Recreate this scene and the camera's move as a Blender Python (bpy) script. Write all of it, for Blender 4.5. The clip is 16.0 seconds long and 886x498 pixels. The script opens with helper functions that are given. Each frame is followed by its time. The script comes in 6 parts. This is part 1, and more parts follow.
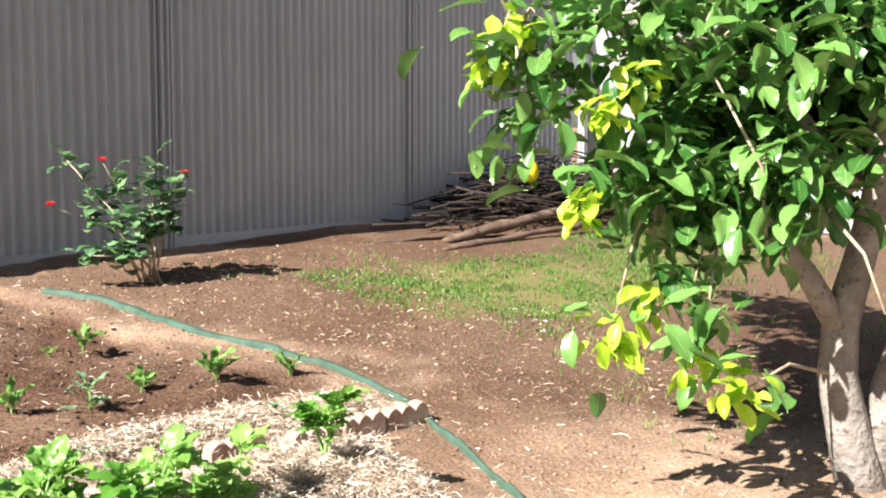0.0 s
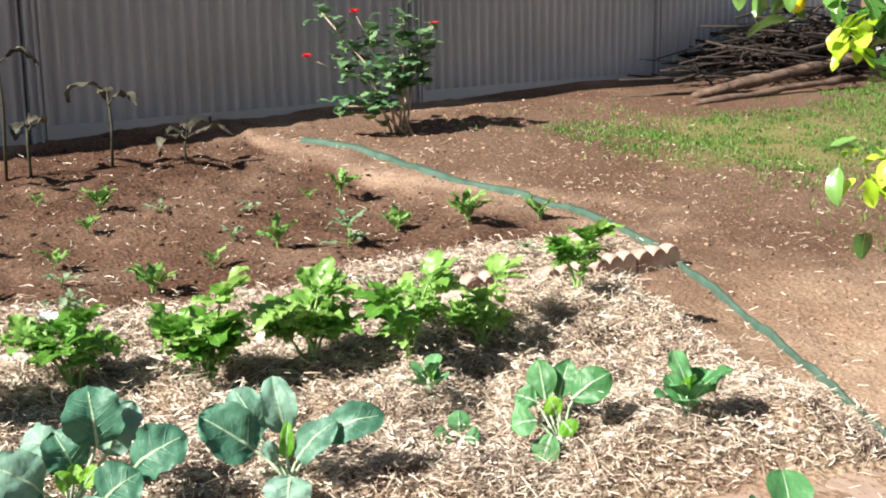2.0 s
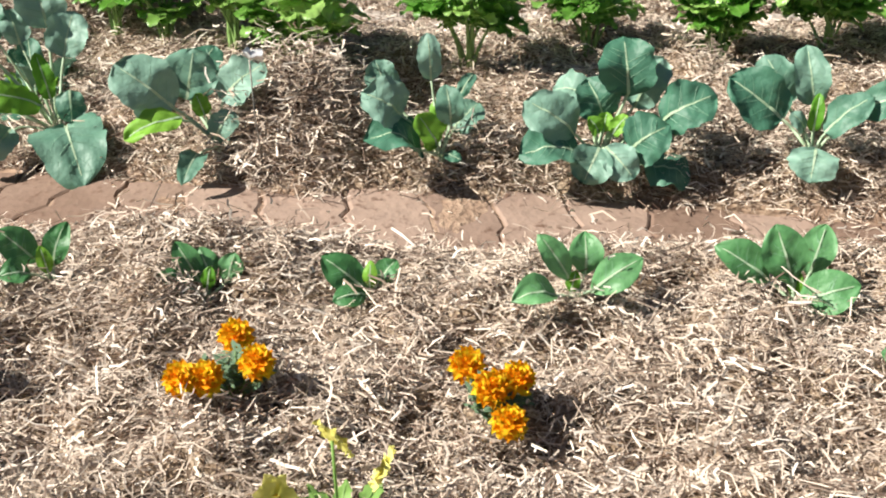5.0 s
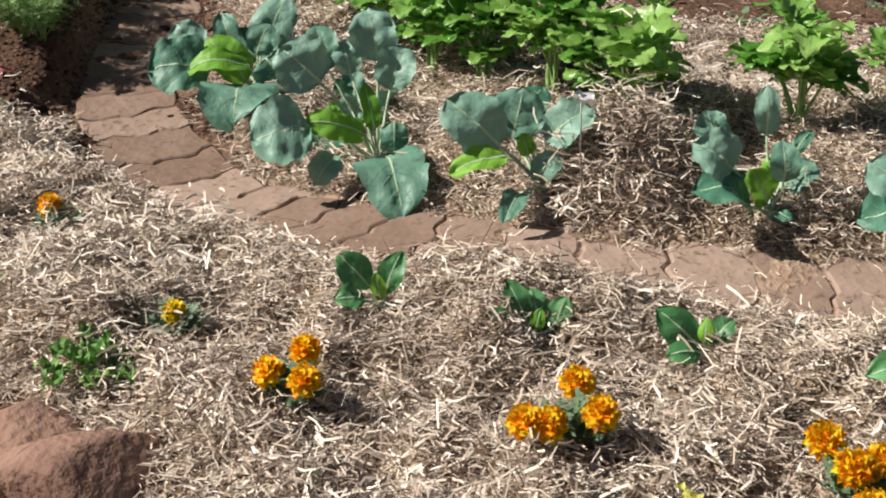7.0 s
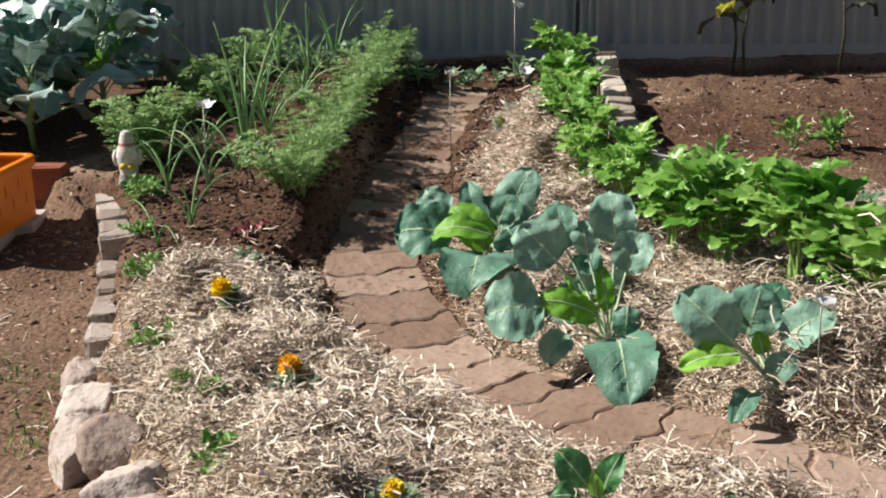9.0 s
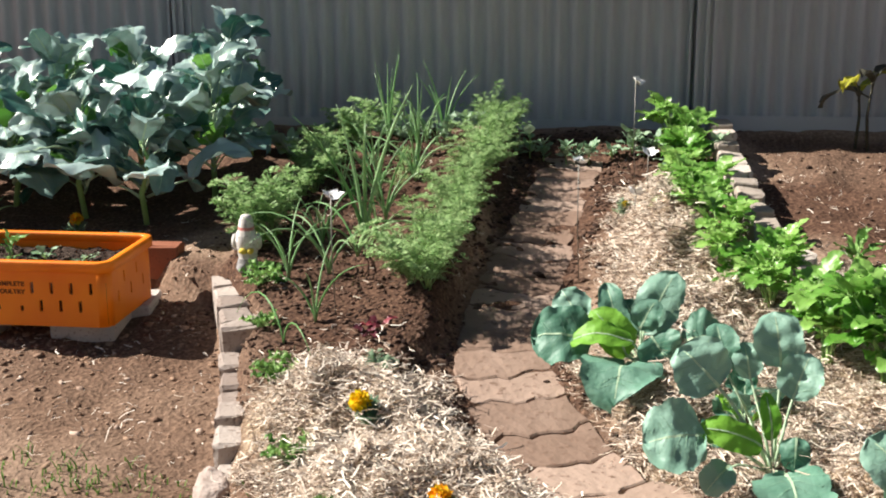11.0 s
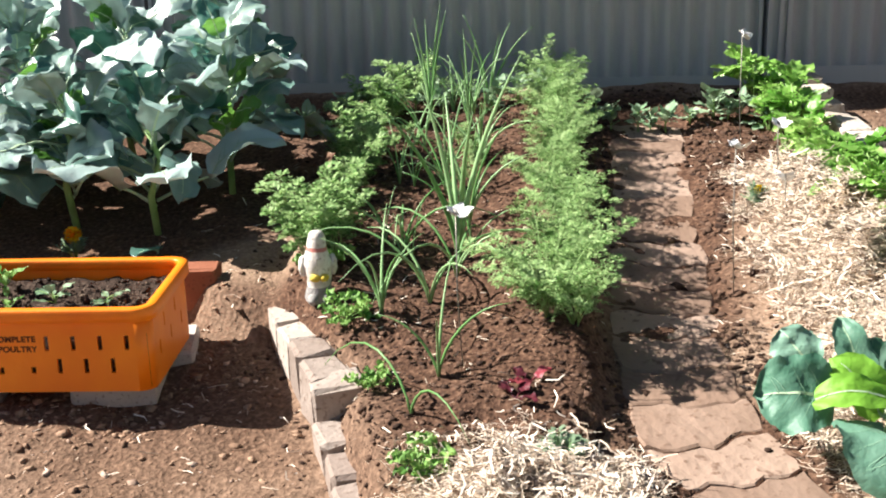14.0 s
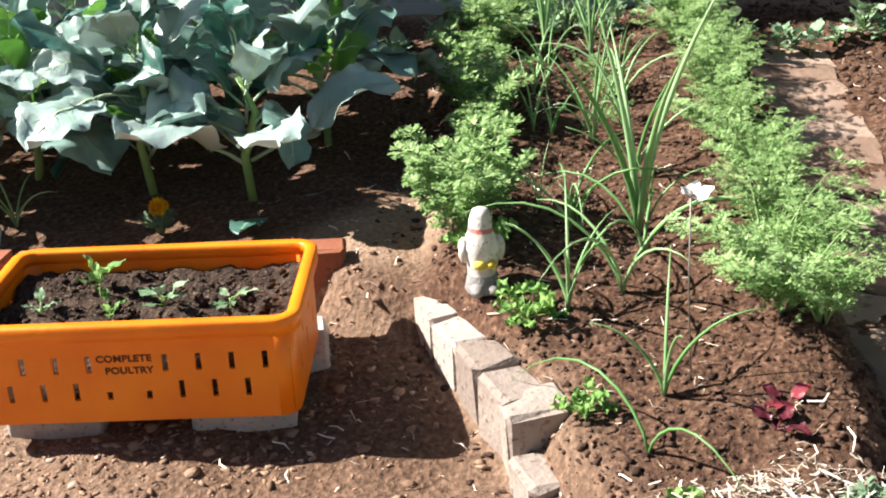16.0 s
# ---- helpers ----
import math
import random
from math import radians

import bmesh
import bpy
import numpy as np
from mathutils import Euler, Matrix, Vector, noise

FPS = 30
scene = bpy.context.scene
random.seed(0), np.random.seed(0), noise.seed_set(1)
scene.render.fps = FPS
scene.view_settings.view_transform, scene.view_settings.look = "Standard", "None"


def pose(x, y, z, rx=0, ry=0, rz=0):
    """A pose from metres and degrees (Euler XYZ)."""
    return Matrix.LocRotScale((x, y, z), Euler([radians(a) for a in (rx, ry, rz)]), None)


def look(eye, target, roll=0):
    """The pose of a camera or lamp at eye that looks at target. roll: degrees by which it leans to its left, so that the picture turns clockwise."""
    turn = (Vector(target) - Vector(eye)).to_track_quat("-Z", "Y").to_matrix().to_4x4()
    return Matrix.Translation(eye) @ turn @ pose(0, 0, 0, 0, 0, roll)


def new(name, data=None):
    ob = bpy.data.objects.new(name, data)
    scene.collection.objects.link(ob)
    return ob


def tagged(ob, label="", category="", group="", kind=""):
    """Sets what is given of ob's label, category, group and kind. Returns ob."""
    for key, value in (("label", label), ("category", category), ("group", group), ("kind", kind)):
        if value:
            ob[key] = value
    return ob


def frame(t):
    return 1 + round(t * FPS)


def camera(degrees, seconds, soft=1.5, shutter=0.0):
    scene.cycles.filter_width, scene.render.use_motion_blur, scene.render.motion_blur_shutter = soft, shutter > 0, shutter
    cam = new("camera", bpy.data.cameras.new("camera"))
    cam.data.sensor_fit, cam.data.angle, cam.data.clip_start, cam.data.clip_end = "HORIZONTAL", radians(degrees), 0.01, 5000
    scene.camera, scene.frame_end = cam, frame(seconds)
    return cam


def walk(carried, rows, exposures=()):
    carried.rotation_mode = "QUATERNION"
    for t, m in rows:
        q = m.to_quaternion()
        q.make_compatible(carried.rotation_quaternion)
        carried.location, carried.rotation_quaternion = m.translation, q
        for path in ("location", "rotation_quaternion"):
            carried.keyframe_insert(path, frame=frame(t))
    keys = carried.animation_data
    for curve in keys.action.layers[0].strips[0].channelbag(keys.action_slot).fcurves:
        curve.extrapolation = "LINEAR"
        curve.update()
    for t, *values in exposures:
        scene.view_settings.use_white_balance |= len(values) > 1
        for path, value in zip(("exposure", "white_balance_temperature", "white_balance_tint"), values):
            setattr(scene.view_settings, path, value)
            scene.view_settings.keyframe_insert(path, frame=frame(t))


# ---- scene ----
cam = camera(39.9, 16.0, soft=2.0)
PATH = [
    (0, (-0.034, 0.008, 1.19), (-1.284, 1.556, 0.988), 0.2),
    (0.5, (-0.05, 0.002, 1.167), (-1.346, 1.508, 0.933), -0.3),
    (1, (-0.056, -0.007, 1.137), (-1.423, 1.43, 0.878), -0.3),
    (1.5, (-0.04, -0.013, 1.111), (-1.475, 1.336, 0.76), -0.3),
    (2, (-0.06, -0.028, 1.089), (-1.565, 1.225, 0.681), -0.9),
    (2.5, (-0.074, -0.041, 1.061), (-1.642, 1.099, 0.567), -0.4),
    (3, (-0.084, -0.056, 1.04), (-1.707, 0.963, 0.469), -0.9),
    (3.5, (-0.097, -0.068, 1.011), (-1.756, 0.841, 0.363), -0.8),
    (3.7, (-0.088, -0.078, 1.021), (-1.781, 0.75, 0.351), -0.5),
    (5.8, (-0.184, -0.321, 0.942), (-1.917, 0.205, 0.094), -1.4),
    (6, (-0.187, -0.331, 0.94), (-1.945, 0.137, 0.109), -1.1),
    (6.5, (-0.21, -0.364, 0.946), (-2.002, -0.048, 0.116), -0.5),
    (7, (-0.226, -0.371, 0.96), (-2.065, -0.126, 0.213), -1.0),
    (7.5, (-0.239, -0.377, 0.991), (-2.115, -0.325, 0.3), -0.4),
    (8, (-0.25, -0.366, 1.003), (-2.138, -0.379, 0.343), -0.8),
    (8.5, (-0.25, -0.368, 1.024), (-2.157, -0.434, 0.422), -1.3),
    (9, (-0.242, -0.347, 1.054), (-2.164, -0.488, 0.52), -0.6),
    (9.5, (-0.219, -0.343, 1.096), (-2.142, -0.584, 0.602), 0.3),
    (11.8, (-0.623, -0.638, 1.212), (-2.553, -0.864, 0.736), -1.0),
    (12, (-0.693, -0.646, 1.198), (-2.627, -0.823, 0.723), -2.2),
    (12.5, (-0.808, -0.777, 1.209), (-2.734, -0.963, 0.701), 0.4),
    (13, (-0.917, -0.982, 1.235), (-2.852, -1.033, 0.731), -1.4),
    (13.5, (-1.004, -1.103, 1.213), (-2.93, -1.186, 0.684), -0.0),
    (14, (-1.163, -1.198, 1.211), (-3.072, -1.274, 0.62), -1.5),
    (14.5, (-1.29, -1.308, 1.226), (-3.188, -1.428, 0.606), -1.9),
    (15, (-1.424, -1.412, 1.207), (-3.309, -1.414, 0.538), -2.4),
    (15.5, (-1.554, -1.598, 1.236), (-3.426, -1.606, 0.531), -3.1),
    (16, (-1.716, -1.633, 1.222), (-3.568, -1.677, 0.469), -2.7),
]
walk(cam, [(t, look(eye, target, roll)) for t, eye, target, roll in PATH],
     [(0, 1.56), (1, 1.42), (2, 1.24), (3.5, 0.98), (6, 0.78), (7, 0.54), (8, 0.56), (9, 0.70), (12, 1.34), (14, 1.54), (16, 1.60)])

# ---- world and sun ----
TO_SUN = Vector((-0.040, -0.305, 0.27)).normalized()
world = bpy.data.worlds.new("world")
scene.world = world
world.use_nodes = True
wn = world.node_tree
sky = wn.nodes.new("ShaderNodeTexSky")
sky.sky_type = "NISHITA"
sky.sun_disc = False
sky.sun_elevation = math.asin(TO_SUN.z)
sky.sun_rotation = math.atan2(TO_SUN.x, TO_SUN.y)
wn.links.new(sky.outputs[0], wn.nodes["Background"].inputs[0])
wn.nodes["Background"].inputs[1].default_value = 0.028
sun = new("sun", bpy.data.lights.new("sun", "SUN"))
sun.data.energy = 4.7
sun.data.angle = radians(0.55)
sun.data.color = (1.0, 0.94, 0.86)
sun.matrix_world = look((0, 0, 0), -TO_SUN)


# ---- materials ----
def shade(name, c1, c2, scale=20.0, rough=0.8, bump=0.3, fine=120.0, spec=0.3, by="noise", c3=None, metal=0.0, through_light=0.0, relief=0.01, coat=0.0):
    m = bpy.data.materials.new(name)
    m.use_nodes = True
    t = m.node_tree
    b = t.nodes["Principled BSDF"]
    co = t.nodes.new("ShaderNodeTexCoord")
    n1 = t.nodes.new("ShaderNodeTexNoise")
    n1.inputs["Scale"].default_value = scale
    n1.inputs["Detail"].default_value = 5.0
    n2 = t.nodes.new("ShaderNodeTexNoise")
    n2.inputs["Scale"].default_value = fine
    n2.inputs["Detail"].default_value = 3.0
    for n in (n1, n2):
        t.links.new(co.outputs["Object"], n.inputs["Vector"])
    ramp = t.nodes.new("ShaderNodeValToRGB")
    ramp.color_ramp.elements[0].position, ramp.color_ramp.elements[1].position = 0.3, 0.7
    ramp.color_ramp.elements[0].color = (*c1, 1)
    ramp.color_ramp.elements[1].color = (*c2, 1)
    src = n1.outputs["Fac"]
    if by != "noise":
        if by == "island":
            r = t.nodes.new("ShaderNodeNewGeometry").outputs["Random Per Island"]
        else:
            r = t.nodes.new("ShaderNodeObjectInfo").outputs["Random"]
        mixv = t.nodes.new("ShaderNodeMath")
        mixv.operation = "MULTIPLY_ADD"
        t.links.new(n1.outputs["Fac"], mixv.inputs[0])
        mixv.inputs[1].default_value = 0.45
        half = t.nodes.new("ShaderNodeMath")
        half.operation = "MULTIPLY_ADD"
        t.links.new(r, half.inputs[0])
        half.inputs[1].default_value, half.inputs[2].default_value = 0.6, 0.0
        t.links.new(half.outputs[0], mixv.inputs[2])
        src = mixv.outputs[0]
    t.links.new(src, ramp.inputs[0])
    col = ramp.outputs[0]
    if c3:
        mx = t.nodes.new("ShaderNodeMix")
        mx.data_type = "RGBA"
        pick = t.nodes.new("ShaderNodeMapRange")
        pick.inputs[1].default_value, pick.inputs[2].default_value = 0.58, 0.72
        t.links.new(n2.outputs["Fac"], pick.inputs[0])
        t.links.new(pick.outputs[0], mx.inputs[0])
        t.links.new(col, mx.inputs[6])
        mx.inputs[7].default_value = (*c3, 1)
        col = mx.outputs[2]
    t.links.new(col, b.inputs["Base Color"])
    b.inputs["Roughness"].default_value = rough
    b.inputs["Metallic"].default_value = metal
    b.inputs["Specular IOR Level"].default_value = spec
    b.inputs["Coat Weight"].default_value = coat
    b.inputs["Coat Roughness"].default_value = 0.38
    if bump:
        bp = t.nodes.new("ShaderNodeBump")
        bp.inputs["Strength"].default_value = bump
        bp.inputs["Distance"].default_value = relief
        t.links.new(n2.outputs["Fac"], bp.inputs["Height"])
        t.links.new(bp.outputs[0], b.inputs["Normal"])
    if through_light:
        tr = t.nodes.new("ShaderNodeBsdfTranslucent")
        t.links.new(col, tr.inputs["Color"])
        ms = t.nodes.new("ShaderNodeMixShader")
        ms.inputs[0].default_value = through_light
        t.links.new(b.outputs[0], ms.inputs[1])
        t.links.new(tr.outputs[0], ms.inputs[2])
        t.links.new(ms.outputs[0], t.nodes["Material Output"].inputs[0])
    return m


M_FENCE = shade("fence_steel", (0.40, 0.405, 0.422), (0.452, 0.456, 0.473), 3, 0.45, 0.05, 60, 0.4)
M_PAVER = shade("paver", (0.215, 0.145, 0.108), (0.355, 0.26, 0.205), 7, 0.92, 0.7, 50, 0.15, "object", (0.16, 0.10, 0.072), relief=0.005)
M_BRICK = shade("cement_brick", (0.25, 0.20, 0.172), (0.42, 0.362, 0.32), 14, 0.9, 0.7, 70, 0.2, "object", (0.15, 0.105, 0.082), relief=0.006)
M_PALEBRICK = shade("pale_brick", (0.34, 0.29, 0.245), (0.55, 0.49, 0.43), 14, 0.9, 0.6, 80, 0.2, "object", (0.22, 0.17, 0.135), relief=0.005)
M_REDBRICK = shade("red_brick", (0.25, 0.09, 0.05), (0.36, 0.15, 0.09), 14, 0.9, 0.5, 110, 0.2, "object", (0.15, 0.06, 0.04), relief=0.004)
M_TERRA = shade("scallop_clay", (0.32, 0.19, 0.145), (0.60, 0.46, 0.40), 14, 0.85, 0.5, 90, 0.2, relief=0.004)
M_ROCK = shade("rock", (0.30, 0.23, 0.195), (0.56, 0.48, 0.43), 9, 0.9, 0.8, 45, 0.2, "object", (0.20, 0.13, 0.10))
M_ROCKRED = shade("red_rock", (0.19, 0.11, 0.082), (0.35, 0.215, 0.16), 9, 0.9, 0.8, 60, 0.2, c3=(0.14, 0.075, 0.055))
M_STRAW = shade("straw_fibre", (0.175, 0.122, 0.09), (0.73, 0.615, 0.50), 6, 0.75, 0.0, 200, 0.25, "island")
M_CHIP = shade("straw_chip", (0.47, 0.365, 0.275), (0.95, 0.855, 0.735), 8, 0.6, 0.0, 200, 0.35, "island")
M_CLOD = shade("clod", (0.036, 0.022, 0.017), (0.135, 0.082, 0.058), 25, 0.95, 0.4, 150, 0.1, "island")
M_CRUMB = shade("crumb", (0.17, 0.105, 0.072), (0.36, 0.24, 0.165), 25, 0.95, 0.4, 150, 0.1, "island")
M_PEBBLE = shade("pebble", (0.22, 0.14, 0.10), (0.50, 0.38, 0.30), 25, 0.9, 0.3, 150, 0.2, "island")
M_GRASS = shade("grass_blade", (0.06, 0.155, 0.025), (0.17, 0.315, 0.06), 6, 0.6, 0.0, 80, 0.3, "island", through_light=0.25)
M_KALE = shade("kale_leaf", (0.065, 0.19, 0.12), (0.235, 0.40, 0.31), 14, 0.5, 0.55, 34, 0.35, "object", through_light=0.14)
M_KALEYOUNG = shade("kale_young_leaf", (0.12, 0.33, 0.03), (0.24, 0.50, 0.06), 9, 0.5, 0.3, 60, 0.35, "object", through_light=0.3)
M_CABBAGE = shade("seedling_leaf", (0.065, 0.21, 0.07), (0.13, 0.33, 0.13), 9, 0.45, 0.3, 60, 0.4, "object", through_light=0.18)
M_VEIN = shade("pale_vein", (0.34, 0.48, 0.30), (0.46, 0.58, 0.40), 20, 0.5, 0.1, 80, 0.3)
M_VEINSOFT = shade("soft_vein", (0.15, 0.31, 0.19), (0.27, 0.43, 0.31), 20, 0.5, 0.1, 80, 0.3)
# Waxy bluish tone, its range widened to paint in sunlit sheen and leaf shade.
M_BROC = shade("broccoli_leaf", (0.035, 0.14, 0.105), (0.42, 0.56, 0.53), 9, 0.36, 0.45, 30, 0.8, "object", through_light=0.10, coat=0.5)
M_BROCGREEN = shade("broccoli_green_leaf", (0.07, 0.21, 0.03), (0.17, 0.38, 0.07), 9, 0.4, 0.4, 36, 0.6, "object", through_light=0.3)
M_CELERY = shade("celery_leaf", (0.12, 0.32, 0.042), (0.34, 0.57, 0.15), 14, 0.32, 0.3, 90, 0.6, "object", through_light=0.38)
M_CELSTALK = shade("celery_stalk", (0.20, 0.36, 0.10), (0.34, 0.50, 0.18), 20, 0.5, 0.1, 90, 0.35)
M_CARROT = shade("carrot_foliage", (0.11, 0.25, 0.06), (0.42, 0.585, 0.26), 14, 0.55, 0.0, 90, 0.3, "island", through_light=0.30)
M_ONION = shade("onion_leaf", (0.13, 0.30, 0.09), (0.32, 0.52, 0.24), 14, 0.4, 0.05, 90, 0.4, "object", through_light=0.1)
M_HERB = shade("seedling_foliage", (0.10, 0.24, 0.05), (0.24, 0.42, 0.11), 12, 0.55, 0.1, 90, 0.3, "object", through_light=0.2)
M_GREYHERB = shade("grey_green_foliage", (0.12, 0.21, 0.12), (0.24, 0.34, 0.22), 12, 0.6, 0.1, 90, 0.3, "object", through_light=0.15)
M_LEMON = shade("lemon_leaf", (0.045, 0.15, 0.03), (0.185, 0.37, 0.095), 6, 0.25, 0.25, 45, 0.8, "island", through_light=0.24)
M_LEMONNEW = shade("lemon_new_leaf", (0.36, 0.58, 0.03), (0.62, 0.82, 0.10), 6, 0.35, 0.1, 60, 0.45, "island", through_light=0.4)
M_BARK = shade("bark", (0.21, 0.185, 0.165), (0.41, 0.375, 0.34), 12, 0.9, 0.9, 50, 0.2, c3=(0.12, 0.10, 0.085))
M_TWIG = shade("pale_twig", (0.34, 0.27, 0.19), (0.52, 0.44, 0.33), 30, 0.8, 0.2, 90, 0.2)
# Dark wood, with the fence's shade over the pile put into its colour.
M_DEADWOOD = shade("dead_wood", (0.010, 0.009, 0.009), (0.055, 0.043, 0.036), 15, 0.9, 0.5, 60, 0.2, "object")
M_LOG = shade("log_bark", (0.085, 0.056, 0.042), (0.21, 0.145, 0.108), 8, 0.9, 0.9, 30, 0.2, c3=(0.05, 0.032, 0.025))
M_FRUIT = shade("lemon_skin", (0.75, 0.55, 0.02), (0.85, 0.68, 0.05), 10, 0.4, 0.2, 160, 0.4)
M_ORANGE = shade("orange_plastic", (0.86, 0.18, 0.004), (0.96, 0.265, 0.008), 6, 0.40, 0.08, 70, 0.45)
M_SLOT = shade("dark_print", (0.10, 0.03, 0.01), (0.14, 0.04, 0.015), 30, 0.7, 0.0)
M_BLOCK = shade("concrete_block", (0.38, 0.34, 0.31), (0.55, 0.51, 0.47), 16, 0.95, 0.6, 120, 0.15, "object", (0.24, 0.19, 0.16), relief=0.004)
M_POTSOIL = shade("potting_soil", (0.022, 0.015, 0.012), (0.085, 0.058, 0.045), 34, 0.95, 1.0, 140, 0.1, c3=(0.20, 0.15, 0.11))
M_WHITE = shade("white_enamel", (0.75, 0.75, 0.76), (0.85, 0.85, 0.84), 10, 0.5, 0.05, 90, 0.4)
M_WIRE = shade("wire", (0.16, 0.15, 0.13), (0.30, 0.28, 0.25), 40, 0.5, 0.0, 90, 0.4, metal=0.5)
M_STATUE = shade("weathered_statue", (0.55, 0.51, 0.46), (0.78, 0.75, 0.71), 25, 0.85, 0.5, 120, 0.2, c3=(0.30, 0.25, 0.21), relief=0.003)
M_STATGREY = shade("statue_grey", (0.20, 0.19, 0.19), (0.34, 0.33, 0.32), 25, 0.85, 0.4, 120, 0.2)
M_STATYEL = shade("statue_yellow", (0.62, 0.45, 0.06), (0.75, 0.58, 0.12), 25, 0.8, 0.3, 120, 0.2)
M_STATRED = shade("statue_red", (0.45, 0.16, 0.14), (0.62, 0.30, 0.26), 25, 0.8, 0.3, 120, 0.2)
M_PETAL = shade("marigold_petal", (1.0, 0.42, 0.006), (1.0, 0.78, 0.03), 60, 0.6, 0.1, 110, 0.2, "island", (0.58, 0.085, 0.004), through_light=0.35)
M_PETALY = shade("marigold_yellow_petal", (0.96, 0.62, 0.01), (1.0, 0.80, 0.02), 60, 0.6, 0.1, 200, 0.2, "island", through_light=0.3)
M_PANSY = shade("pale_yellow_petal", (0.82, 0.78, 0.18), (0.90, 0.86, 0.32), 30, 0.6, 0.1, 120, 0.2, through_light=0.25)
M_PANSYEYE = shade("petal_blotch", (0.45, 0.30, 0.02), (0.6, 0.45, 0.04), 30, 0.6, 0.0)
M_RED = shade("red_petal", (0.70, 0.02, 0.03), (0.85, 0.06, 0.07), 30, 0.5, 0.1, 120, 0.3, through_light=0.2)
M_HOSE = shade("green_strip", (0.045, 0.09, 0.066), (0.088, 0.152, 0.116), 12, 0.65, 0.1, 90, 0.2)
M_PEA = shade("pea_leaf", (0.17, 0.29, 0.17), (0.36, 0.48, 0.33), 12, 0.5, 0.1, 90, 0.3, "object", through_light=0.2)
M_BEET = shade("beet_leaf", (0.07, 0.012, 0.02), (0.24, 0.04, 0.055), 20, 0.35, 0.3, 90, 0.5, "object", through_light=0.1)
M_DRYLEAF = shade("withered_leaf", (0.030, 0.032, 0.022), (0.115, 0.105, 0.075), 14, 0.6, 0.3, 90, 0.4, "object", through_light=0.1)
M_YELLEAF = shade("yellowing_leaf", (0.20, 0.25, 0.03), (0.60, 0.54, 0.05), 14, 0.6, 0.2, 90, 0.3, "object", through_light=0.25)
M_SEEDSTEM = shade("seedling_stem", (0.035, 0.034, 0.024), (0.10, 0.09, 0.06), 20, 0.7, 0.2, 90, 0.2)
M_TIMBER = shade("timber_post", (0.16, 0.095, 0.06), (0.27, 0.17, 0.11), 10, 0.9, 0.5, 60, 0.2)
M_SHRUB = shade("shrub_leaf", (0.05, 0.14, 0.06), (0.17, 0.30, 0.14), 12, 0.5, 0.15, 90, 0.35, "island", through_light=0.2)


# ---- small tools ----
RNG = np.random.default_rng(7)


def uni(a, b):
    return float(RNG.uniform(a, b))


def hash2(ix, iy, seed):
    h = (ix * 374761393 + iy * 668265263 + seed * 1442695041) & 0x7FFFFFFF
    h = ((h ^ (h >> 13)) * 1274126177) & 0x7FFFFFFF
    return ((h ^ (h >> 16)) & 0xFFFF) / 65535.0


def vnoise(x, y, f, seed):
    """Smooth value noise in -1..1 over arrays."""
    x, y = np.asarray(x, float) * f, np.asarray(y, float) * f
    ix, iy = np.floor(x).astype(np.int64), np.floor(y).astype(np.int64)
    fx, fy = x - ix, y - iy
    fx, fy = fx * fx * (3 - 2 * fx), fy * fy * (3 - 2 * fy)
    a, b = hash2(ix, iy, seed), hash2(ix + 1, iy, seed)
    c, d = hash2(ix, iy + 1, seed), hash2(ix + 1, iy + 1, seed)
    return ((a * (1 - fx) + b * fx) * (1 - fy) + (c * (1 - fx) + d * fx) * fy) * 2 - 1


def ramp01(v, a, b):
    v = np.clip((v - a) / (b - a), 0, 1)
    return v * v * (3 - 2 * v)


def poly_dist(x, y, poly):
    """Signed distance to a polygon, positive inside."""
    x, y = np.asarray(x, float), np.asarray(y, float)
    inside = np.zeros(x.shape, bool)
    best = np.full(x.shape, 1e9)
    for (ax, ay), (bx, by) in zip(poly, poly[1:] + poly[:1]):
        dx, dy = bx - ax, by - ay
        u = np.clip(((x - ax) * dx + (y - ay) * dy) / (dx * dx + dy * dy), 0, 1)
        best = np.minimum(best, np.hypot(x - ax - u * dx, y - ay - u * dy))
        cross = ((ay > y) != (by > y)) & (x < (bx - ax) * (y - ay) / ((by - ay) if by != ay else 1e-9) + ax)
        inside ^= cross
    return np.where(inside, best, -best)


def line_dist(x, y, pts):
    x, y = np.asarray(x, float), np.asarray(y, float)
    best = np.full(x.shape, 1e9)
    for (ax, ay), (bx, by) in zip(pts, pts[1:]):
        dx, dy = bx - ax, by - ay
        u = np.clip(((x - ax) * dx + (y - ay) * dy) / (dx * dx + dy * dy), 0, 1)
        best = np.minimum(best, np.hypot(x - ax - u * dx, y - ay - u * dy))
    return best


def as_mesh(name, verts, faces, mats, index=None, smooth=True):
    me = bpy.data.meshes.new(name)
    me.from_pydata([tuple(map(float, v)) for v in verts], [], [tuple(map(int, f)) for f in faces])
    for m in mats if isinstance(mats, (list, tuple)) else [mats]:
        me.materials.append(m)
    if index is not None:
        me.polygons.foreach_set("material_index", np.asarray(index, dtype=np.int32))
    me.polygons.foreach_set("use_smooth", [smooth] * len(me.polygons))
    me.update()
    return me


def child(name, me, parent, m=None, label=""):
    ob = new(name, me)
    ob.parent = parent
    if m is not None:
        ob.matrix_basis = m
    return tagged(ob, label)


def thing(name, label, category, m, me=None, group="", kind=""):
    ob = new(name, me)
    ob.matrix_basis = m
    return tagged(ob, label, category, group, kind)


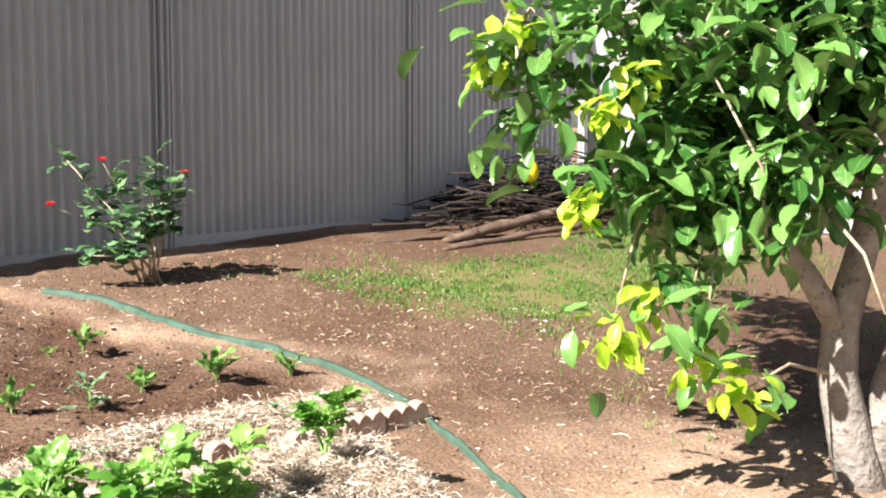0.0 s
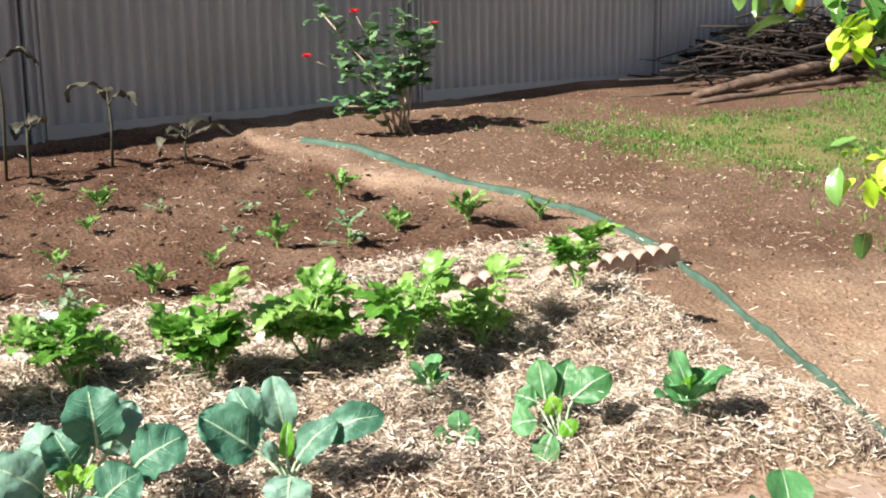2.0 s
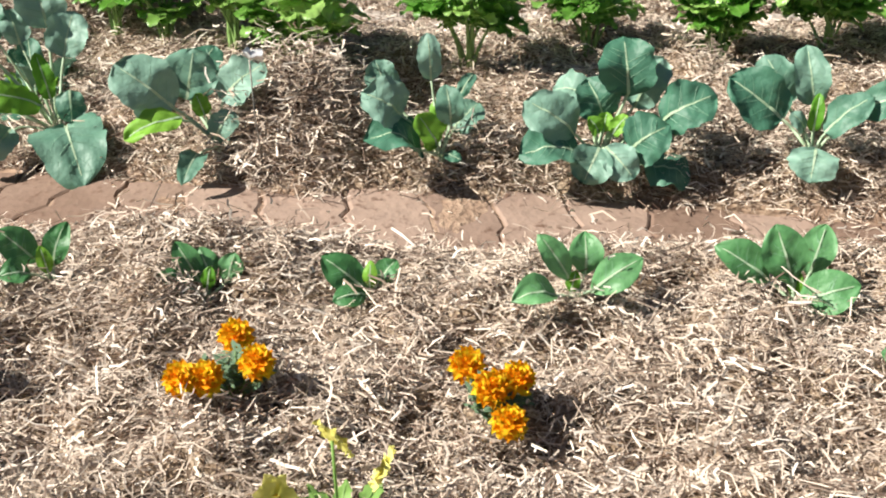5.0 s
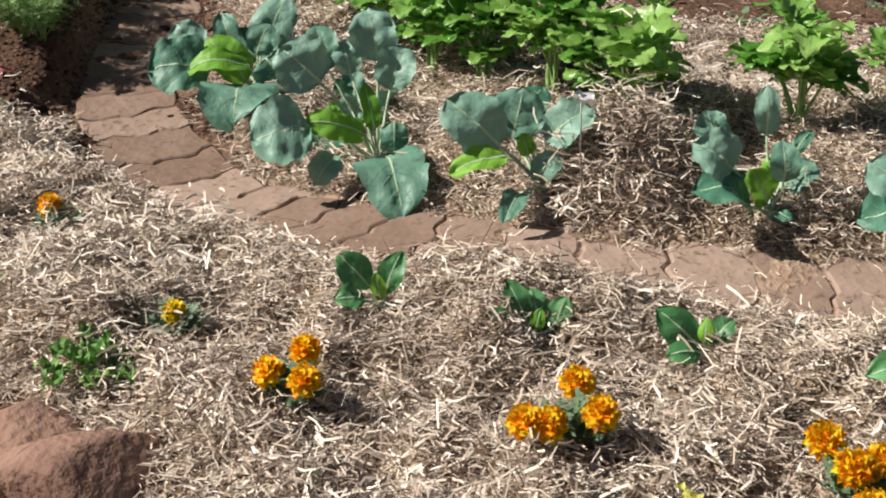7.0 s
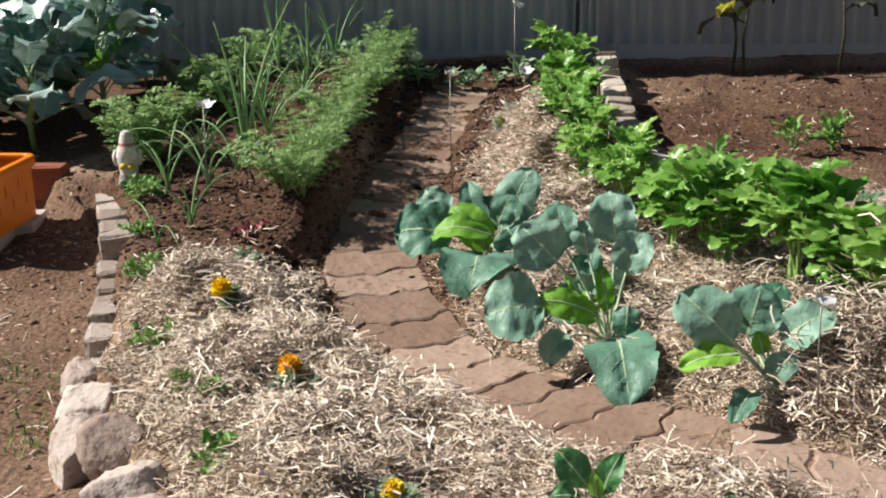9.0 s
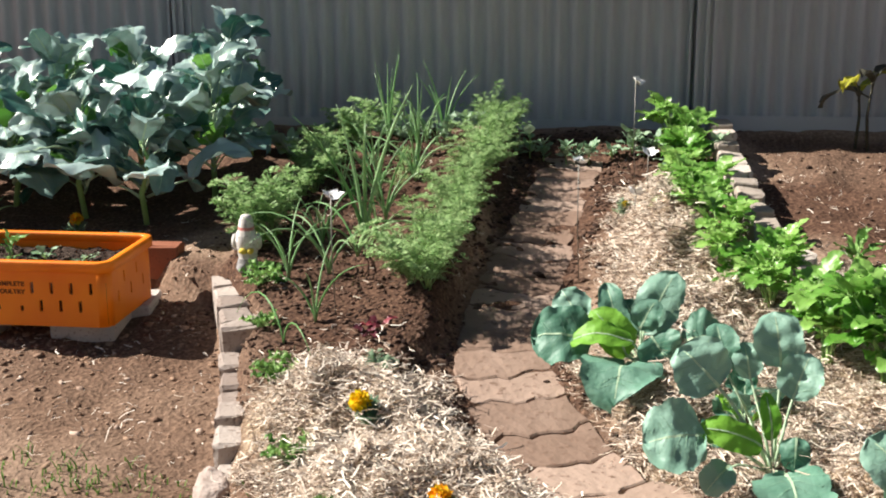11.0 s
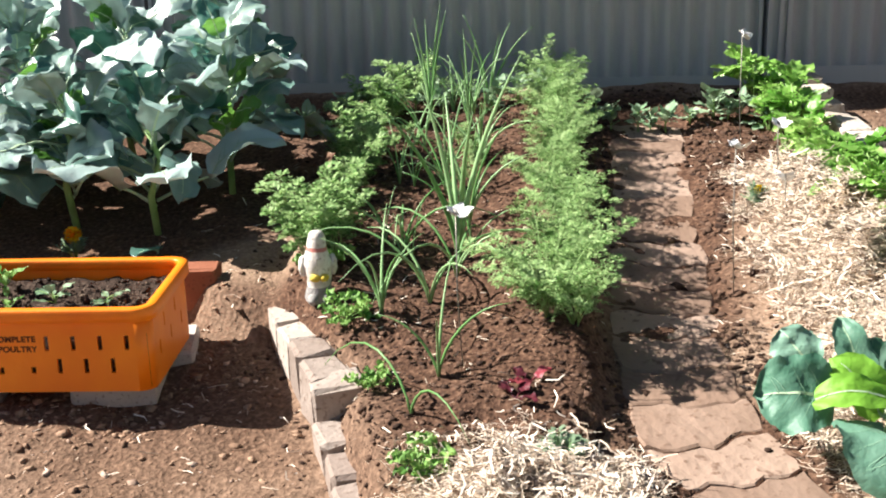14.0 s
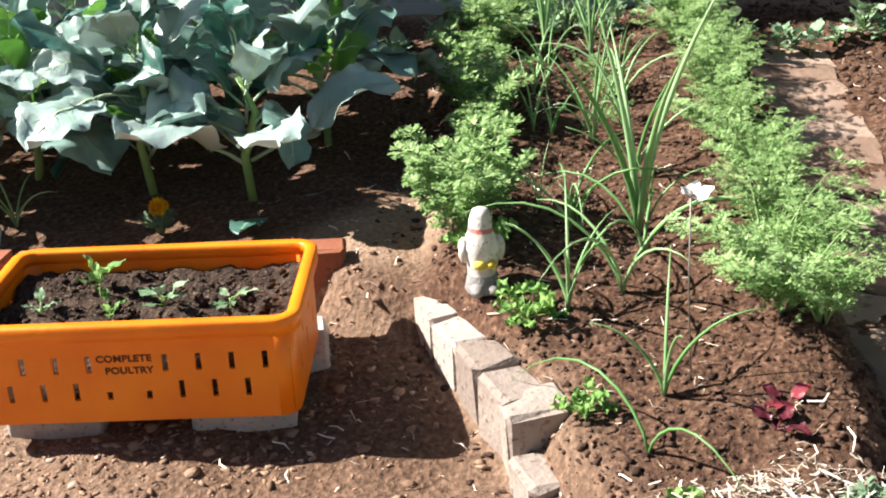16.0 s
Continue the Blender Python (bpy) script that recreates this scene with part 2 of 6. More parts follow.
class Soup:
    """Collects verts and faces of one mesh."""

    def __init__(self):
        self.v, self.f, self.i = [], [], []

    def add(self, verts, faces, mat=0):
        k = len(self.v)
        self.v += [tuple(map(float, p)) for p in verts]
        self.f += [tuple(int(a) + k for a in q) for q in faces]
        self.i += [mat] * len(faces)

    def box(self, lo, hi, mat=0, m=None):
        pts = [Vector((x, y, z)) for z in (lo[2], hi[2]) for y in (lo[1], hi[1]) for x in (lo[0], hi[0])]
        if m is not None:
            pts = [m @ p for p in pts]
        self.add(pts, [(0, 2, 3, 1), (4, 5, 7, 6), (0, 1, 5, 4), (2, 6, 7, 3), (0, 4, 6, 2), (1, 3, 7, 5)], mat)

    def tube(self, pts, radii, sides=6, mat=0, cap=True):
        pts = [Vector(p) for p in pts]
        rings = []
        ref = Vector((0, 0, 1))
        for k, p in enumerate(pts):
            d = (pts[min(k + 1, len(pts) - 1)] - pts[max(k - 1, 0)]).normalized()
            if abs(d.dot(ref)) > 0.95:
                ref = Vector((1, 0, 0))
            a = d.cross(ref).normalized()
            b = d.cross(a)
            r = radii[k] if isinstance(radii, (list, tuple)) else radii
            rings.append([p + r * (math.cos(2 * math.pi * s / sides) * a + math.sin(2 * math.pi * s / sides) * b) for s in range(sides)])
        verts = [q for ring in rings for q in ring]
        faces = [(k * sides + s, k * sides + (s + 1) % sides, (k + 1) * sides + (s + 1) % sides, (k + 1) * sides + s) for k in range(len(pts) - 1) for s in range(sides)]
        if cap:
            faces += [tuple(range(sides))[::-1], tuple(range((len(pts) - 1) * sides, len(pts) * sides))]
        self.add(verts, faces, mat)

    def lump(self, centre, size, mat=0, seed=0, rough=0.25, rings=5, sides=8):
        rng = np.random.default_rng(seed)
        verts = [(0, 0, -1)]
        for a in range(1, rings):
            th = math.pi * a / rings
            for s in range(sides):
                ph = 2 * math.pi * (s + 0.5 * (a % 2)) / sides
                r = 1 + rough * rng.uniform(-1, 1)
                verts.append((r * math.sin(th) * math.cos(ph), r * math.sin(th) * math.sin(ph), -r * math.cos(th)))
        verts.append((0, 0, 1))
        faces = [(0, 1 + (s + 1) % sides, 1 + s) for s in range(sides)]
        for a in range(rings - 2):
            for s in range(sides):
                p, q = 1 + a * sides + s, 1 + a * sides + (s + 1) % sides
                faces.append((p, q, q + sides, p + sides))
        last, top = 1 + (rings - 2) * sides, len(verts) - 1
        faces += [(last + s, last + (s + 1) % sides, top) for s in range(sides)]
        self.add([(centre[0] + size[0] * x, centre[1] + size[1] * y, centre[2] + size[2] * z) for x, y, z in verts], faces, mat)

    def mesh(self, name, mats, smooth=True):
        return as_mesh(name, self.v, self.f, mats, self.i, smooth)


# ---- plan ----
FENCE_X = -5.91
BACK_Y = 9.3
EDGE = [(-4.4, -2.10), (-4.12, -1.945), (-3.98, -1.745), (-3.60, -1.57), (-2.90, -1.38), (-2.35, -1.13), (-2.05, -0.96), (-1.62, -0.64), (-1.1, -0.25), (-0.5, 0.3)]
WALKWAY = [(-5.48, -0.64), (-4.90, -0.69), (-4.40, -0.74), (-3.85, -0.79), (-3.50, -0.79), (-3.22, -0.73), (-3.02, -0.63), (-2.82, -0.52), (-2.60, -0.35), (-2.41, -0.17), (-2.25, 0.05), (-2.13, 0.35), (-2.01, 0.70), (-1.86, 0.97), (-1.71, 1.20), (-1.55, 1.47), (-1.40, 1.82), (-1.24, 2.2), (-1.15, 2.4)]
CELERY_EDGE = [(-5.70, -0.02), (-5.10, -0.03), (-4.50, -0.02), (-4.18, 0.0), (-3.85, 0.07), (-3.58, 0.26), (-3.32, 0.55), (-3.06, 0.92), (-2.88, 1.35), (-2.82, 1.93), (-2.72, 2.43), (-2.68, 2.77), (-2.68, 3.17)]
STRAW_NEAR = [(-3.14, -1.38), (-3.26, -1.20), (-3.20, -0.95), (-2.98, -0.80), (-2.62, -0.55), (-2.30, -0.22), (-2.06, 0.24), (-1.86, 0.72), (-1.60, 1.12), (-1.40, 1.50), (-1.1, 2.2), (-0.5, 2.1), (-0.4, 0.6), (-0.8, -0.1), (-1.58, -0.56), (-2.02, -0.90), (-2.35, -1.08), (-2.85, -1.30)]
STRAW_KALE = [(-3.35, -0.54), (-3.8, -0.46), (-4.3, -0.48), (-4.80, -0.42), (-4.90, -0.27), (-4.2, -0.16), (-3.7, -0.02), (-3.5, 0.20), (-3.0, 0.85), (-2.86, 1.4), (-2.78, 2.0), (-2.62, 2.85), (-2.35, 2.72), (-2.0, 2.56), (-1.62, 2.42), (-1.28, 2.33), (-1.45, 2.05), (-1.70, 1.42), (-1.95, 1.05), (-2.22, 0.38), (-2.40, 0.05), (-2.62, -0.20), (-2.98, -0.47)]
STRAW_BACK = [(-3.5, 0.25), (-4.05, 0.18), (-3.95, 0.5), (-3.5, 0.95), (-3.22, 1.5), (-3.16, 2.2), (-3.05, 3.15), (-2.72, 3.15), (-2.86, 2.2), (-2.92, 1.4), (-3.1, 0.85)]
PATHSIDE = [(-5.8, -0.95), (-5.8, 0.0), (-4.95, -0.05), (-4.9, -0.30), (-4.3, -0.52), (-3.3, -0.60), (-2.75, -0.30), (-2.5, -0.55), (-3.0, -0.95)]
CARROT_BED = [(-3.15, -1.44), (-3.25, -0.98), (-3.55, -0.94), (-5.7, -0.86), (-5.80, -1.75), (-3.95, -1.74)]
TOMATO_BED = [(-3.2, 1.0), (-3.9, 0.3), (-4.5, 0.05), (-5.85, 0.05), (-5.85, 3.3), (-4.5, 3.15), (-3.2, 3.2), (-3.1, 2.0)]
GRASS_PATCH = [(-4.5, 4.5), (-4.7, 5.3), (-4.3, 6.4), (-4.6, 8.0), (-3.6, 7.6), (-3.1, 6.2), (-3.2, 5.2), (-3.6, 4.6)]

# Far soil, coloured darker for its deeper tone and for tree shade.
SHADED_SOIL = [(-5.9, 3.15), (-4.6, 3.3), (-3.4, 3.38), (-2.5, 3.35), (-1.7, 3.65), (-0.5, 4.5), (3.0, 6.5), (3.0, 9.3), (-5.9, 9.3)]
BROC_BED = [(-5.85, -3.6), (-5.85, -1.6), (-4.6, -1.75), (-4.22, -1.95), (-4.22, -3.6)]
MOUNDS = [(-2.43, 0.29, 0.11, 0.12, 0.085), (-4.30, -0.40, 0.35, 0.13, 0.05), (-3.95, -0.36, 0.2, 0.12, 0.045), (-3.10, -1.13, 0.15, 0.17, 0.075), (-2.75, -0.95, 0.16, 0.14, 0.03)]


def edge_side(x, y):
    """Positive on the yard side of the brick edge."""
    xs, ys = [p[0] for p in EDGE], [p[1] for p in EDGE]
    return np.interp(x, xs, ys) - y


def height(x, y):
    x, y = np.asarray(x, float), np.asarray(y, float)
    low = 0.09 + 0.105 * np.clip(-x - 2.9, 0, 3.2)
    high = 0.08 + 0.080 * np.clip(-x - 1.9, 0, 4.2)
    z = low + (high - low) * ramp01(y, -0.5, 0.3) + 0.013 * np.clip(y, -4, 9)
    kerb = (0.045 + 0.03 * ramp01(-x, 3.5, 3.6)) * ramp01(x, -4.08, -3.98) * ramp01(-x, 2.82, 2.92)
    yard = ramp01(edge_side(x, y) + kerb, -0.035, 0.05) * ramp01(x, -4.25, -4.12)
    yard = np.maximum(yard, np.maximum(ramp01(x, -0.4, 0.4), ramp01(-y, 3.4, 4.4)))
    z = z * (1 - yard) + yard * (-0.02 + 0.088 * np.clip(-x - 2.8, 0, 1.6))
    z += 0.052 * ramp01(poly_dist(x, y, CARROT_BED), 0.0, 0.07) + 0.03 * ramp01(poly_dist(x, y, CARROT_BED), 0.0, 0.05) * ramp01(y, -1.25, -1.05) * ramp01(-x, 3.5, 3.7)
    z += 0.05 * ramp01(poly_dist(x, y, STRAW_NEAR), 0.0, 0.16) * (1 + 0.7 * vnoise(x, y, 4, 3) + 0.6 * vnoise(x, y, 10, 16) + 0.42 * vnoise(x, y, 21, 18))
    z += (0.06 + 0.05 * ramp01(-x, 3.4, 3.8)) * ramp01(poly_dist(x, y, STRAW_KALE), 0.0, 0.15) * (1 + 0.7 * vnoise(x, y, 3.7, 4) + 0.5 * vnoise(x, y, 9, 17) + 0.32 * vnoise(x, y, 21, 19))
    z += 0.03 * ramp01(poly_dist(x, y, STRAW_BACK), 0.0, 0.12) * (1 + 0.8 * vnoise(x, y, 6, 5))
    for mx, my, sx, sy, up in MOUNDS:
        z += up * np.exp(-((x - mx) / sx) ** 2 - ((y - my) / sy) ** 2)
    z -= 0.02 * ramp01(-line_dist(x, y, WALKWAY), -0.185, -0.115)
    z -= 0.03 * ramp01(poly_dist(x, y, TOMATO_BED), -0.02, 0.06) * ramp01(-x, 3.4, 3.9)
    z += 0.020 * vnoise(x, y, 1.7, 1) + 0.010 * vnoise(x, y, 6, 2) + 0.005 * vnoise(x, y, 19, 6) + 0.0035 * vnoise(x, y, 33, 8)
    dug = np.maximum(poly_dist(x, y, TOMATO_BED), poly_dist(x, y, CARROT_BED))
    z += ramp01(dug, -0.05, 0.1) * (0.011 * vnoise(x, y, 9, 9) + 0.006 * vnoise(x, y, 24, 10))
    return z


def gz(x, y):
    return float(height(np.array([x]), np.array([y]))[0])


def at(x, y, dz=0.0, rz=0.0, s=1.0, tilt=0.0):
    return Matrix.Translation((x, y, gz(x, y) + dz)) @ pose(0, 0, 0, tilt, 0, rz) @ Matrix.Scale(s, 4)


# ---- ground ----
def spaced(lo, hi, step, far):
    core = list(np.arange(lo, hi + 1e-6, step))
    out, d = [], step
    a, b = lo, hi
    left, right = [], []
    while a > -far:
        d *= 1.35
        a -= d
        left.append(a)
    d = step
    while b < far:
        d *= 1.35
        b += d
        right.append(b)
    return np.array(left[::-1] + core + right)


def ground():
    xs, ys = spaced(-6.0, -0.6, 0.024, 300), spaced(-3.2, 5.0, 0.027, 300)
    X, Y = np.meshgrid(xs, ys, indexing="ij")
    Z = height(X, Y)
    n, m = len(xs), len(ys)
    k = np.arange((n - 1) * (m - 1))
    a = (k // (m - 1)) * m + k % (m - 1)
    faces = np.stack([a, a + m, a + m + 1, a + 1], 1)
    me = bpy.data.meshes.new("ground")
    me.from_pydata(np.stack([X.ravel(), Y.ravel(), Z.ravel()], 1).tolist(), [], faces.tolist())
    straw = np.maximum(np.maximum(poly_dist(X, Y, STRAW_NEAR), poly_dist(X, Y, STRAW_KALE)), poly_dist(X, Y, STRAW_BACK))
    wob = 0.05 * vnoise(X, Y, 7, 12) + 0.04 * vnoise(X, Y, 20, 13)
    straw = ramp01(straw + wob, -0.02, 0.05)
    wet = 0.12 * vnoise(X, Y, 3, 14)
    dug = np.maximum((0.88 + 0.25 * vnoise(X, Y, 3.2, 24)) * ramp01(poly_dist(X, Y, TOMATO_BED) + wet, -0.08, 0.12), ramp01(np.maximum(poly_dist(X, Y, PATHSIDE), poly_dist(X, Y, CARROT_BED)) + wet, -0.08, 0.12))
    # Dark soil, deepened further to hold the shade under the broccoli.
    dug = np.maximum(dug, 0.9 * ramp01(poly_dist(X, Y, BROC_BED) + wet, -0.1, 0.1))
    dug = np.maximum(dug, 0.8 * ramp01(-line_dist(X, Y, EDGE) + wet, -0.16, -0.04) * ramp01(-edge_side(X, Y), -0.02, 0.04))
    # Tree shade over the far ground is put into the soil colour.
    dug = np.maximum(dug, 0.78 * ramp01(poly_dist(X, Y, SHADED_SOIL) + 0.22 * vnoise(X, Y, 1.8, 22) + 0.15 * vnoise(X, Y, 6, 23), -0.15, 0.35))
    dug = np.maximum(dug, (0.52 + 0.25 * vnoise(X, Y, 2.7, 25)) * ramp01(edge_side(X, Y), -0.02, 0.05) * ramp01(-X, 0.5, 1.5) * ramp01(Y, -5.0, -3.5))
    grass = ramp01(poly_dist(X, Y, GRASS_PATCH) + 0.25 * vnoise(X, Y, 2.5, 15), -0.15, 0.35)
    for name, vals in (("straw", straw), ("dug", dug), ("grass", grass)):
        at_ = me.attributes.new(name, "FLOAT", "POINT")
        at_.data.foreach_set("value", vals.ravel().astype(np.float32))
    me.polygons.foreach_set("use_smooth", [True] * len(me.polygons))
    mt = bpy.data.materials.new("soil")
    mt.use_nodes = True
    t = mt.node_tree
    b = t.nodes["Principled BSDF"]
    b.inputs["Roughness"].default_value = 0.95
    b.inputs["Specular IOR Level"].default_value = 0.1
    co = t.nodes.new("ShaderNodeTexCoord")

    def noise_node(scale, detail=5.0):
        nn = t.nodes.new("ShaderNodeTexNoise")
        nn.inputs["Scale"].default_value, nn.inputs["Detail"].default_value = scale, detail
        t.links.new(co.outputs["Object"], nn.inputs["Vector"])
        return nn.outputs["Fac"]

    def ramped(fac, stops):
        r = t.nodes.new("ShaderNodeValToRGB")
        while len(r.color_ramp.elements) < len(stops):
            r.color_ramp.elements.new(0.5)
        for e, (p, c) in zip(r.color_ramp.elements, stops):
            e.position, e.color = p, (*c, 1)
        t.links.new(fac, r.inputs[0])
        return r.outputs[0]

    def mixed(fac, c1, c2):
        mx = t.nodes.new("ShaderNodeMix")
        mx.data_type = "RGBA"
        t.links.new(fac, mx.inputs[0])
        t.links.new(c1, mx.inputs[6])
        t.links.new(c2, mx.inputs[7])
        return mx.outputs[2]

    def attr(name):
        nd = t.nodes.new("ShaderNodeAttribute")
        nd.attribute_name = name
        return nd.outputs["Fac"]

    big, mid, small = noise_node(1.6), noise_node(14), noise_node(75, 4)
    patch = ramped(noise_node(0.9, 6.0), [(0.40, (0.0, 0.0, 0.0)), (0.58, (1.0, 1.0, 1.0))])
    earth = mixed(big, ramped(mid, [(0.3, (0.26, 0.175, 0.12)), (0.7, (0.41, 0.295, 0.215))]), ramped(small, [(0.3, (0.235, 0.152, 0.105)), (0.55, (0.40, 0.285, 0.205)), (0.75, (0.60, 0.46, 0.34))]))
    dark = ramped(small, [(0.3, (0.042, 0.023, 0.016)), (0.55, (0.102, 0.056, 0.037)), (0.78, (0.24, 0.143, 0.095))])
    green = ramped(small, [(0.35, (0.12, 0.14, 0.04)), (0.65, (0.25, 0.20, 0.10))])
    mulch = ramped(small, [(0.32, (0.10, 0.066, 0.044)), (0.5, (0.29, 0.215, 0.145)), (0.7, (0.58, 0.47, 0.345))])
    damp = ramped(small, [(0.3, (0.12, 0.075, 0.05)), (0.7, (0.27, 0.175, 0.12))])
    earth = mixed(patch, damp, earth)
    col = mixed(attr("dug"), earth, dark)
    col = mixed(attr("grass"), col, green)
    col = mixed(attr("straw"), col, mulch)
    t.links.new(col, b.inputs["Base Color"])
    bp = t.nodes.new("ShaderNodeBump")
    bp.inputs["Strength"].default_value, bp.inputs["Distance"].default_value = 0.8, 0.012
    t.links.new(small, bp.inputs["Height"])
    t.links.new(bp.outputs[0], b.inputs["Normal"])
    me.materials.append(mt)
    tagged(new("ground", me), "reddish brown garden soil with straw and grass patches", "ground", kind="structure")


ground()


# ---- fences ----
def fence_sheet(width, tall):
    n = int(round(width / 0.076)) * 8
    verts, faces = [], []
    for k in range(n + 1):
        y = width * k / n
        d = 0.0115 * math.tanh(1.7 * math.cos(2 * math.pi * y / 0.076)) / math.tanh(1.7)
        verts += [(d, y, 0), (d, y, tall)]
    faces = [(2 * k, 2 * k + 2, 2 * k + 3, 2 * k + 1) for k in range(n)]
    me = as_mesh("fence_sheet", verts, faces, M_FENCE)
    return me


def fence(name, origin, rz, count, bays, slope, tall=1.80):
    """bays: distance between posts; runs along local +y."""
    root = thing(name, "grey corrugated steel fence with channel posts", "fence", pose(*origin, 0, 0, rz), kind="structure")
    sheet = fence_sheet(bays - 0.088 - 0.022, tall)
    post = Soup()
    # a channel post: back plate, deep gap on one flank, three proud ribs
    post.box((-0.055, -0.030, -0.2), (-0.045, 0.100, tall + 0.02))
    post.box((-0.045, -0.030, -0.2), (0.016, -0.018, tall + 0.02))
    post.box((-0.045, 0.000, -0.2), (0.022, 0.088, tall + 0.02))
    post.box((0.022, 0.000, -0.2), (0.036, 0.016, tall + 0.02))
    post.box((0.022, 0.040, -0.2), (0.044, 0.054, tall + 0.02))
    post.box((0.022, 0.072, -0.2), (0.036, 0.088, tall + 0.02))
    post_me = post.mesh("post", [M_FENCE], False)
    low = Soup()
    low.box((-0.02, 0.001, -0.14), (0.026, bays - 0.108, 0.012))
    low.box((0.018, 0.001, 0.012), (0.024, bays - 0.108, 0.023))
    low_me = low.mesh("rail", [M_FENCE], False)
    cap = Soup()
    cap.box((-0.02, 0.001, 0), (0.026, bays - 0.108, 0.055))
    cap_me = cap.mesh("rail", [M_FENCE], False)
    for k in range(count):
        z = slope * k * bays
        child("post", post_me, root, pose(0, k * bays - 0.088, z))
        child("corrugated_sheet", sheet, root, pose(0, k * bays + 0.001, z))
        child("bottom_rail", low_me, root, pose(0, k * bays, z))
        child("top_rail", cap_me, root, pose(0, k * bays, z + tall - 0.05))
    return root


fence("wall_fence_side", (FENCE_X, -2.406 - 4 * 2.365, 0.41 - 0.012 * 4 * 2.365), 0, 7, 2.365, 0.012)
fence("wall_fence_far", (FENCE_X, -2.406 + 3 * 2.365, 0.41 + 0.012 * 3 * 2.365), 0, 2, 2.24, 0.012)
fence("wall_fence_back", (FENCE_X + 0.05, BACK_Y, 0.50), -90, 6, 2.365, 0.0)


# ---- path and edging ----
def along(pts, step):
    """Points and headings at even steps along a smoothed line."""
    P = np.array(pts, float)
    d = np.r_[0, np.cumsum(np.hypot(*np.diff(P, axis=0).T))]
    s = np.arange(0, d[-1], step)
    q = np.stack([np.interp(s, d, P[:, k]) for k in (0, 1)], 1)
    h = np.stack([np.interp(s + 0.06, d, P[:, k]) - np.interp(s - 0.06, d, P[:, k]) for k in (0, 1)], 1)
    return q, np.arctan2(h[:, 1], h[:, 0])


def walkway():
    root = thing("garden_path", "worn brown pavers with wavy joints and soil between", "path", Matrix.Identity(4), kind="structure")
    q, a = along(WALKWAY, 0.02)
    d = np.r_[0, np.cumsum(np.hypot(*np.diff(q, axis=0).T))]

    def spot(s, v):
        x, y = np.interp(s, d, q[:, 0]), np.interp(s, d, q[:, 1])
        h = np.interp(s, d, np.unwrap(a))
        return x - v * math.sin(h), y + v * math.cos(h)

    flat_s = np.arange(-0.4, d[-1] + 0.4, 0.04)
    runs = []
    for off in (-0.085, 0.085):
        run = np.array([gz(*spot(min(max(u, 0), d[-1]), off)) for u in flat_s])
        runs.append(np.convolve(np.pad(run, 5, mode="edge"), np.ones(11) / 11, mode="valid"))
    s0 = 0.02
    rng = np.random.default_rng(5)

    def joint(seed):
        """A ragged line across the path: offset by v."""
        r = np.random.default_rng(900 + seed)
        ph, am = r.uniform(0, 6.28, 3), r.uniform(0.6, 1.2, 3)
        skew = r.uniform(-0.012, 0.012)
        return lambda v: 0.012 * am[0] * math.asin(math.sin(3.6 * v + 0.4 * ph[0])) / 1.2 + 0.007 * am[1] * math.asin(math.sin(8.5 * v + ph[1])) + 0.0035 * am[2] * math.sin(17 * v + ph[2]) + skew * v

    count = 0
    while s0 < d[-1] - 0.17:
        long = 0.145 + rng.uniform(-0.022, 0.022)
        half = 0.128 + rng.uniform(-0.014, 0.010)
        rise = rng.uniform(-0.0015, 0.0015)
        lean, pitch = rng.uniform(-0.008, 0.008), rng.uniform(-0.012, 0.012)
        sunk = 0.006 * float(ramp01(-spot(s0, 0)[0], 3.4, 4.0))
        here, after = joint(count), joint(count + 1)
        gap = 0.0042 - 0.0030 * float(ramp01(spot(s0, 0)[1], -0.05, 0.35))
        so = Soup()
        us_ = (0.0, 0.035, 0.3, 0.7, 0.965, 1.0)
        vs_ = (-1.0, -0.965, -0.8, -0.6, -0.4, -0.2, 0.0, 0.2, 0.4, 0.6, 0.8, 0.965, 1.0)
        nv, nu = len(vs_) - 1, len(us_) - 1
        top, low = [], []
        for i in range(nu + 1):
            for j in range(nv + 1):
                v, u = vs_[j], us_[i]
                s = s0 + gap + (long - 2 * gap) * u + here(v) * (1 - u) + after(v) * u
                side = half + 0.007 * math.sin(i * 1.3 + s0 * 31 + v) - 0.02 * max(0.0, abs(u - 0.5) - 0.3)
                x, y = spot(s, v * side)
                edge = i in (0, nu) or j in (0, nv)
                zl, zr = float(np.interp(s, flat_s, runs[0])), float(np.interp(s, flat_s, runs[1]))
                z = 0.5 * (zl + zr) + 0.7 * (zr - zl) * v + 0.011 - 0.0075 * float(ramp01(y, 0.0, 0.35)) + rise + lean * v * half + pitch * (u - 0.5) * long - (0.0035 if edge else 0.0) - sunk + 0.0012 * math.sin(9 * v + 41 * s)
                top.append((x, y, z))
                low.append((x, y, z - 0.045))
        w = nv + 1
        faces = [(i * w + j, (i + 1) * w + j, (i + 1) * w + j + 1, i * w + j + 1) for i in range(nu) for j in range(nv)]
        rim = [j for j in range(nv + 1)] + [i * w + nv for i in range(1, nu + 1)] + [nu * w + j for j in range(nv - 1, -1, -1)] + [i * w for i in range(nu - 1, 0, -1)]
        k = len(top)
        faces += [(rim[e], rim[(e + 1) % len(rim)], k + rim[(e + 1) % len(rim)], k + rim[e]) for e in range(len(rim))]
        so.add(top + low, faces)
        me = so.mesh("paver", [M_PAVER], False)
        bm = bmesh.new()
        bm.from_mesh(me)
        bmesh.ops.recalc_face_normals(bm, faces=bm.faces)
        bm.to_mesh(me)
        bm.free()
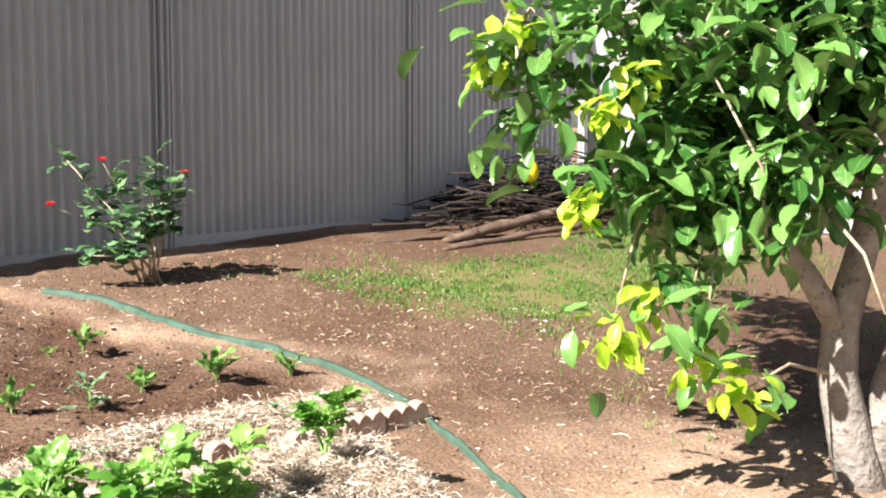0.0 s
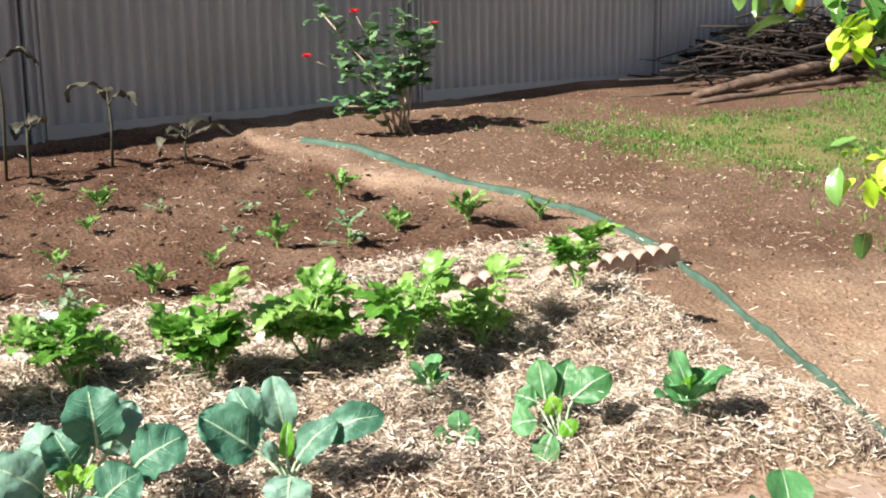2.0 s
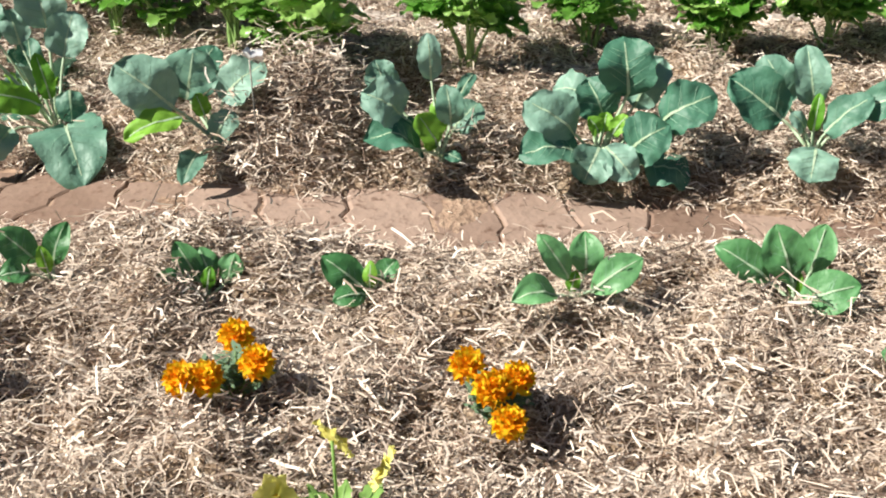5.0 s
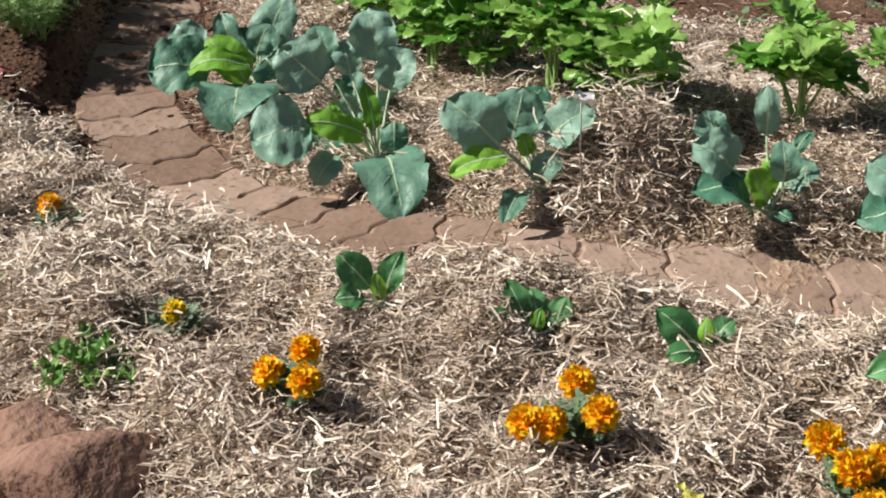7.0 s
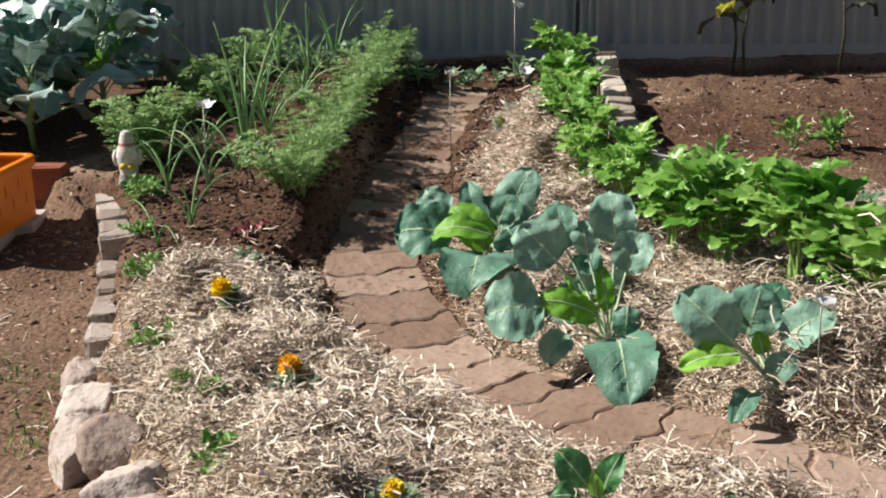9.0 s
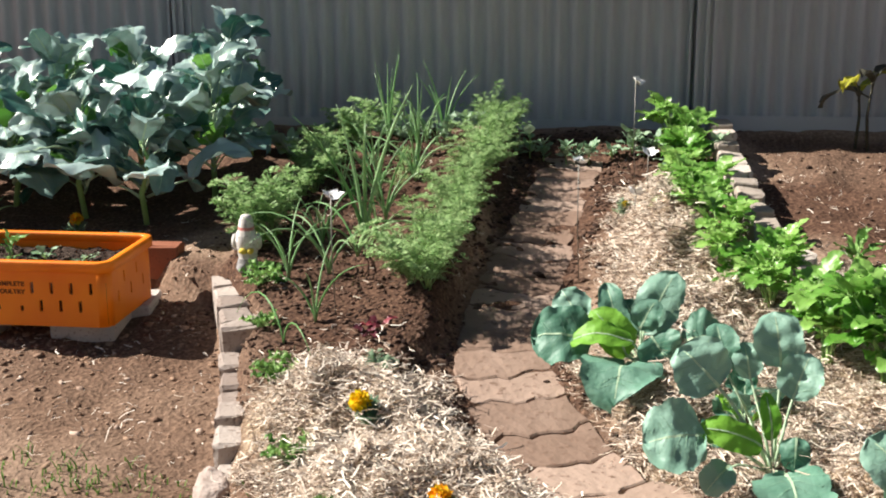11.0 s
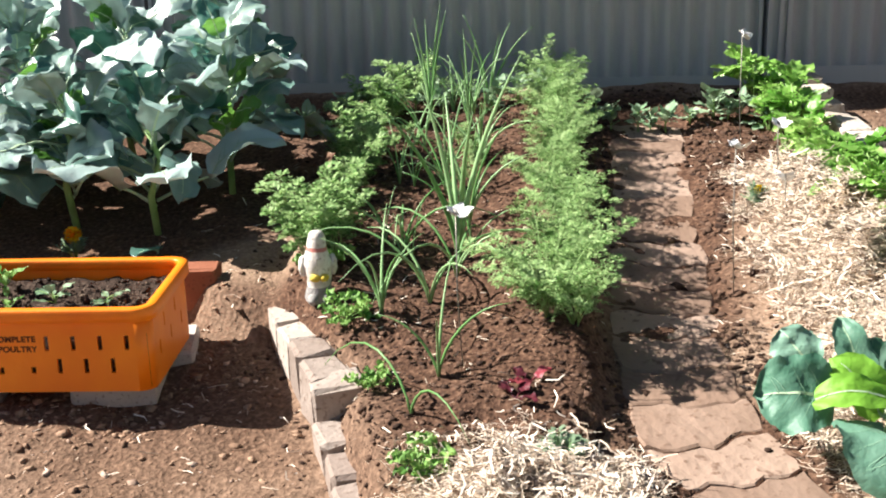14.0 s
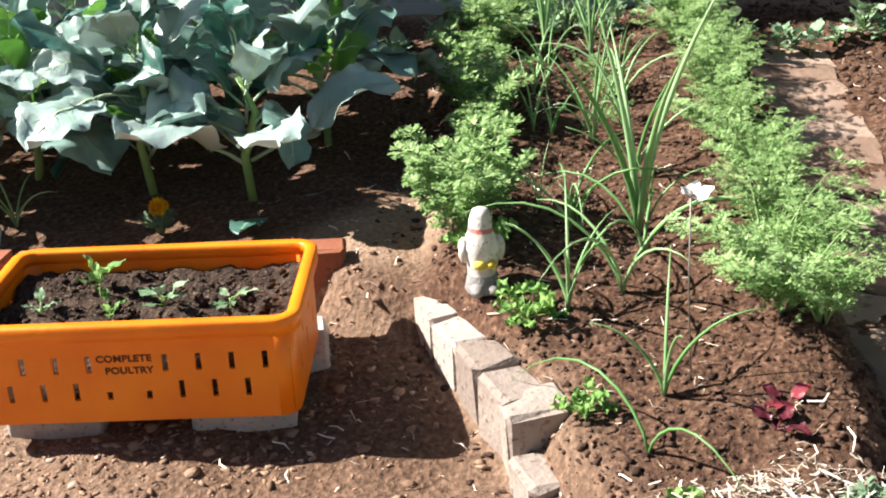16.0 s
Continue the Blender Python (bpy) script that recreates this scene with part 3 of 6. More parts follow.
        child("paver", me, root)
        s0 += long
        count += 1


walkway()


def block_mesh(name, size, mat, seed, wear=0.004, bevel=0.005):
    bm = bmesh.new()
    bmesh.ops.create_cube(bm, size=1.0)
    bmesh.ops.scale(bm, vec=size, verts=bm.verts)
    bmesh.ops.bevel(bm, geom=bm.edges[:], offset=bevel, segments=1, affect="EDGES")
    rng = np.random.default_rng(seed)
    for v in bm.verts:
        v.co += Vector(rng.uniform(-wear, wear, 3))
    me = bpy.data.meshes.new(name)
    bm.to_mesh(me)
    bm.free()
    me.materials.append(mat)
    return me


def brick_edges():
    root = thing("brick_edging", "weathered cement bricks edging the vegetable bed", "edging", Matrix.Identity(4), kind="structure")
    shapes = [block_mesh("brick", (0.120, 0.092, 0.13), M_BRICK, k, 0.005, 0.008) for k in range(4)]
    q, a = along([(-3.985, -1.695), (-3.64, -1.56)], 0.120)
    for k in range(len(q)):
        x, y = q[k]
        child("brick", shapes[k % 4], root, pose(x, y, 0.112 + uni(-0.007, 0.007), uni(-2, 2), uni(-2, 2), math.degrees(a[k]) + uni(-2, 2)))
    child("brick", shapes[2], root, pose(-3.595, -1.530, 0.106, 3, -4, 102))
    low = [block_mesh("brick", (0.112, 0.074, 0.12), M_BRICK, 20 + k, 0.005, 0.008) for k in range(4)]
    q, a = along([(-3.49, -1.528), (-3.25, -1.460), (-2.93, -1.372)], 0.115)
    for k in range(len(q)):
        x, y = q[k]
        z = gz(x + 0.05, y + 0.16) - 0.068 - 0.06
        child("brick", low[(k + 1) % 4], root, pose(x, y, z - 0.018 + uni(-0.006, 0.006), uni(-2, 2), uni(-2, 2), math.degrees(a[k]) + uni(-3, 3)))
    root2 = thing("celery_edging", "pale weathered bricks and flat stones edging the celery row", "edging", Matrix.Identity(4), kind="structure")
    flat = [block_mesh("brick", (0.15, 0.090, 0.10), M_PALEBRICK, 10 + k, 0.006, 0.008) for k in range(4)]
    q, a = along(CELERY_EDGE[:6], 0.157)
    for k in range(len(q)):
        x, y = q[k]
        child("brick", flat[k % 4], root2, pose(x, y, gz(x, y - 0.1) + 0.040 + uni(-0.008, 0.008), uni(-3, 3), uni(-3, 3), math.degrees(a[k]) + uni(-5, 5)))
    q, a = along(CELERY_EDGE[5:11], 0.185)
    for k in range(len(q)):
        x, y = q[k]
        child("brick", flat[(k + 2) % 4], root2, pose(x, y, gz(x, y) - 0.024 + uni(-0.012, 0.012), uni(-9, 9), uni(-9, 9), math.degrees(a[k]) + uni(-12, 12)))


brick_edges()


def scallop(x, y, rz):
    """A clay edging piece with three rounded humps."""
    so = Soup()
    n, w, d = 24, 0.20, 0.05
    prof = []
    for k in range(n + 1):
        u = k / n
        prof.append((w * (u - 0.5), 0.040 + 0.024 * abs(math.sin(math.pi * u * 3)) ** 0.75))
    top, bot = [], []
    verts, faces = [], []
    for yy, dz in ((-d / 2, -0.006), (-d / 2 + 0.012, 0.0), (d / 2 - 0.012, 0.0), (d / 2, -0.006)):
        verts += [(px, yy, pz + dz) for px, pz in prof]
    m = n + 1
    for r in range(3):
        faces += [(r * m + k, r * m + k + 1, (r + 1) * m + k + 1, (r + 1) * m + k) for k in range(n)]
    base = len(verts)
    verts += [(px, -d / 2, -0.08) for px, _ in prof] + [(px, d / 2, -0.08) for px, _ in prof]
    faces += [(base + k, base + k + 1, k + 1, k) for k in range(n)]
    faces += [(3 * m + k, 3 * m + k + 1, base + m + k + 1, base + m + k) for k in range(n)]
    faces += [(base, 0, m, 2 * m, 3 * m, base + m), (base + n, base + m + n, 3 * m + n, 2 * m + n, m + n, n)]
    so.add(verts, faces)
    return thing("scalloped_edging", "scalloped reddish clay garden edging piece in straw", "edging", at(x, y, 0.015, rz), so.mesh("scalloped_edging", [M_TERRA], False), "scalloped edging pieces")


for x, y, rz in ((-2.685, 3.08, 88), (-2.69, 2.87, 92), (-2.70, 2.66, 90), (-2.74, 2.38, 84)):
    scallop(x, y, rz)


def rock(x, y, size, seed, mat=M_ROCK, rz=0, label="rough pale pinkish rock edging the bed", cut=(0.52, 0.85), rough=1.0):
    rng = np.random.default_rng(seed)
    bm = bmesh.new()
    bmesh.ops.create_icosphere(bm, subdivisions=4, radius=1.0)
    cuts = [(Vector(rng.normal(0, 1, 3)).normalized(), rng.uniform(*cut)) for _ in range(12)]
    for v in bm.verts:
        for n, d in cuts:
            over = v.co.dot(n) - d
            if over > 0:
                v.co -= n * over * 0.92
        v.co *= 1 + rough * (0.07 * noise.noise(v.co * 2.5 + Vector((seed, 0, 0))) + 0.06 * noise.noise(v.co * 7) + 0.03 * noise.noise(v.co * 16))
        v.co = Vector((v.co.x * size[0] * 1.15, v.co.y * size[1] * 1.15, v.co.z * size[2] * 1.15 + size[2] * 0.55))
    me = bpy.data.meshes.new("rock")
    bm.to_mesh(me)
    bm.free()
    me.polygons.foreach_set("use_smooth", [True] * len(me.polygons))
    me.materials.append(mat)
    thing("rock", label, "rock", at(x, y, -0.015, rz), me, "bed edging rocks")


rock(-2.82, -1.37, (0.075, 0.054, 0.049), 1, rz=20)
rock(-2.64, -1.29, (0.086, 0.072, 0.065), 2, rz=50)
rock(-2.42, -1.24, (0.081, 0.054, 0.081), 3, rz=10)
rock(-2.36, -1.14, (0.069, 0.060, 0.065), 14, rz=70)
rock(-2.20, -1.08, (0.098, 0.084, 0.086), 4, rz=35)
rock(-2.04, -0.97, (0.103, 0.078, 0.065), 5, rz=60)
rock(-1.79, -0.77, (0.15, 0.12, 0.085), 6, M_ROCKRED, 20, "flat-faced reddish rock beside the straw bed", (0.34, 0.72), 0.3)
rock(-1.62, -0.645, (0.15, 0.12, 0.075), 17, M_ROCKRED, 50, "flat-faced reddish rock beside the straw bed", (0.34, 0.72), 0.3)


# ---- foliage builders ----
def blade(so, stem, L, W, rise, droop, cup=0.25, wave=0.008, lobes=0.0, nlobes=5, tip=0.5, n=9, m=6, seed=0, mat=0, vein=1, rib=0.004, side_veins=True, base=(0, 0, 0), fold=0.0, twist=0.0, az=0.0, stem_r=0.004, power=0.75):
    """A leaf with its stalk: starts at base, leaves along +x turned by az, rises by rise degrees and droops by droop."""
    rng = np.random.default_rng(seed)
    ph = rng.uniform(0, 6.28, 4)
    ca, sa = math.cos(radians(az)), math.sin(radians(az))

    def place(px, py, pz):
        return (base[0] + ca * px - sa * py, base[1] + sa * px + ca * py, base[2] + pz)

    total = stem + L
    spine = []
    x = z = 0.0
    steps = 26
    for k in range(steps + 1):
        u = k / steps
        ang = radians(rise - droop * u ** 1.5)
        spine.append((x, z, ang))
        x += math.cos(ang) * total / steps
        z += math.sin(ang) * total / steps
    S = np.array(spine)
    us = np.linspace(0, 1, steps + 1)

    def at_u(u):
        return [np.interp(u, us, S[:, k]) for k in range(3)]

    def surface(u, v):
        """u along the blade 0..1, v across -1..1."""
        sx, sz, ang = at_u((stem + L * u) / total)
        w = (math.sin(math.pi * min(1, u ** tip)) ** power if 0 < u < 1 else 0.0)
        w = 0.5 * W * max(w, 0.04)
        if lobes:
            w *= 1 - lobes * (0.5 + 0.5 * math.cos(2 * math.pi * nlobes * u + ph[0])) * abs(v) ** 0.5
        off = v * w
        up = cup * abs(off) * (1 + 0.4 * math.sin(3 * u + ph[1])) + fold * abs(off)
        up += wave * math.sin(9 * u + 3 * v + ph[2]) * abs(v) + 0.5 * wave * math.sin(17 * u - 5 * v + ph[3]) * v * v
        up += twist * v * w * u
        nx, nz = -math.sin(ang), math.cos(ang)
        return sx + nx * up, off, sz + nz * up

    verts = [place(*surface(i / n, -1 + 2 * j / m)) for i in range(n + 1) for j in range(m + 1)]
    w_ = m + 1
    so.add(verts, [(i * w_ + j, (i + 1) * w_ + j, (i + 1) * w_ + j + 1, i * w_ + j + 1) for i in range(n) for j in range(m)], mat)
    if rib:
        for sgn in ((1, -1) if rib > 0.002 else (1,)):
            vv, ff = [], []
            for i in range(n + 1):
                u = i / n * 0.96
                sx, sy, sz = surface(u, 0)
                r = rib * (1 - 0.8 * u)
                vv += [place(sx, -r, sz + 0.0012 * sgn), place(sx, r, sz + 0.0012 * sgn)]
            so.add(vv, [(2 * i, 2 * i + 2, 2 * i + 3, 2 * i + 1) for i in range(n)], vein)
        if side_veins:
            for k in range(2, 8):
                for sg in (1, -1):
                    vv = []
                    for e in range(4):
                        u, v = k / 9 + 0.13 * e / 3, sg * 0.82 * e / 3
                        p = surface(min(u, 0.97), v)
                        r = rib * 0.17 * (1 - 0.6 * e / 3)
                        vv += [place(p[0] - r, p[1], p[2] + 0.0014), place(p[0] + r, p[1], p[2] + 0.0014)]
                    so.add(vv, [(2 * e, 2 * e + 2, 2 * e + 3, 2 * e + 1) for e in range(3)], vein)
    if stem > 0:
        pts = [place(at_u(u * stem / total)[0], 0, at_u(u * stem / total)[1]) for u in np.linspace(0, 1, 5)]
        so.tube(pts, [stem_r, stem_r * 0.9, stem_r * 0.8, stem_r * 0.75, stem_r * 0.7], 5, vein)


def leaf_set(name, count, mats, **spread):
    """Several leaf meshes; a pair in spread is a range."""
    out = []
    rng = np.random.default_rng(len(name) * 7 + count)
    for k in range(count):
        so = Soup()
        kw = {a: (rng.uniform(*b) if isinstance(b, tuple) else b) for a, b in spread.items()}
        blade(so, seed=k + 11, **kw)
        out.append(so.mesh(name, mats))
    return out


KALE = [M_KALE, M_VEIN, M_VEINSOFT]
YOUNG = [M_KALEYOUNG, M_VEIN, M_KALEYOUNG]
KALE_OUT = leaf_set("leaf", 9, KALE, stem=(0.06, 0.11), L=(0.11, 0.145), W=(0.115, 0.155), rise=(22, 55), droop=(0, 60), cup=(0.0, 0.28), wave=(0.008, 0.017), lobes=(0.05, 0.2), nlobes=6, tip=0.95, power=0.48, rib=0.0036, n=14, m=8, stem_r=0.0036, twist=(-0.5, 0.5))
KALE_UP = leaf_set("leaf", 6, KALE, stem=(0.06, 0.10), L=(0.09, 0.135), W=(0.08, 0.125), rise=(48, 80), droop=(0, 35), cup=(0.05, 0.35), wave=(0.006, 0.014), lobes=(0.03, 0.15), nlobes=6, tip=1.0, power=0.5, rib=0.0032, n=14, m=8, stem_r=0.0034, twist=(-0.5, 0.5))
KALE_IN = leaf_set("leaf", 4, YOUNG, stem=(0.03, 0.06), L=(0.07, 0.12), W=(0.05, 0.085), rise=(35, 75), droop=(0, 25), cup=(0.1, 0.4), wave=(0.006, 0.01), lobes=0.1, tip=1.1, power=0.55, rib=0.003, n=10, m=6)
SEED_OUT = leaf_set("leaf", 6, [M_CABBAGE, M_VEIN], stem=(0.03, 0.05), L=(0.075, 0.105), W=(0.062, 0.085), rise=(42, 66), droop=(10, 45), cup=(0.1, 0.3), wave=(0.002, 0.006), tip=1.15, power=0.5, rib=0.0022, n=11, m=6, stem_r=0.0028, side_veins=False)
SEED_IN = leaf_set("leaf", 3, YOUNG, stem=(0.015, 0.02), L=(0.045, 0.06), W=(0.025, 0.035), rise=(65, 82), droop=(0, 15), cup=(0.3, 0.6), wave=0.003, tip=1.1, power=0.55, rib=0.002, n=8, m=4, stem_r=0.002)


def leafy(name, label, category, group, x, y, rz, s, rings, dz=0.0, stalk=None):
    """rings: (meshes, count, first azimuth, height)."""
    root = thing(name, label, category, at(x, y, dz, rz, s), None, group)
    for meshes, count, first, h in rings:
        for k in range(count):
            az = first + 360 * k / count + uni(-16, 16)
            sc = uni(0.85, 1.12)
            child("leaf", meshes[int(RNG.integers(len(meshes)))], root, pose(0, 0, h * uni(0.7, 1.3), uni(-8, 8), uni(-6, 6), az) @ Matrix.Scale(sc, 4))
    if stalk:
        so = Soup()
        so.tube([(0, 0, -0.03), (0.004, 0.003, stalk * 0.5), (0, 0, stalk)], [0.007, 0.0075, 0.006], 7)
        child("stalk", so.mesh("stalk", [M_VEIN]), root)
    return root


def aim(az, rise, far):
    a, r = radians(az), radians(rise)
    return Vector((math.cos(a) * math.cos(r), math.sin(a) * math.cos(r), math.sin(r))) * far


def grown_leaf(so, row, seed, broad=True, mats=(0, 1, 2), ruffle=0.060):
    """One leaf of a plant at the origin. row: stalk heading, rise and length; blade heading, rise, length, width and roll."""
    az, rise, stalk, az2, rise2, L, W, roll = row[:8]
    rng = np.random.default_rng(seed)
    ph = rng.uniform(0, 6.28, 6)
    foot, axis = aim(az, rise, stalk), aim(az2, rise2, 1.0)
    flat = Vector((0, 0, 1)).cross(axis).normalized()
    side = flat * math.cos(radians(roll)) + axis.cross(flat) * math.sin(radians(roll))
    out = axis.cross(side)
    if out.z < 0 and abs(roll) < 90:
        out = -out
    cup, arch = rng.uniform(-0.15, 0.42), rng.uniform(0.05, 0.15) * L
    wave = (ruffle if broad else 0.022) * W
    nick = ruffle / 0.060
    n, m = 18, 10

    def surface(u, v):
        if broad:
            w = max(0.0, 1 - abs(2 * u ** 0.92 - 1) ** 2.3) ** 0.46
        else:
            w = max(0.0, math.sin(math.pi * min(1.0, u ** 1.12))) ** 0.62
        w = 0.5 * W * max(w, 0.05)
        if broad:
            w *= 1 - abs(v) * nick * (0.04 + 0.05 * math.sin(9 * u + ph[0] + 1.5 * v) + 0.035 * math.sin(24 * u + ph[1] - v) + 0.02 * math.sin(61 * u + ph[4]))
        off = v * w
        up = cup * abs(off) + arch * math.sin(math.pi * u) + 1.2 * arch * (u - u * u * u) - 0.5 * arch * u * u
        up += wave * v * v * math.sin(9 * u + 2.2 * v + ph[2]) + 0.5 * wave * abs(v) ** 3 * math.sin(21 * u - 4 * v + ph[3])
        up += 0.085 * W * noise.noise(Vector((2.6 * u + seed, 1.7 * v, 0.37 * seed))) + 0.035 * W * noise.noise(Vector((7 * u, 4.5 * v + seed, 0.1)))
        up -= 0.014 * W * math.sin(math.pi * (6.2 * u - 1.6 * abs(v)) + ph[4]) * math.sin(2.5 * v + ph[5]) * (1 - abs(v) ** 4)
        return foot + axis * (u * L) + side * off + out * up

    pts = [surface(i / n, -1 + 2 * j / m) for i in range(n + 1) for j in range(m + 1)]
    k = m + 1
    so.add(pts, [(i * k + j, (i + 1) * k + j, (i + 1) * k + j + 1, i * k + j + 1) for i in range(n) for j in range(m)], mats[0])
    rib = 0.0016 + 0.017 * W
    for sgn in (1, -1):
        vv = []
        for i in range(n):
            u = i / n * 0.96
            p, r = surface(u, 0) + out * 0.0012 * sgn, rib * (1 - 0.85 * u)
            vv += [p - side * r, p + side * r]
        so.add(vv, [(2 * i, 2 * i + 2, 2 * i + 3, 2 * i + 1) for i in range(n - 1)], mats[1])
    for q in range(1, 6 if broad else 5):
        for sg in (1, -1):
            vv, start, reach, slant = [], q / 6.6 + rng.uniform(-0.05, 0.05), rng.uniform(0.6, 0.85), rng.uniform(0.03, 0.07)
            for e in range(5):
                p = surface(min(max(start + slant * e, 0.02), 0.97), sg * reach * e / 4) + out * 0.0013
                r = (0.0004 + (0.0030 if broad else 0.0012) * W) * (1 - 0.8 * e / 4)
                vv += [p - axis * r, p + axis * r]
            so.add(vv, [(2 * e, 2 * e + 2, 2 * e + 3, 2 * e + 1) for e in range(4)], mats[2])
    bend = foot * 0.5 + Vector((0, 0, 0.10 * stalk))
    r0 = 0.0018 + 0.014 * W
    so.tube([foot * 0.02, (foot * 0.25 + bend * 0.5), bend * 0.55 + foot * 0.22, bend * 0.4 + foot * 0.6, foot + axis * 0.01], [r0 * 1.25, r0 * 1.1, r0, r0 * 0.95, r0 * 0.9], 6, mats[1])


def broccoli_leaves(count, mats, first, stalk, L, W, rise, fall):
    """Ruffled leaves that leave a stem along +x."""
    out = []
    rng = np.random.default_rng(first)
    for k in range(count):
        so = Soup()
        up = rng.uniform(*rise)
        grown_leaf(so, (0, up, rng.uniform(*stalk), rng.uniform(-12, 12), up + rng.uniform(*fall), rng.uniform(*L), rng.uniform(*W), rng.uniform(-38, 38), 0), first + k, True, ruffle=0.085)
        out.append(so.mesh("leaf", mats))
    return out


def grown(name, label, group, x, y, rows, seed, broad=True):
    root = thing(name, label, "vegetable plant", at(x, y), None, group)
    for k, row in enumerate(rows):
        so = Soup()
        grown_leaf(so, row, seed * 50 + k, broad)
        if row[8]:
            mats = YOUNG
        else:
            mats = KALE if broad else [M_CABBAGE, M_VEIN, M_VEINSOFT]
        child("leaf", so.mesh("leaf", mats), root)
    so = Soup()
    so.tube([(0, 0, -0.04), (0.002, 0.002, 0.0), (0, 0, 0.014)], [0.009, 0.009, 0.006] if broad else [0.005, 0.005, 0.0035], 8)
    child("stalk", so.mesh("stalk", [M_VEIN]), root)
    return root


KALE_LABEL = "blue-green brassica plant with broad wavy leaves in straw mulch"
SEEDLING_LABEL = "young green brassica plant growing in straw mulch"
CABBAGE_LABEL = "young cabbage plant with smooth green upright leaves"
grown("kale", KALE_LABEL, "blue-green brassicas", -2.263, 0.516, (
    (-139, 83, 0.153, -172, 83, 0.09, 0.048, -21, 0),
    (-90, 51, 0.122, -97, 35, 0.091, 0.1, -59, 0),
    (-138, 42, 0.148, -154, 62, 0.086, 0.07, -31, 0),
    (-60, 27, 0.063, -89, 22, 0.119, 0.114, -25, 0),
    (-43, 55, 0.039, -75, 60, 0.08, 0.064, -83, 1),
    (28, 69, 0.077, -157, 81, 0.077, 0.057, -35, 0),
    (131, 39, 0.062, 103, 35, 0.079, 0.075, 32, 0),
    (120, 62, 0.121, 106, 47, 0.057, 0.03, 38, 0),
    (-10, 27, 0.045, 41, -11, 0.037, 0.027, 29, 0),
    (-105, 88, 0.046, -161, 80, 0.067, 0.033, -30, 1)), 1, True)
grown("kale", KALE_LABEL, "blue-green brassicas", -2.150, 0.795, (
    (86, 63, 0.139, 178, 74, 0.115, 0.114, -19, 0),
    (164, 63, 0.131, -141, 0, 0.085, 0.072, -40, 0),
    (119, 72, 0.084, -142, 62, 0.086, 0.093, -49, 0),
    (-78, 51, 0.085, -107, 37, 0.117, 0.102, -59, 0),
    (-56, 30, 0.069, -98, 5, 0.121, 0.107, -26, 0),
    (-21, 40, 0.078, -69, -55, 0.075, 0.084, -37, 0),
    (-11, 40, 0.08, 30, -37, 0.082, 0.072, 38, 0),
    (34, 27, 0.081, 51, 39, 0.09, 0.103, 67, 0),
    (62, 35, 0.147, 62, 29, 0.115, 0.101, 56, 0),
    (49, 2, 0.097, 58, -15, 0.09, 0.101, 23, 0),
    (101, 46, 0.129, 96, 56, 0.112, 0.08, 41, 0),
    (-22, 72, 0.066, -85, 60, 0.042, 0.039, -81, 1),
    (26, 77, 0.066, 121, 71, 0.038, 0.033, 27, 1),
    (31, 61, 0.07, 67, 54, 0.048, 0.035, 57, 1)), 2, True)
grown("kale", KALE_LABEL, "blue-green brassicas", -1.988, 1.175, (
    (-114, 49, 0.095, -118, 38, 0.131, 0.111, -63, 0),
    (-161, 52, 0.107, -154, 57, 0.107, 0.084, -44, 0),
    (155, 71, 0.094, -178, 71, 0.116, 0.07, -30, 0),
    (9, 63, 0.059, 49, 45, 0.11, 0.069, 56, 0),
    (57, 51, 0.119, 52, 19, 0.122, 0.077, 54, 0),
    (-29, 34, 0.048, -41, -39, 0.073, 0.097, -6, 0),
    (-123, 87, 0.047, 57, 86, 0.076, 0.029, 85, 1),
    (-96, 67, 0.055, -103, 52, 0.048, 0.039, -57, 0)), 3, True)
grown("kale", KALE_LABEL, "blue-green brassicas", -2.777, -0.171, (
    (-71, 33, 0.183, -80, -7, 0.127, 0.157, -51, 0),
    (-44, 60, 0.079, -81, 19, 0.139, 0.075, -47, 1),
    (11, 23, 0.079, 3, -14, 0.21, 0.153, 9, 0),
    (168, 74, 0.218, -160, 68, 0.116, 0.107, -20, 0),
    (32, 59, 0.12, -10, -64, 0.068, 0.063, -4, 0),
    (-94, 57, 0.215, -101, 44, 0.112, 0.135, -60, 0),
    (-132, 55, 0.228, -155, 64, 0.104, 0.076, -20, 0),
    (129, 74, 0.158, 128, 64, 0.101, 0.093, 35, 0),
    (-65, 18, 0.107, -59, -41, 0.078, 0.07, -41, 0),
    (-94, 85, 0.073, -124, 79, 0.101, 0.042, -51, 1),
    (-143, 66, 0.198, -158, 64, 0.077, 0.063, -19, 0)), 4, True)
grown("kale", KALE_LABEL, "blue-green brassicas", -2.440, 0.120, (
    (-82, 47, 0.126, -102, 43, 0.136, 0.118, -62, 0),
    (-112, 59, 0.112, 134, 69, 0.1, 0.108, 31, 0),
    (127, 82, 0.093, 84, 37, 0.111, 0.091, 47, 0),
    (-64, 44, 0.114, -87, -11, 0.116, 0.057, -34, 1),
    (-51, 4, 0.064, -30, -13, 0.097, 0.051, -17, 0),
    (-40, 35, 0.028, 78, 57, 0.072, 0.06, 59, 0),
    (-161, 58, 0.133, 117, 55, 0.083, 0.069, 36, 0),
    (-102, 68, 0.071, -102, 74, 0.046, 0.038, -73, 1)), 5, True)
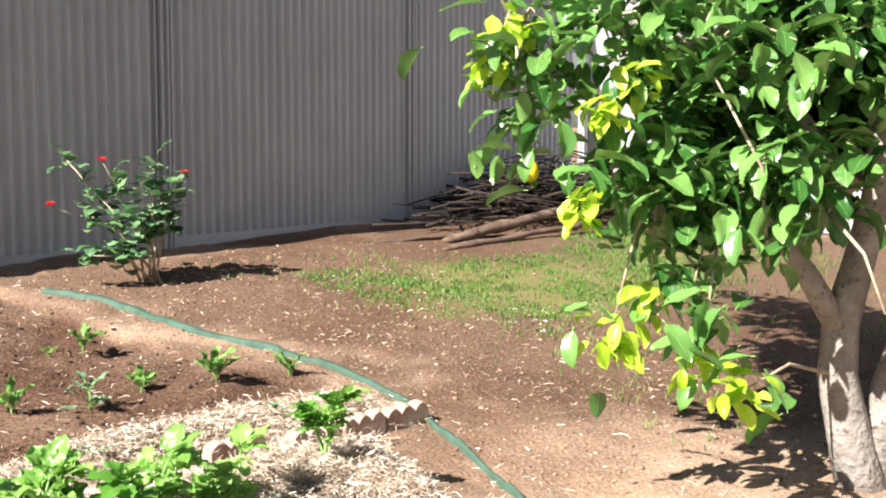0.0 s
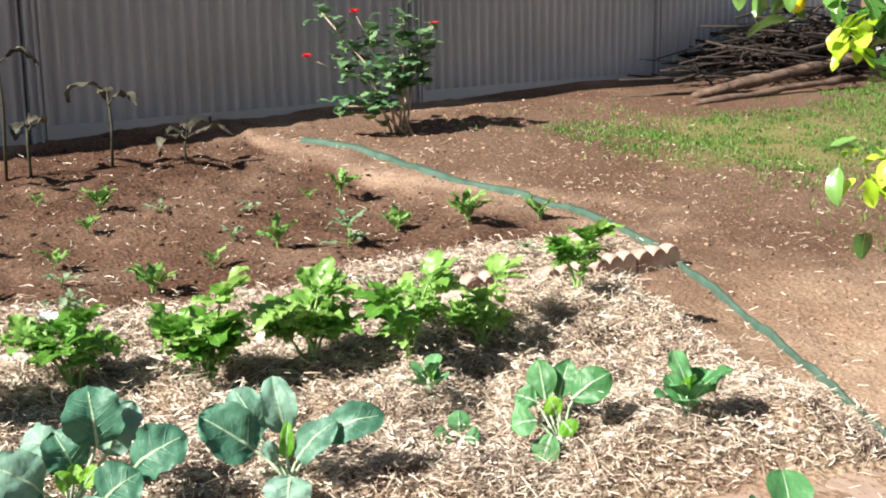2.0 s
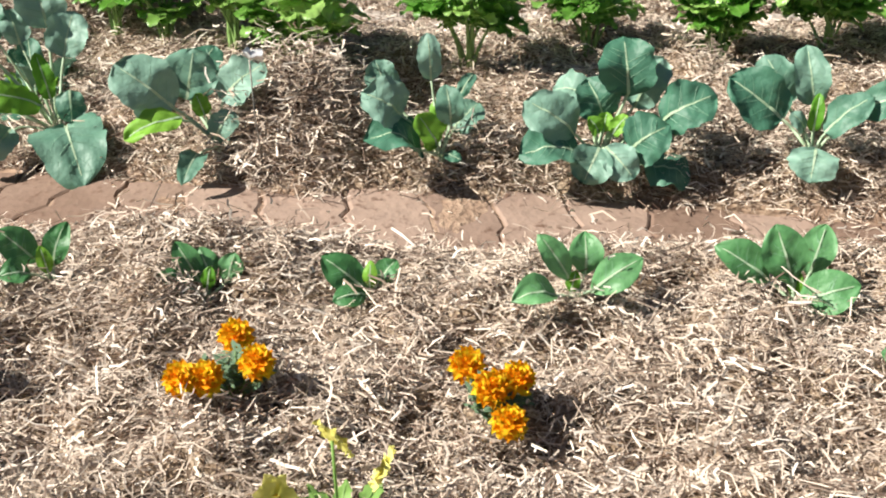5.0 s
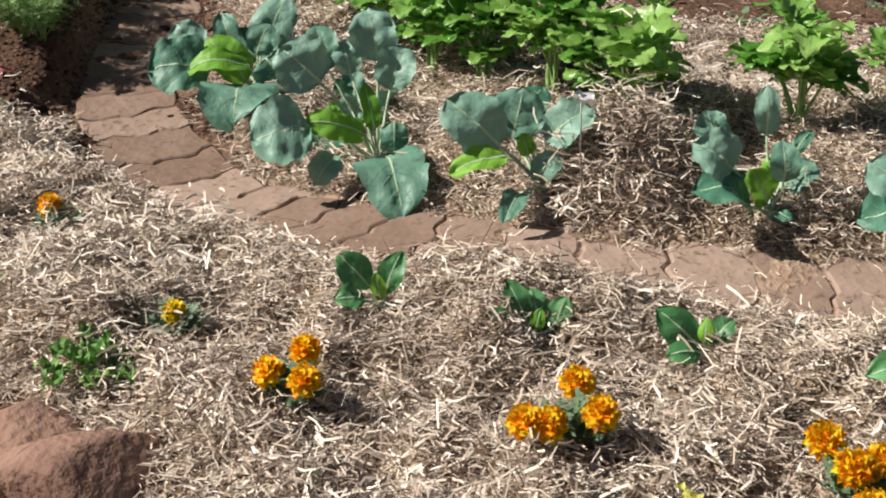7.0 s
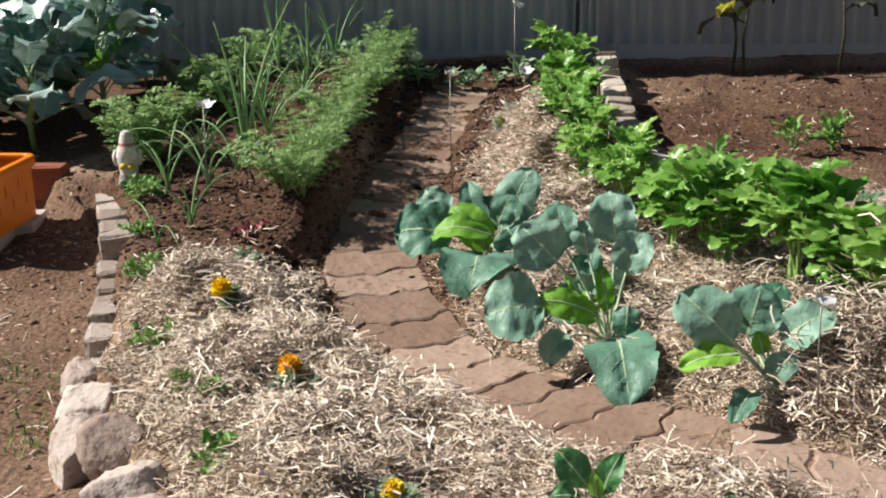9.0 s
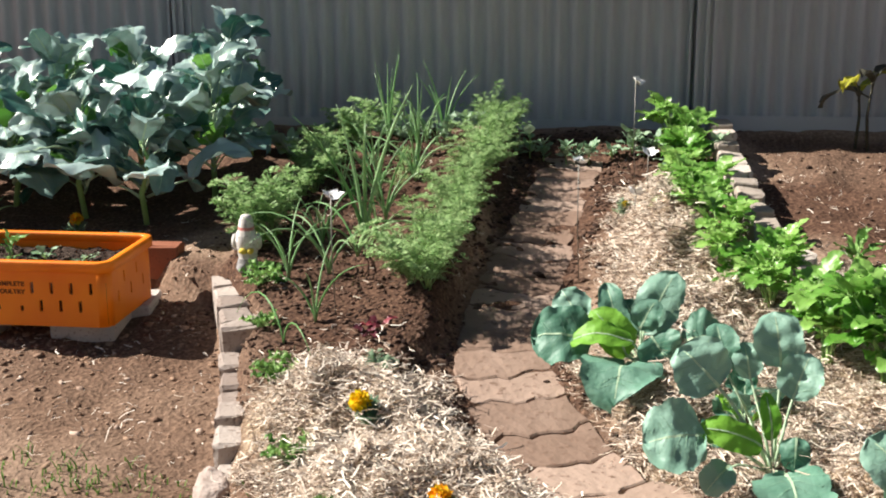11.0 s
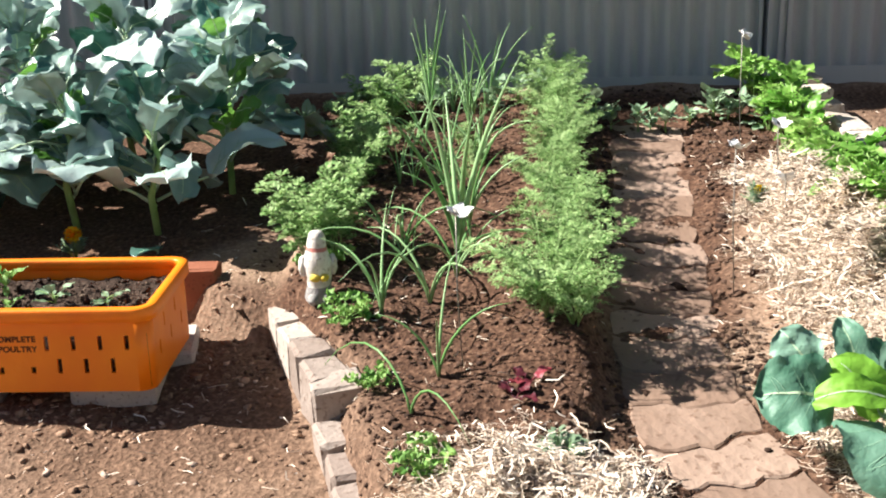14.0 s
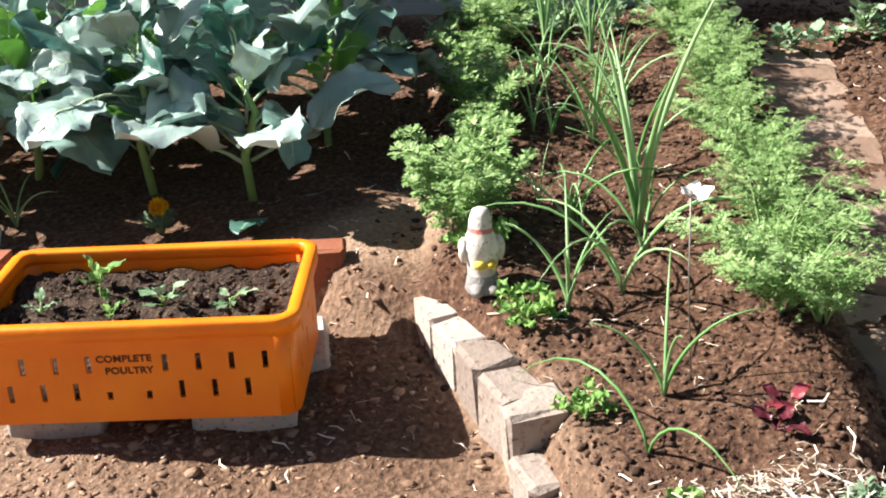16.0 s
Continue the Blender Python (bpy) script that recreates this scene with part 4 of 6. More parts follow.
grown("kale", KALE_LABEL, "blue-green brassicas", -3.319, -0.421, (
    (-84, 27, 0.142, -91, 3, 0.153, 0.16, -53, 0),
    (-112, 29, 0.188, -131, 42, 0.099, 0.101, -41, 0),
    (-82, 32, 0.043, -104, 50, 0.145, 0.104, -51, 1),
    (-33, 58, 0.084, -91, 0, 0.163, 0.075, -34, 1),
    (-178, 66, 0.076, 116, 60, 0.179, 0.123, 44, 0),
    (-136, 35, 0.098, -145, 61, 0.142, 0.073, -29, 0),
    (22, 63, 0.101, 58, -49, 0.076, 0.122, 52, 0),
    (-43, 15, 0.063, -10, -12, 0.178, 0.212, -2, 0),
    (88, 31, 0.113, 93, 15, 0.109, 0.128, 41, 0),
    (-172, 49, 0.08, -133, 58, 0.099, 0.079, -37, 0),
    (-163, 76, 0.088, 97, 64, 0.086, 0.077, 58, 0)), 6, True)
grown("cabbage_seedling", CABBAGE_LABEL, "cabbage seedlings", -1.790, 0.223, (
    (-15, 55, 0.018, -111, 42, 0.093, 0.057, -54, 0),
    (-21, 32, 0.035, -79, 9, 0.057, 0.041, -36, 0),
    (106, 45, 0.024, 103, 43, 0.05, 0.038, 33, 0),
    (69, 74, 0.012, 69, 87, 0.051, 0.024, 87, 1)), 7, False)
grown("cabbage_seedling", CABBAGE_LABEL, "cabbage seedlings", -1.606, 0.482, (
    (-110, 82, 0.03, -110, 59, 0.086, 0.041, -66, 0),
    (111, 43, 0.041, 162, 72, 0.065, 0.052, -3, 0),
    (50, 25, 0.032, 70, 37, 0.091, 0.055, 54, 0),
    (-59, 26, 0.043, -86, 8, 0.073, 0.053, -30, 0),
    (-110, 60, 0.005, 70, 78, 0.041, 0.022, 78, 1)), 8, False)
grown("cabbage_seedling", CABBAGE_LABEL, "cabbage seedlings", -1.496, 0.794, (
    (-122, 44, 0.054, -122, 33, 0.095, 0.06, -50, 0),
    (-59, 74, 0.041, -140, 70, 0.094, 0.068, -60, 0),
    (114, 43, 0.05, 114, 64, 0.083, 0.054, 26, 0),
    (-29, 30, 0.046, 51, 27, 0.092, 0.068, 56, 0),
    (-122, 79, 0.013, 58, 85, 0.047, 0.022, 85, 1)), 9, False)
grown("cabbage_seedling", CABBAGE_LABEL, "cabbage seedlings", -1.357, 1.074, (
    (169, 60, 0.046, -143, 50, 0.081, 0.048, -55, 0),
    (114, 48, 0.049, 157, 76, 0.085, 0.051, -17, 0),
    (15, 44, 0.051, 48, 21, 0.074, 0.069, 54, 0),
    (-92, 44, 0.043, -125, -10, 0.081, 0.051, -39, 0),
    (-61, 55, 0.037, -132, 76, 0.052, 0.033, -79, 0),
    (-38, 35, 0.049, -48, -44, 0.042, 0.029, -4, 1)), 10, False)
grown("cabbage_seedling", CABBAGE_LABEL, "cabbage seedlings", -1.245, 0.837, (
    (52, 85, 0.024, -148, 63, 0.064, 0.042, -53, 0),
    (-99, 39, 0.026, -117, 18, 0.054, 0.046, -45, 0),
    (37, 23, 0.041, 52, 41, 0.051, 0.05, 50, 0),
    (52, 61, 0.01, 52, 86, 0.035, 0.02, 85, 1)), 11, False)
grown("cabbage_seedling", CABBAGE_LABEL, "cabbage seedlings", -1.982, -0.233, (
    (-94, 64, 0.045, -94, 51, 0.077, 0.056, -63, 0),
    (86, 85, 0.029, 105, 66, 0.074, 0.044, 50, 0),
    (-61, 40, 0.047, -71, 12, 0.051, 0.045, -41, 0),
    (-30, 63, 0.024, -94, 82, 0.049, 0.025, -82, 1)), 12, False)
grown("cabbage_seedling", CABBAGE_LABEL, "cabbage seedlings", -1.882, -0.012, (
    (-62, 46, 0.045, -92, 13, 0.058, 0.049, -41, 0),
    (-147, 63, 0.031, -120, 63, 0.073, 0.042, -55, 0),
    (145, 47, 0.032, -135, 71, 0.056, 0.042, -46, 0),
    (95, 32, 0.039, 109, 68, 0.051, 0.041, 45, 0),
    (1, 63, 0.023, 78, 79, 0.041, 0.024, 79, 1)), 13, False)
grown("brassica_seedling", SEEDLING_LABEL, "brassica seedlings", -1.796, 1.736, (
    (-178, 65, 0.108, 162, 67, 0.089, 0.066, -24, 0),
    (68, 78, 0.111, 50, 36, 0.101, 0.081, 55, 0),
    (-148, 62, 0.112, -149, 16, 0.05, 0.064, -43, 0),
    (-105, 52, 0.094, -126, -12, 0.056, 0.072, -43, 0),
    (-71, 48, 0.066, -82, -56, 0.066, 0.06, -30, 0),
    (-40, 68, 0.08, 3, -34, 0.038, 0.049, 37, 1),
    (-137, 84, 0.076, -137, 64, 0.045, 0.044, -71, 1),
    (140, 62, 0.109, 99, 65, 0.087, 0.062, 28, 0)), 14, False)
grown("brassica_seedling", SEEDLING_LABEL, "brassica seedlings", -1.946, 1.574, (
    (-74, 48, 0.035, -117, -2, 0.04, 0.053, -50, 0),
    (116, 68, 0.029, 148, 78, 0.048, 0.051, -8, 0),
    (17, 52, 0.031, 31, -8, 0.033, 0.048, 49, 0)), 15, False)
leafy("kale", KALE_LABEL, "vegetable plant", "blue-green brassicas", -3.02, -0.20, 40, 0.72, ((KALE_OUT, 4, 0, 0.02), (KALE_UP, 4, 30, 0.04), (KALE_IN, 2, 10, 0.045)), 0.0, 0.055)
for x, y, rz, s in ((-1.66, 1.99, 120, 0.85), (-2.11, 1.63, 60, 0.5)):
    leafy("brassica_seedling", SEEDLING_LABEL, "vegetable plant", "brassica seedlings", x, y, rz, s, ((SEED_OUT, 6, 0, 0.03), (SEED_OUT, 3, 40, 0.07), (SEED_IN, 3, 10, 0.07)), 0.0, 0.09)
for x, y, rz, s in ((-1.24, 1.33, 15, 0.95), (-1.14, 1.62, 75, 0.9)):
    leafy("cabbage_seedling", CABBAGE_LABEL, "vegetable plant", "cabbage seedlings", x, y, rz, s, ((SEED_OUT, 5, 0, 0.015), (SEED_IN, 3, 20, 0.02)), 0.0, 0.03)


# ---- celery ----
def celery_frond(seed):
    so = Soup()
    rng = np.random.default_rng(seed)
    tall = rng.uniform(0.11, 0.20)
    out = rng.uniform(0.02, 0.075)
    pts = [(out * u ** 1.7, 0, tall * u) for u in np.linspace(0, 1, 6)]
    so.tube(pts, [0.005, 0.0045, 0.004, 0.0033, 0.0026, 0.002], 5, 1)
    for k, (u, az) in enumerate(((1.0, 0), (0.96, 60), (0.96, -60), (0.76, 80), (0.76, -80))):
        p = (out * u ** 1.7, 0, tall * u)
        size = rng.uniform(0.060, 0.080) * (1.0 if k < 3 else 0.8)
        arm = rng.uniform(0.010, 0.022)
        up, turn = rng.uniform(-5, 55), az + rng.uniform(-16, 16)
        # each leaflet is cut into three toothed lobes
        for side, share in ((0, 1.0), (48, 0.72), (-48, 0.72)):
            blade(so, arm, size * share, size * share * 0.86, up + rng.uniform(-10, 10), rng.uniform(0, 50), 0.22, 0.005, 0.35, 3, 0.8, 9, 4, seed * 400 + k * 30 + abs(side) + (1 if side < 0 else 0), 0, 1, 0.0011, False, p, az=turn + side * 0.8, stem_r=0.0014, power=0.6)
    return so.mesh("leaf_stalk", [M_CELERY, M_CELSTALK])


CELERY = [celery_frond(k) for k in range(8)]


def celery(x, y, s, count):
    root = thing("celery_plant", "bright green celery plant with toothed leaves", "vegetable plant", at(x, y, -0.005, uni(0, 360), s), None, "celery row")
    for k in range(count):
        child("leaf_stalk", CELERY[int(RNG.integers(len(CELERY)))], root, pose(uni(-0.012, 0.012), uni(-0.012, 0.012), 0, uni(-9, 9), uni(-10, 12), 360 * k / count + uni(-20, 20)) @ Matrix.Scale(uni(0.6, 1.2), 4))


for x, y, s, n in ((-2.75, 0.35, 1.15, 13), (-2.58, 0.70, 1.1, 13), (-2.66, 1.03, 0.95, 11), (-2.55, 1.31, 1.0, 12), (-2.48, 1.56, 1.05, 12), (-2.35, 1.76, 0.85, 10), (-2.34, 2.0, 0.8, 10), (-2.38, 2.40, 0.8, 9),
                   (-5.58, -0.21, 1.2, 11), (-5.36, -0.20, 1.0, 9), (-5.12, -0.20, 1.1, 11), (-4.88, -0.21, 1.1, 10), (-4.66, -0.20, 1.0, 10), (-4.46, -0.22, 1.1, 11), (-4.27, -0.21, 1.1, 10), (-4.08, -0.20, 1.1, 11), (-3.88, -0.17, 1.05, 10), (-3.70, -0.14, 1.05, 11), (-3.50, -0.08, 1.05, 11), (-3.28, 0.02, 1.0, 11), (-3.08, 0.12, 1.1, 11), (-2.92, 0.25, 1.05, 10)):
    far = x < -3.4
    celery(x, y - (0.02 if far else 0.0), s * (0.84 if far else 1.10), n - 2)


# ---- carrots ----
def carrot_frond(seed, leafy=1.0):
    so = Soup()
    rng = np.random.default_rng(100 + seed)
    tall, out = rng.uniform(0.15, 0.25), rng.uniform(0.04, 0.14)
    spine = [Vector((out * u ** 1.6, 0, tall * (u - 0.18 * u ** 3))) for u in np.linspace(0, 1, 7)]
    so.tube(spine, [0.0028, 0.0025, 0.0022, 0.0018, 0.0014, 0.001, 0.0007], 3, 0)
    verts, faces = [], []
    wide = 0.13 if leafy == 1.0 else 0.18

    def leaflet(p, d, size):
        side = Vector((-d.y, d.x, rng.uniform(-0.4, 0.4))).normalized()
        k = len(verts)
        verts.extend([p, p + d * size * 0.5 + side * size * wide, p + d * size, p + d * size * 0.5 - side * size * wide])
        faces.append((k, k + 1, k + 2, k + 3))

    for k in range(2, 7):
        for sg in (1, -1):
            d = Vector((0.55, sg, rng.uniform(-0.1, 0.5))).normalized()
            arm = 0.066 * (1.15 - 0.11 * k) * rng.uniform(0.7, 1.15)
            for e in range(7):
                p = spine[k] + d * arm * (e + 1) / 7
                for s2 in (1, -1):
                    dd = (d * 0.6 + Vector((s2 * 0.7, -s2 * 0.2 * sg, rng.uniform(-0.3, 0.6)))).normalized()
                    reach = leafy * rng.uniform(0.012, 0.020) * (1.2 - 0.09 * e)
                    leaflet(p, dd, reach)
                    for s3 in (1, -1):
                        side = Vector((-dd.y, dd.x, rng.uniform(-0.5, 0.5))) * s3
                        leaflet(p + dd * reach * 0.45, (dd + side * 0.9).normalized(), reach * 0.7)
    so.add(verts, faces, 0)
    return so.mesh("frond", [M_CARROT])


CARROT = [carrot_frond(k) for k in range(8)]
BROAD = [carrot_frond(20 + k, 1.25) for k in range(5)]


def carrot(x, y, s, count, fronds=CARROT):
    root = thing("carrot_plant", "feathery light green carrot top growing from dark soil", "vegetable plant", at(x, y, -0.005, uni(0, 360), s), None, "carrot rows")
    for k in range(count):
        child("frond", fronds[int(RNG.integers(len(fronds)))], root, pose(uni(-0.01, 0.01), uni(-0.01, 0.01), 0, uni(-12, 12), uni(-6, 22), 360 * k / count + uni(-25, 25)) @ Matrix.Scale(uni(0.7, 1.08), 4))


for k in range(20):
    u = k / 19
    carrot(-3.66 - 2.0 * u + uni(-0.04, 0.04), -1.03 + 0.06 * u + uni(-0.05, 0.05), uni(0.62, 0.88) * (1.28 if k < 3 else 1.0), 14 + k % 4)
for x, y, s in ((-4.12, -1.66, 1.05), (-4.20, -1.60, 1.1), (-4.28, -1.68, 1.0), (-4.42, -1.64, 0.6), (-4.55, -1.60, 0.7), (-4.72, -1.58, 0.95), (-4.82, -1.64, 1.0), (-4.95, -1.56, 0.9), (-5.12, -1.62, 0.8), (-5.28, -1.52, 0.9), (-5.42, -1.60, 0.8), (-5.55, -1.46, 0.9)):
    carrot(x, y, s, 10, BROAD)
for k in range(6):
    carrot(uni(-5.6, -4.6), uni(-1.45, -1.2), uni(0.4, 0.6), 6)


# ---- onions ----
def onion(x, y, s, count, arch=0.0, thick=1.4):
    root = thing("onion_plant", "onion plant with long tubular arching green leaves", "vegetable plant", at(x, y, -0.005, uni(0, 360), s), None, "onion plants")
    for k in range(count):
        so = Soup()
        L, az, lean = uni(0.22, 0.38), radians(360 * k / count + uni(-30, 30)), uni(0.12, 0.5) + arch
        pts = [(math.cos(az) * L * lean * u ** 1.6, math.sin(az) * L * lean * u ** 1.6, L * (u - (0.25 + 0.75 * arch) * lean * u ** 3)) for u in np.linspace(0, 1, 9)]
        so.tube(pts, [thick * r for r in (0.0022, 0.0026, 0.0027, 0.0026, 0.0023, 0.002, 0.0016, 0.001, 0.0004)], 6)
        child("leaf", so.mesh("leaf", [M_ONION]), root)


for x, y, s, n, a in ((-3.56, -1.31, 0.9, 4, 0.3), (-3.88, -1.34, 0.95, 5, 0.5), (-3.82, -1.45, 0.9, 6, 0.3), (-4.02, -1.28, 0.9, 5, 0.7), (-4.37, -1.25, 1.0, 6, 0.2), (-4.60, -1.32, 1.0, 6, 0.1), (-4.85, -1.22, 1.0, 5, 0.4), (-5.26, -1.39, 1.1, 6, 0.0), (-5.22, -1.26, 1.0, 6, 0.1), (-5.50, -1.19, 1.1, 6, 0.1), (-4.15, -1.42, 0.9, 5, 0.6), (-4.45, -2.72, 0.7, 5, 0.3), (-3.40, -1.36, 0.8, 2, 0.8)):
    onion(x, y, s, n, a)
onion(-4.13, -1.275, 1.55, 5, 0.0, 1.7)
for k in range(14):
    onion(uni(-5.5, -3.9), uni(-1.5, -1.15), uni(0.5, 0.9), 4, uni(0, 0.6))


# ---- large brassicas by the fence ----
BROC = [M_BROC, M_VEIN, M_VEINSOFT]
BROC_OUT = broccoli_leaves(10, BROC, 4100, (0.08, 0.15), (0.17, 0.25), (0.13, 0.20), (15, 50), (-75, 5))
BROC_UP = broccoli_leaves(7, BROC, 4200, (0.05, 0.09), (0.14, 0.20), (0.09, 0.15), (45, 75), (-50, 5))
BROC_GREEN = broccoli_leaves(4, [M_BROCGREEN, M_VEIN, M_BROCGREEN], 4300, (0.07, 0.12), (0.12, 0.18), (0.09, 0.15), (25, 65), (-60, 0))


def broccoli(x, y, tall, count, spread):
    root = thing("broccoli_plant", "tall bluish broccoli plant with large glossy ragged leaves", "vegetable plant", at(x, y, -0.01, uni(0, 360)), None, "tall brassicas")
    so = Soup()
    so.tube([(0, 0, -0.03), (0.02, 0.01, tall * 0.3), (-0.01, 0.03, tall * 0.55), (0.01, 0, tall * 0.75)], [0.011, 0.011, 0.010, 0.006], 8)
    child("stalk", so.mesh("stalk", [M_CELSTALK]), root)
    for k in range(count):
        u = (k + 0.5) / count
        h = tall * (0.20 + 0.68 * u)
        kind = BROC_UP if u > 0.7 else BROC_OUT
        kind = BROC_GREEN if uni(0, 1) < 0.12 else kind
        child("leaf", kind[int(RNG.integers(len(kind)))], root, pose(0, 0, h, uni(-25, 25), uni(-15, 12), 137.5 * k + uni(-25, 25)) @ Matrix.Scale(uni(0.7, 1.15) * spread * (1.1 - 0.25 * u), 4))


for x, y, tall, n in ((-4.55, -2.16, 0.44, 14), (-4.85, -2.00, 0.54, 26), (-4.62, -2.42, 0.50, 28), (-4.72, -2.75, 0.46, 26), (-5.05, -2.35, 0.58, 28), (-5.10, -2.72, 0.56, 28), (-4.85, -3.10, 0.48, 24), (-5.20, -3.15, 0.52, 24), (-5.40, -2.10, 0.58, 22), (-4.52, -2.98, 0.40, 22)):
    broccoli(x, y, tall * 0.97, n + 5, 1.0)


def fallen_leaf(x, y):
    so = Soup()
    grown_leaf(so, (20, 40, 0.03, -20, 8, 0.10, 0.085, 10, 0), 4400)
    thing("fallen_leaf", "limp grey-green brassica leaf lying on the soil", "leaf", at(x, y, -0.004), so.mesh("fallen_leaf", BROC))


fallen_leaf(-4.41, -2.13)


# ---- marigolds and pansies ----
def bloom(seed, mats, r=0.027):
    so = Soup()
    rng = np.random.default_rng(300 + seed)
    for ring, (rad, count, tilt, size) in enumerate(((0.006, 6, 75, 0.45), (0.011, 9, 55, 0.6), (0.016, 11, 35, 0.7), (0.020, 12, 12, 0.75), (0.020, 12, -12, 0.8))):
        for k in range(count):
            blade(so, 0, r * size, r * 0.75 * (0.8 + 0.2 * size), tilt + rng.uniform(-12, 12), rng.uniform(-20, 30), 0.35, 0.0035, 0.2, 2, 0.5, 4, 4, seed * 99 + ring * 20 + k, 0, 0, 0, False, (rad * 0.35 * math.cos(6.28 * k / count), rad * 0.35 * math.sin(6.28 * k / count), 0.004 * (4 - ring)), az=360 * k / count + rng.uniform(-12, 12) + ring * 17)
    so.lump((0, 0, -0.006), (0.007, 0.007, 0.011), 1, seed, 0.05)
    return so.mesh("flower", mats)


def fern_tuft(seed, tall, wide, count, mat, leaf=0.016):
    """Finely divided low foliage."""
    so = Soup()
    rng = np.random.default_rng(400 + seed)
    verts, faces = [], []
    for k in range(count):
        az, lean = rng.uniform(0, 6.28), rng.uniform(0.1, 1.0)
        top = Vector((math.cos(az) * wide * lean, math.sin(az) * wide * lean, tall * (1.05 - 0.5 * lean) * rng.uniform(0.6, 1)))
        so.tube([(0, 0, -0.01), top * 0.55 + Vector((0, 0, 0.01)), top], [0.0018, 0.0014, 0.0008], 3, 1)
        for e in range(9):
            p = top * (0.45 + 0.55 * e / 8) + Vector((0, 0, 0.004))
            for s2 in (1, -1):
                d = Vector((-math.sin(az) * s2 + rng.uniform(-0.3, 0.3) + 0.5 * math.cos(az), math.cos(az) * s2 + 0.5 * math.sin(az), rng.uniform(-0.1, 0.5))).normalized()
                side = d.cross(Vector((0, 0, 1))).normalized()
                q = len(verts)
                sz = leaf * rng.uniform(0.7, 1.2)
                verts.extend([p, p + d * sz * 0.5 + side * sz * 0.2, p + d * sz, p + d * sz * 0.5 - side * sz * 0.2])
                faces.append((q, q + 1, q + 2, q + 3))
    so.add(verts, faces, 0)
    return so.mesh("foliage", [mat, M_CELSTALK])


BLOOMS = [bloom(k, [M_PETAL, M_HERB]) for k in range(4)]
BLOOMSY = [bloom(8 + k, [M_PETALY, M_HERB], 0.025) for k in range(2)]


def marigold(x, y, heads, yellow=False, s=1.0, label="orange and yellow marigold in flower in straw mulch"):
    """heads: offsets of the flowers."""
    root = thing("marigold", label, "flower", at(x, y, 0, 0, 1.0), None, "marigolds")
    child("foliage", fern_tuft(int(abs(x * 100)), 0.075, 0.05, 26, M_GREYHERB), root)
    for k, (dx, dy, h) in enumerate(heads):
        so = Soup()
        so.tube([(0, 0, 0), (dx * 0.5, dy * 0.5, h * 0.6), (dx, dy, h - 0.01)], [0.0025, 0.002, 0.0018], 5)
        stem = child("stem", so.mesh("stem", [M_HERB]), root)
        me = (BLOOMSY if yellow else BLOOMS)[k % (2 if yellow else 4)]
        child("flower", me, stem, pose(dx, dy, h, uni(0, 14), 28 + uni(-10, 10), uni(-20, 20)) @ Matrix.Scale(s * uni(1.05, 1.22), 4))


marigold(-1.735, -0.38, ((-0.002, -0.033, 0.06), (-0.059, 0.019, 0.06), (0.034, 0.014, 0.06)), s=0.86)
marigold(-1.53, -0.035, ((0.030, -0.070, 0.062), (0.034, -0.040, 0.058), (-0.056, 0.016, 0.062), (0.023, 0.027, 0.060)), s=0.86)
marigold(-1.385, 0.265, ((-0.043, -0.017, 0.064), (0.018, -0.009, 0.062), (0.017, 0.026, 0.066), (0.055, 0.0, 0.03)), s=0.86)
marigold(-2.885, -1.03, ((0.008, -0.021, 0.062),), True, 1.05, "single yellow marigold in straw mulch")
marigold(-2.50, -0.81, ((-0.02, -0.015, 0.062),), False, 0.95, "single orange marigold in straw mulch")
marigold(-2.015, -0.56, ((0.0, 0.0, 0.05),), True, 0.75, "small yellow marigold in straw mulch")
marigold(-4.49, -0.445, ((0.0, 0.0, 0.05),), True, 0.6, "small yellow flower in straw beside the celery")
marigold(-4.37, -2.35, ((0.0, 0.0, 0.065),), False, 0.9, "orange marigold beside the tall brassicas")


def pansy(x, y):
    root = thing("pansy", "pale yellow pansy with broad green leaves", "flower", at(x, y, 0), None)
    so = Soup()
    for k in range(26):
        blade(so, 0.03, uni(0.03, 0.045), uni(0.02, 0.03), uni(10, 70), uni(10, 50), 0.2, 0.003, 0.2, 4, 0.7, 7, 4, 500 + k, 0, 1, 0.001, False, (uni(-0.02, 0.02), uni(-0.02, 0.02), uni(0, 0.03)), az=uni(0, 360), stem_r=0.0015)
    child("foliage", so.mesh("foliage", [M_HERB, M_CELSTALK]), root)
    for k, (dx, dy, h, face) in enumerate(((-0.01, 0.0, 0.135, 200), (0.0, -0.07, 0.085, 120), (0.0, 0.055, 0.09, 330))):
        st = Soup()
        st.tube([(0, 0, 0), (dx * 0.7, dy * 0.7, h * 0.7), (dx, dy, h)], 0.002, 5)
        stem = child("stem", st.mesh("stem", [M_HERB]), root)
        fl = Soup()
        for e, az in enumerate((90, 35, 145, -25, 205, -90)):
            blade(fl, 0, 0.030, 0.032, 8, 25, 0.05, 0.004, 0, 3, 0.5, 6, 4, 600 + e + 9 * k, 0, 0, 0, False, (0, 0, 0.001 * e), az=az)
        fl.lump((0, 0, 0.003), (0.008, 0.006, 0.002), 1, k, 0.1)
        child("flower", fl.mesh("flower", [M_PANSY, M_PANSYEYE]), stem, pose(dx, dy, h, 0, 0, face) @ pose(0, 0, 0, 65, 0, 0))


pansy(-1.23, 0.02)


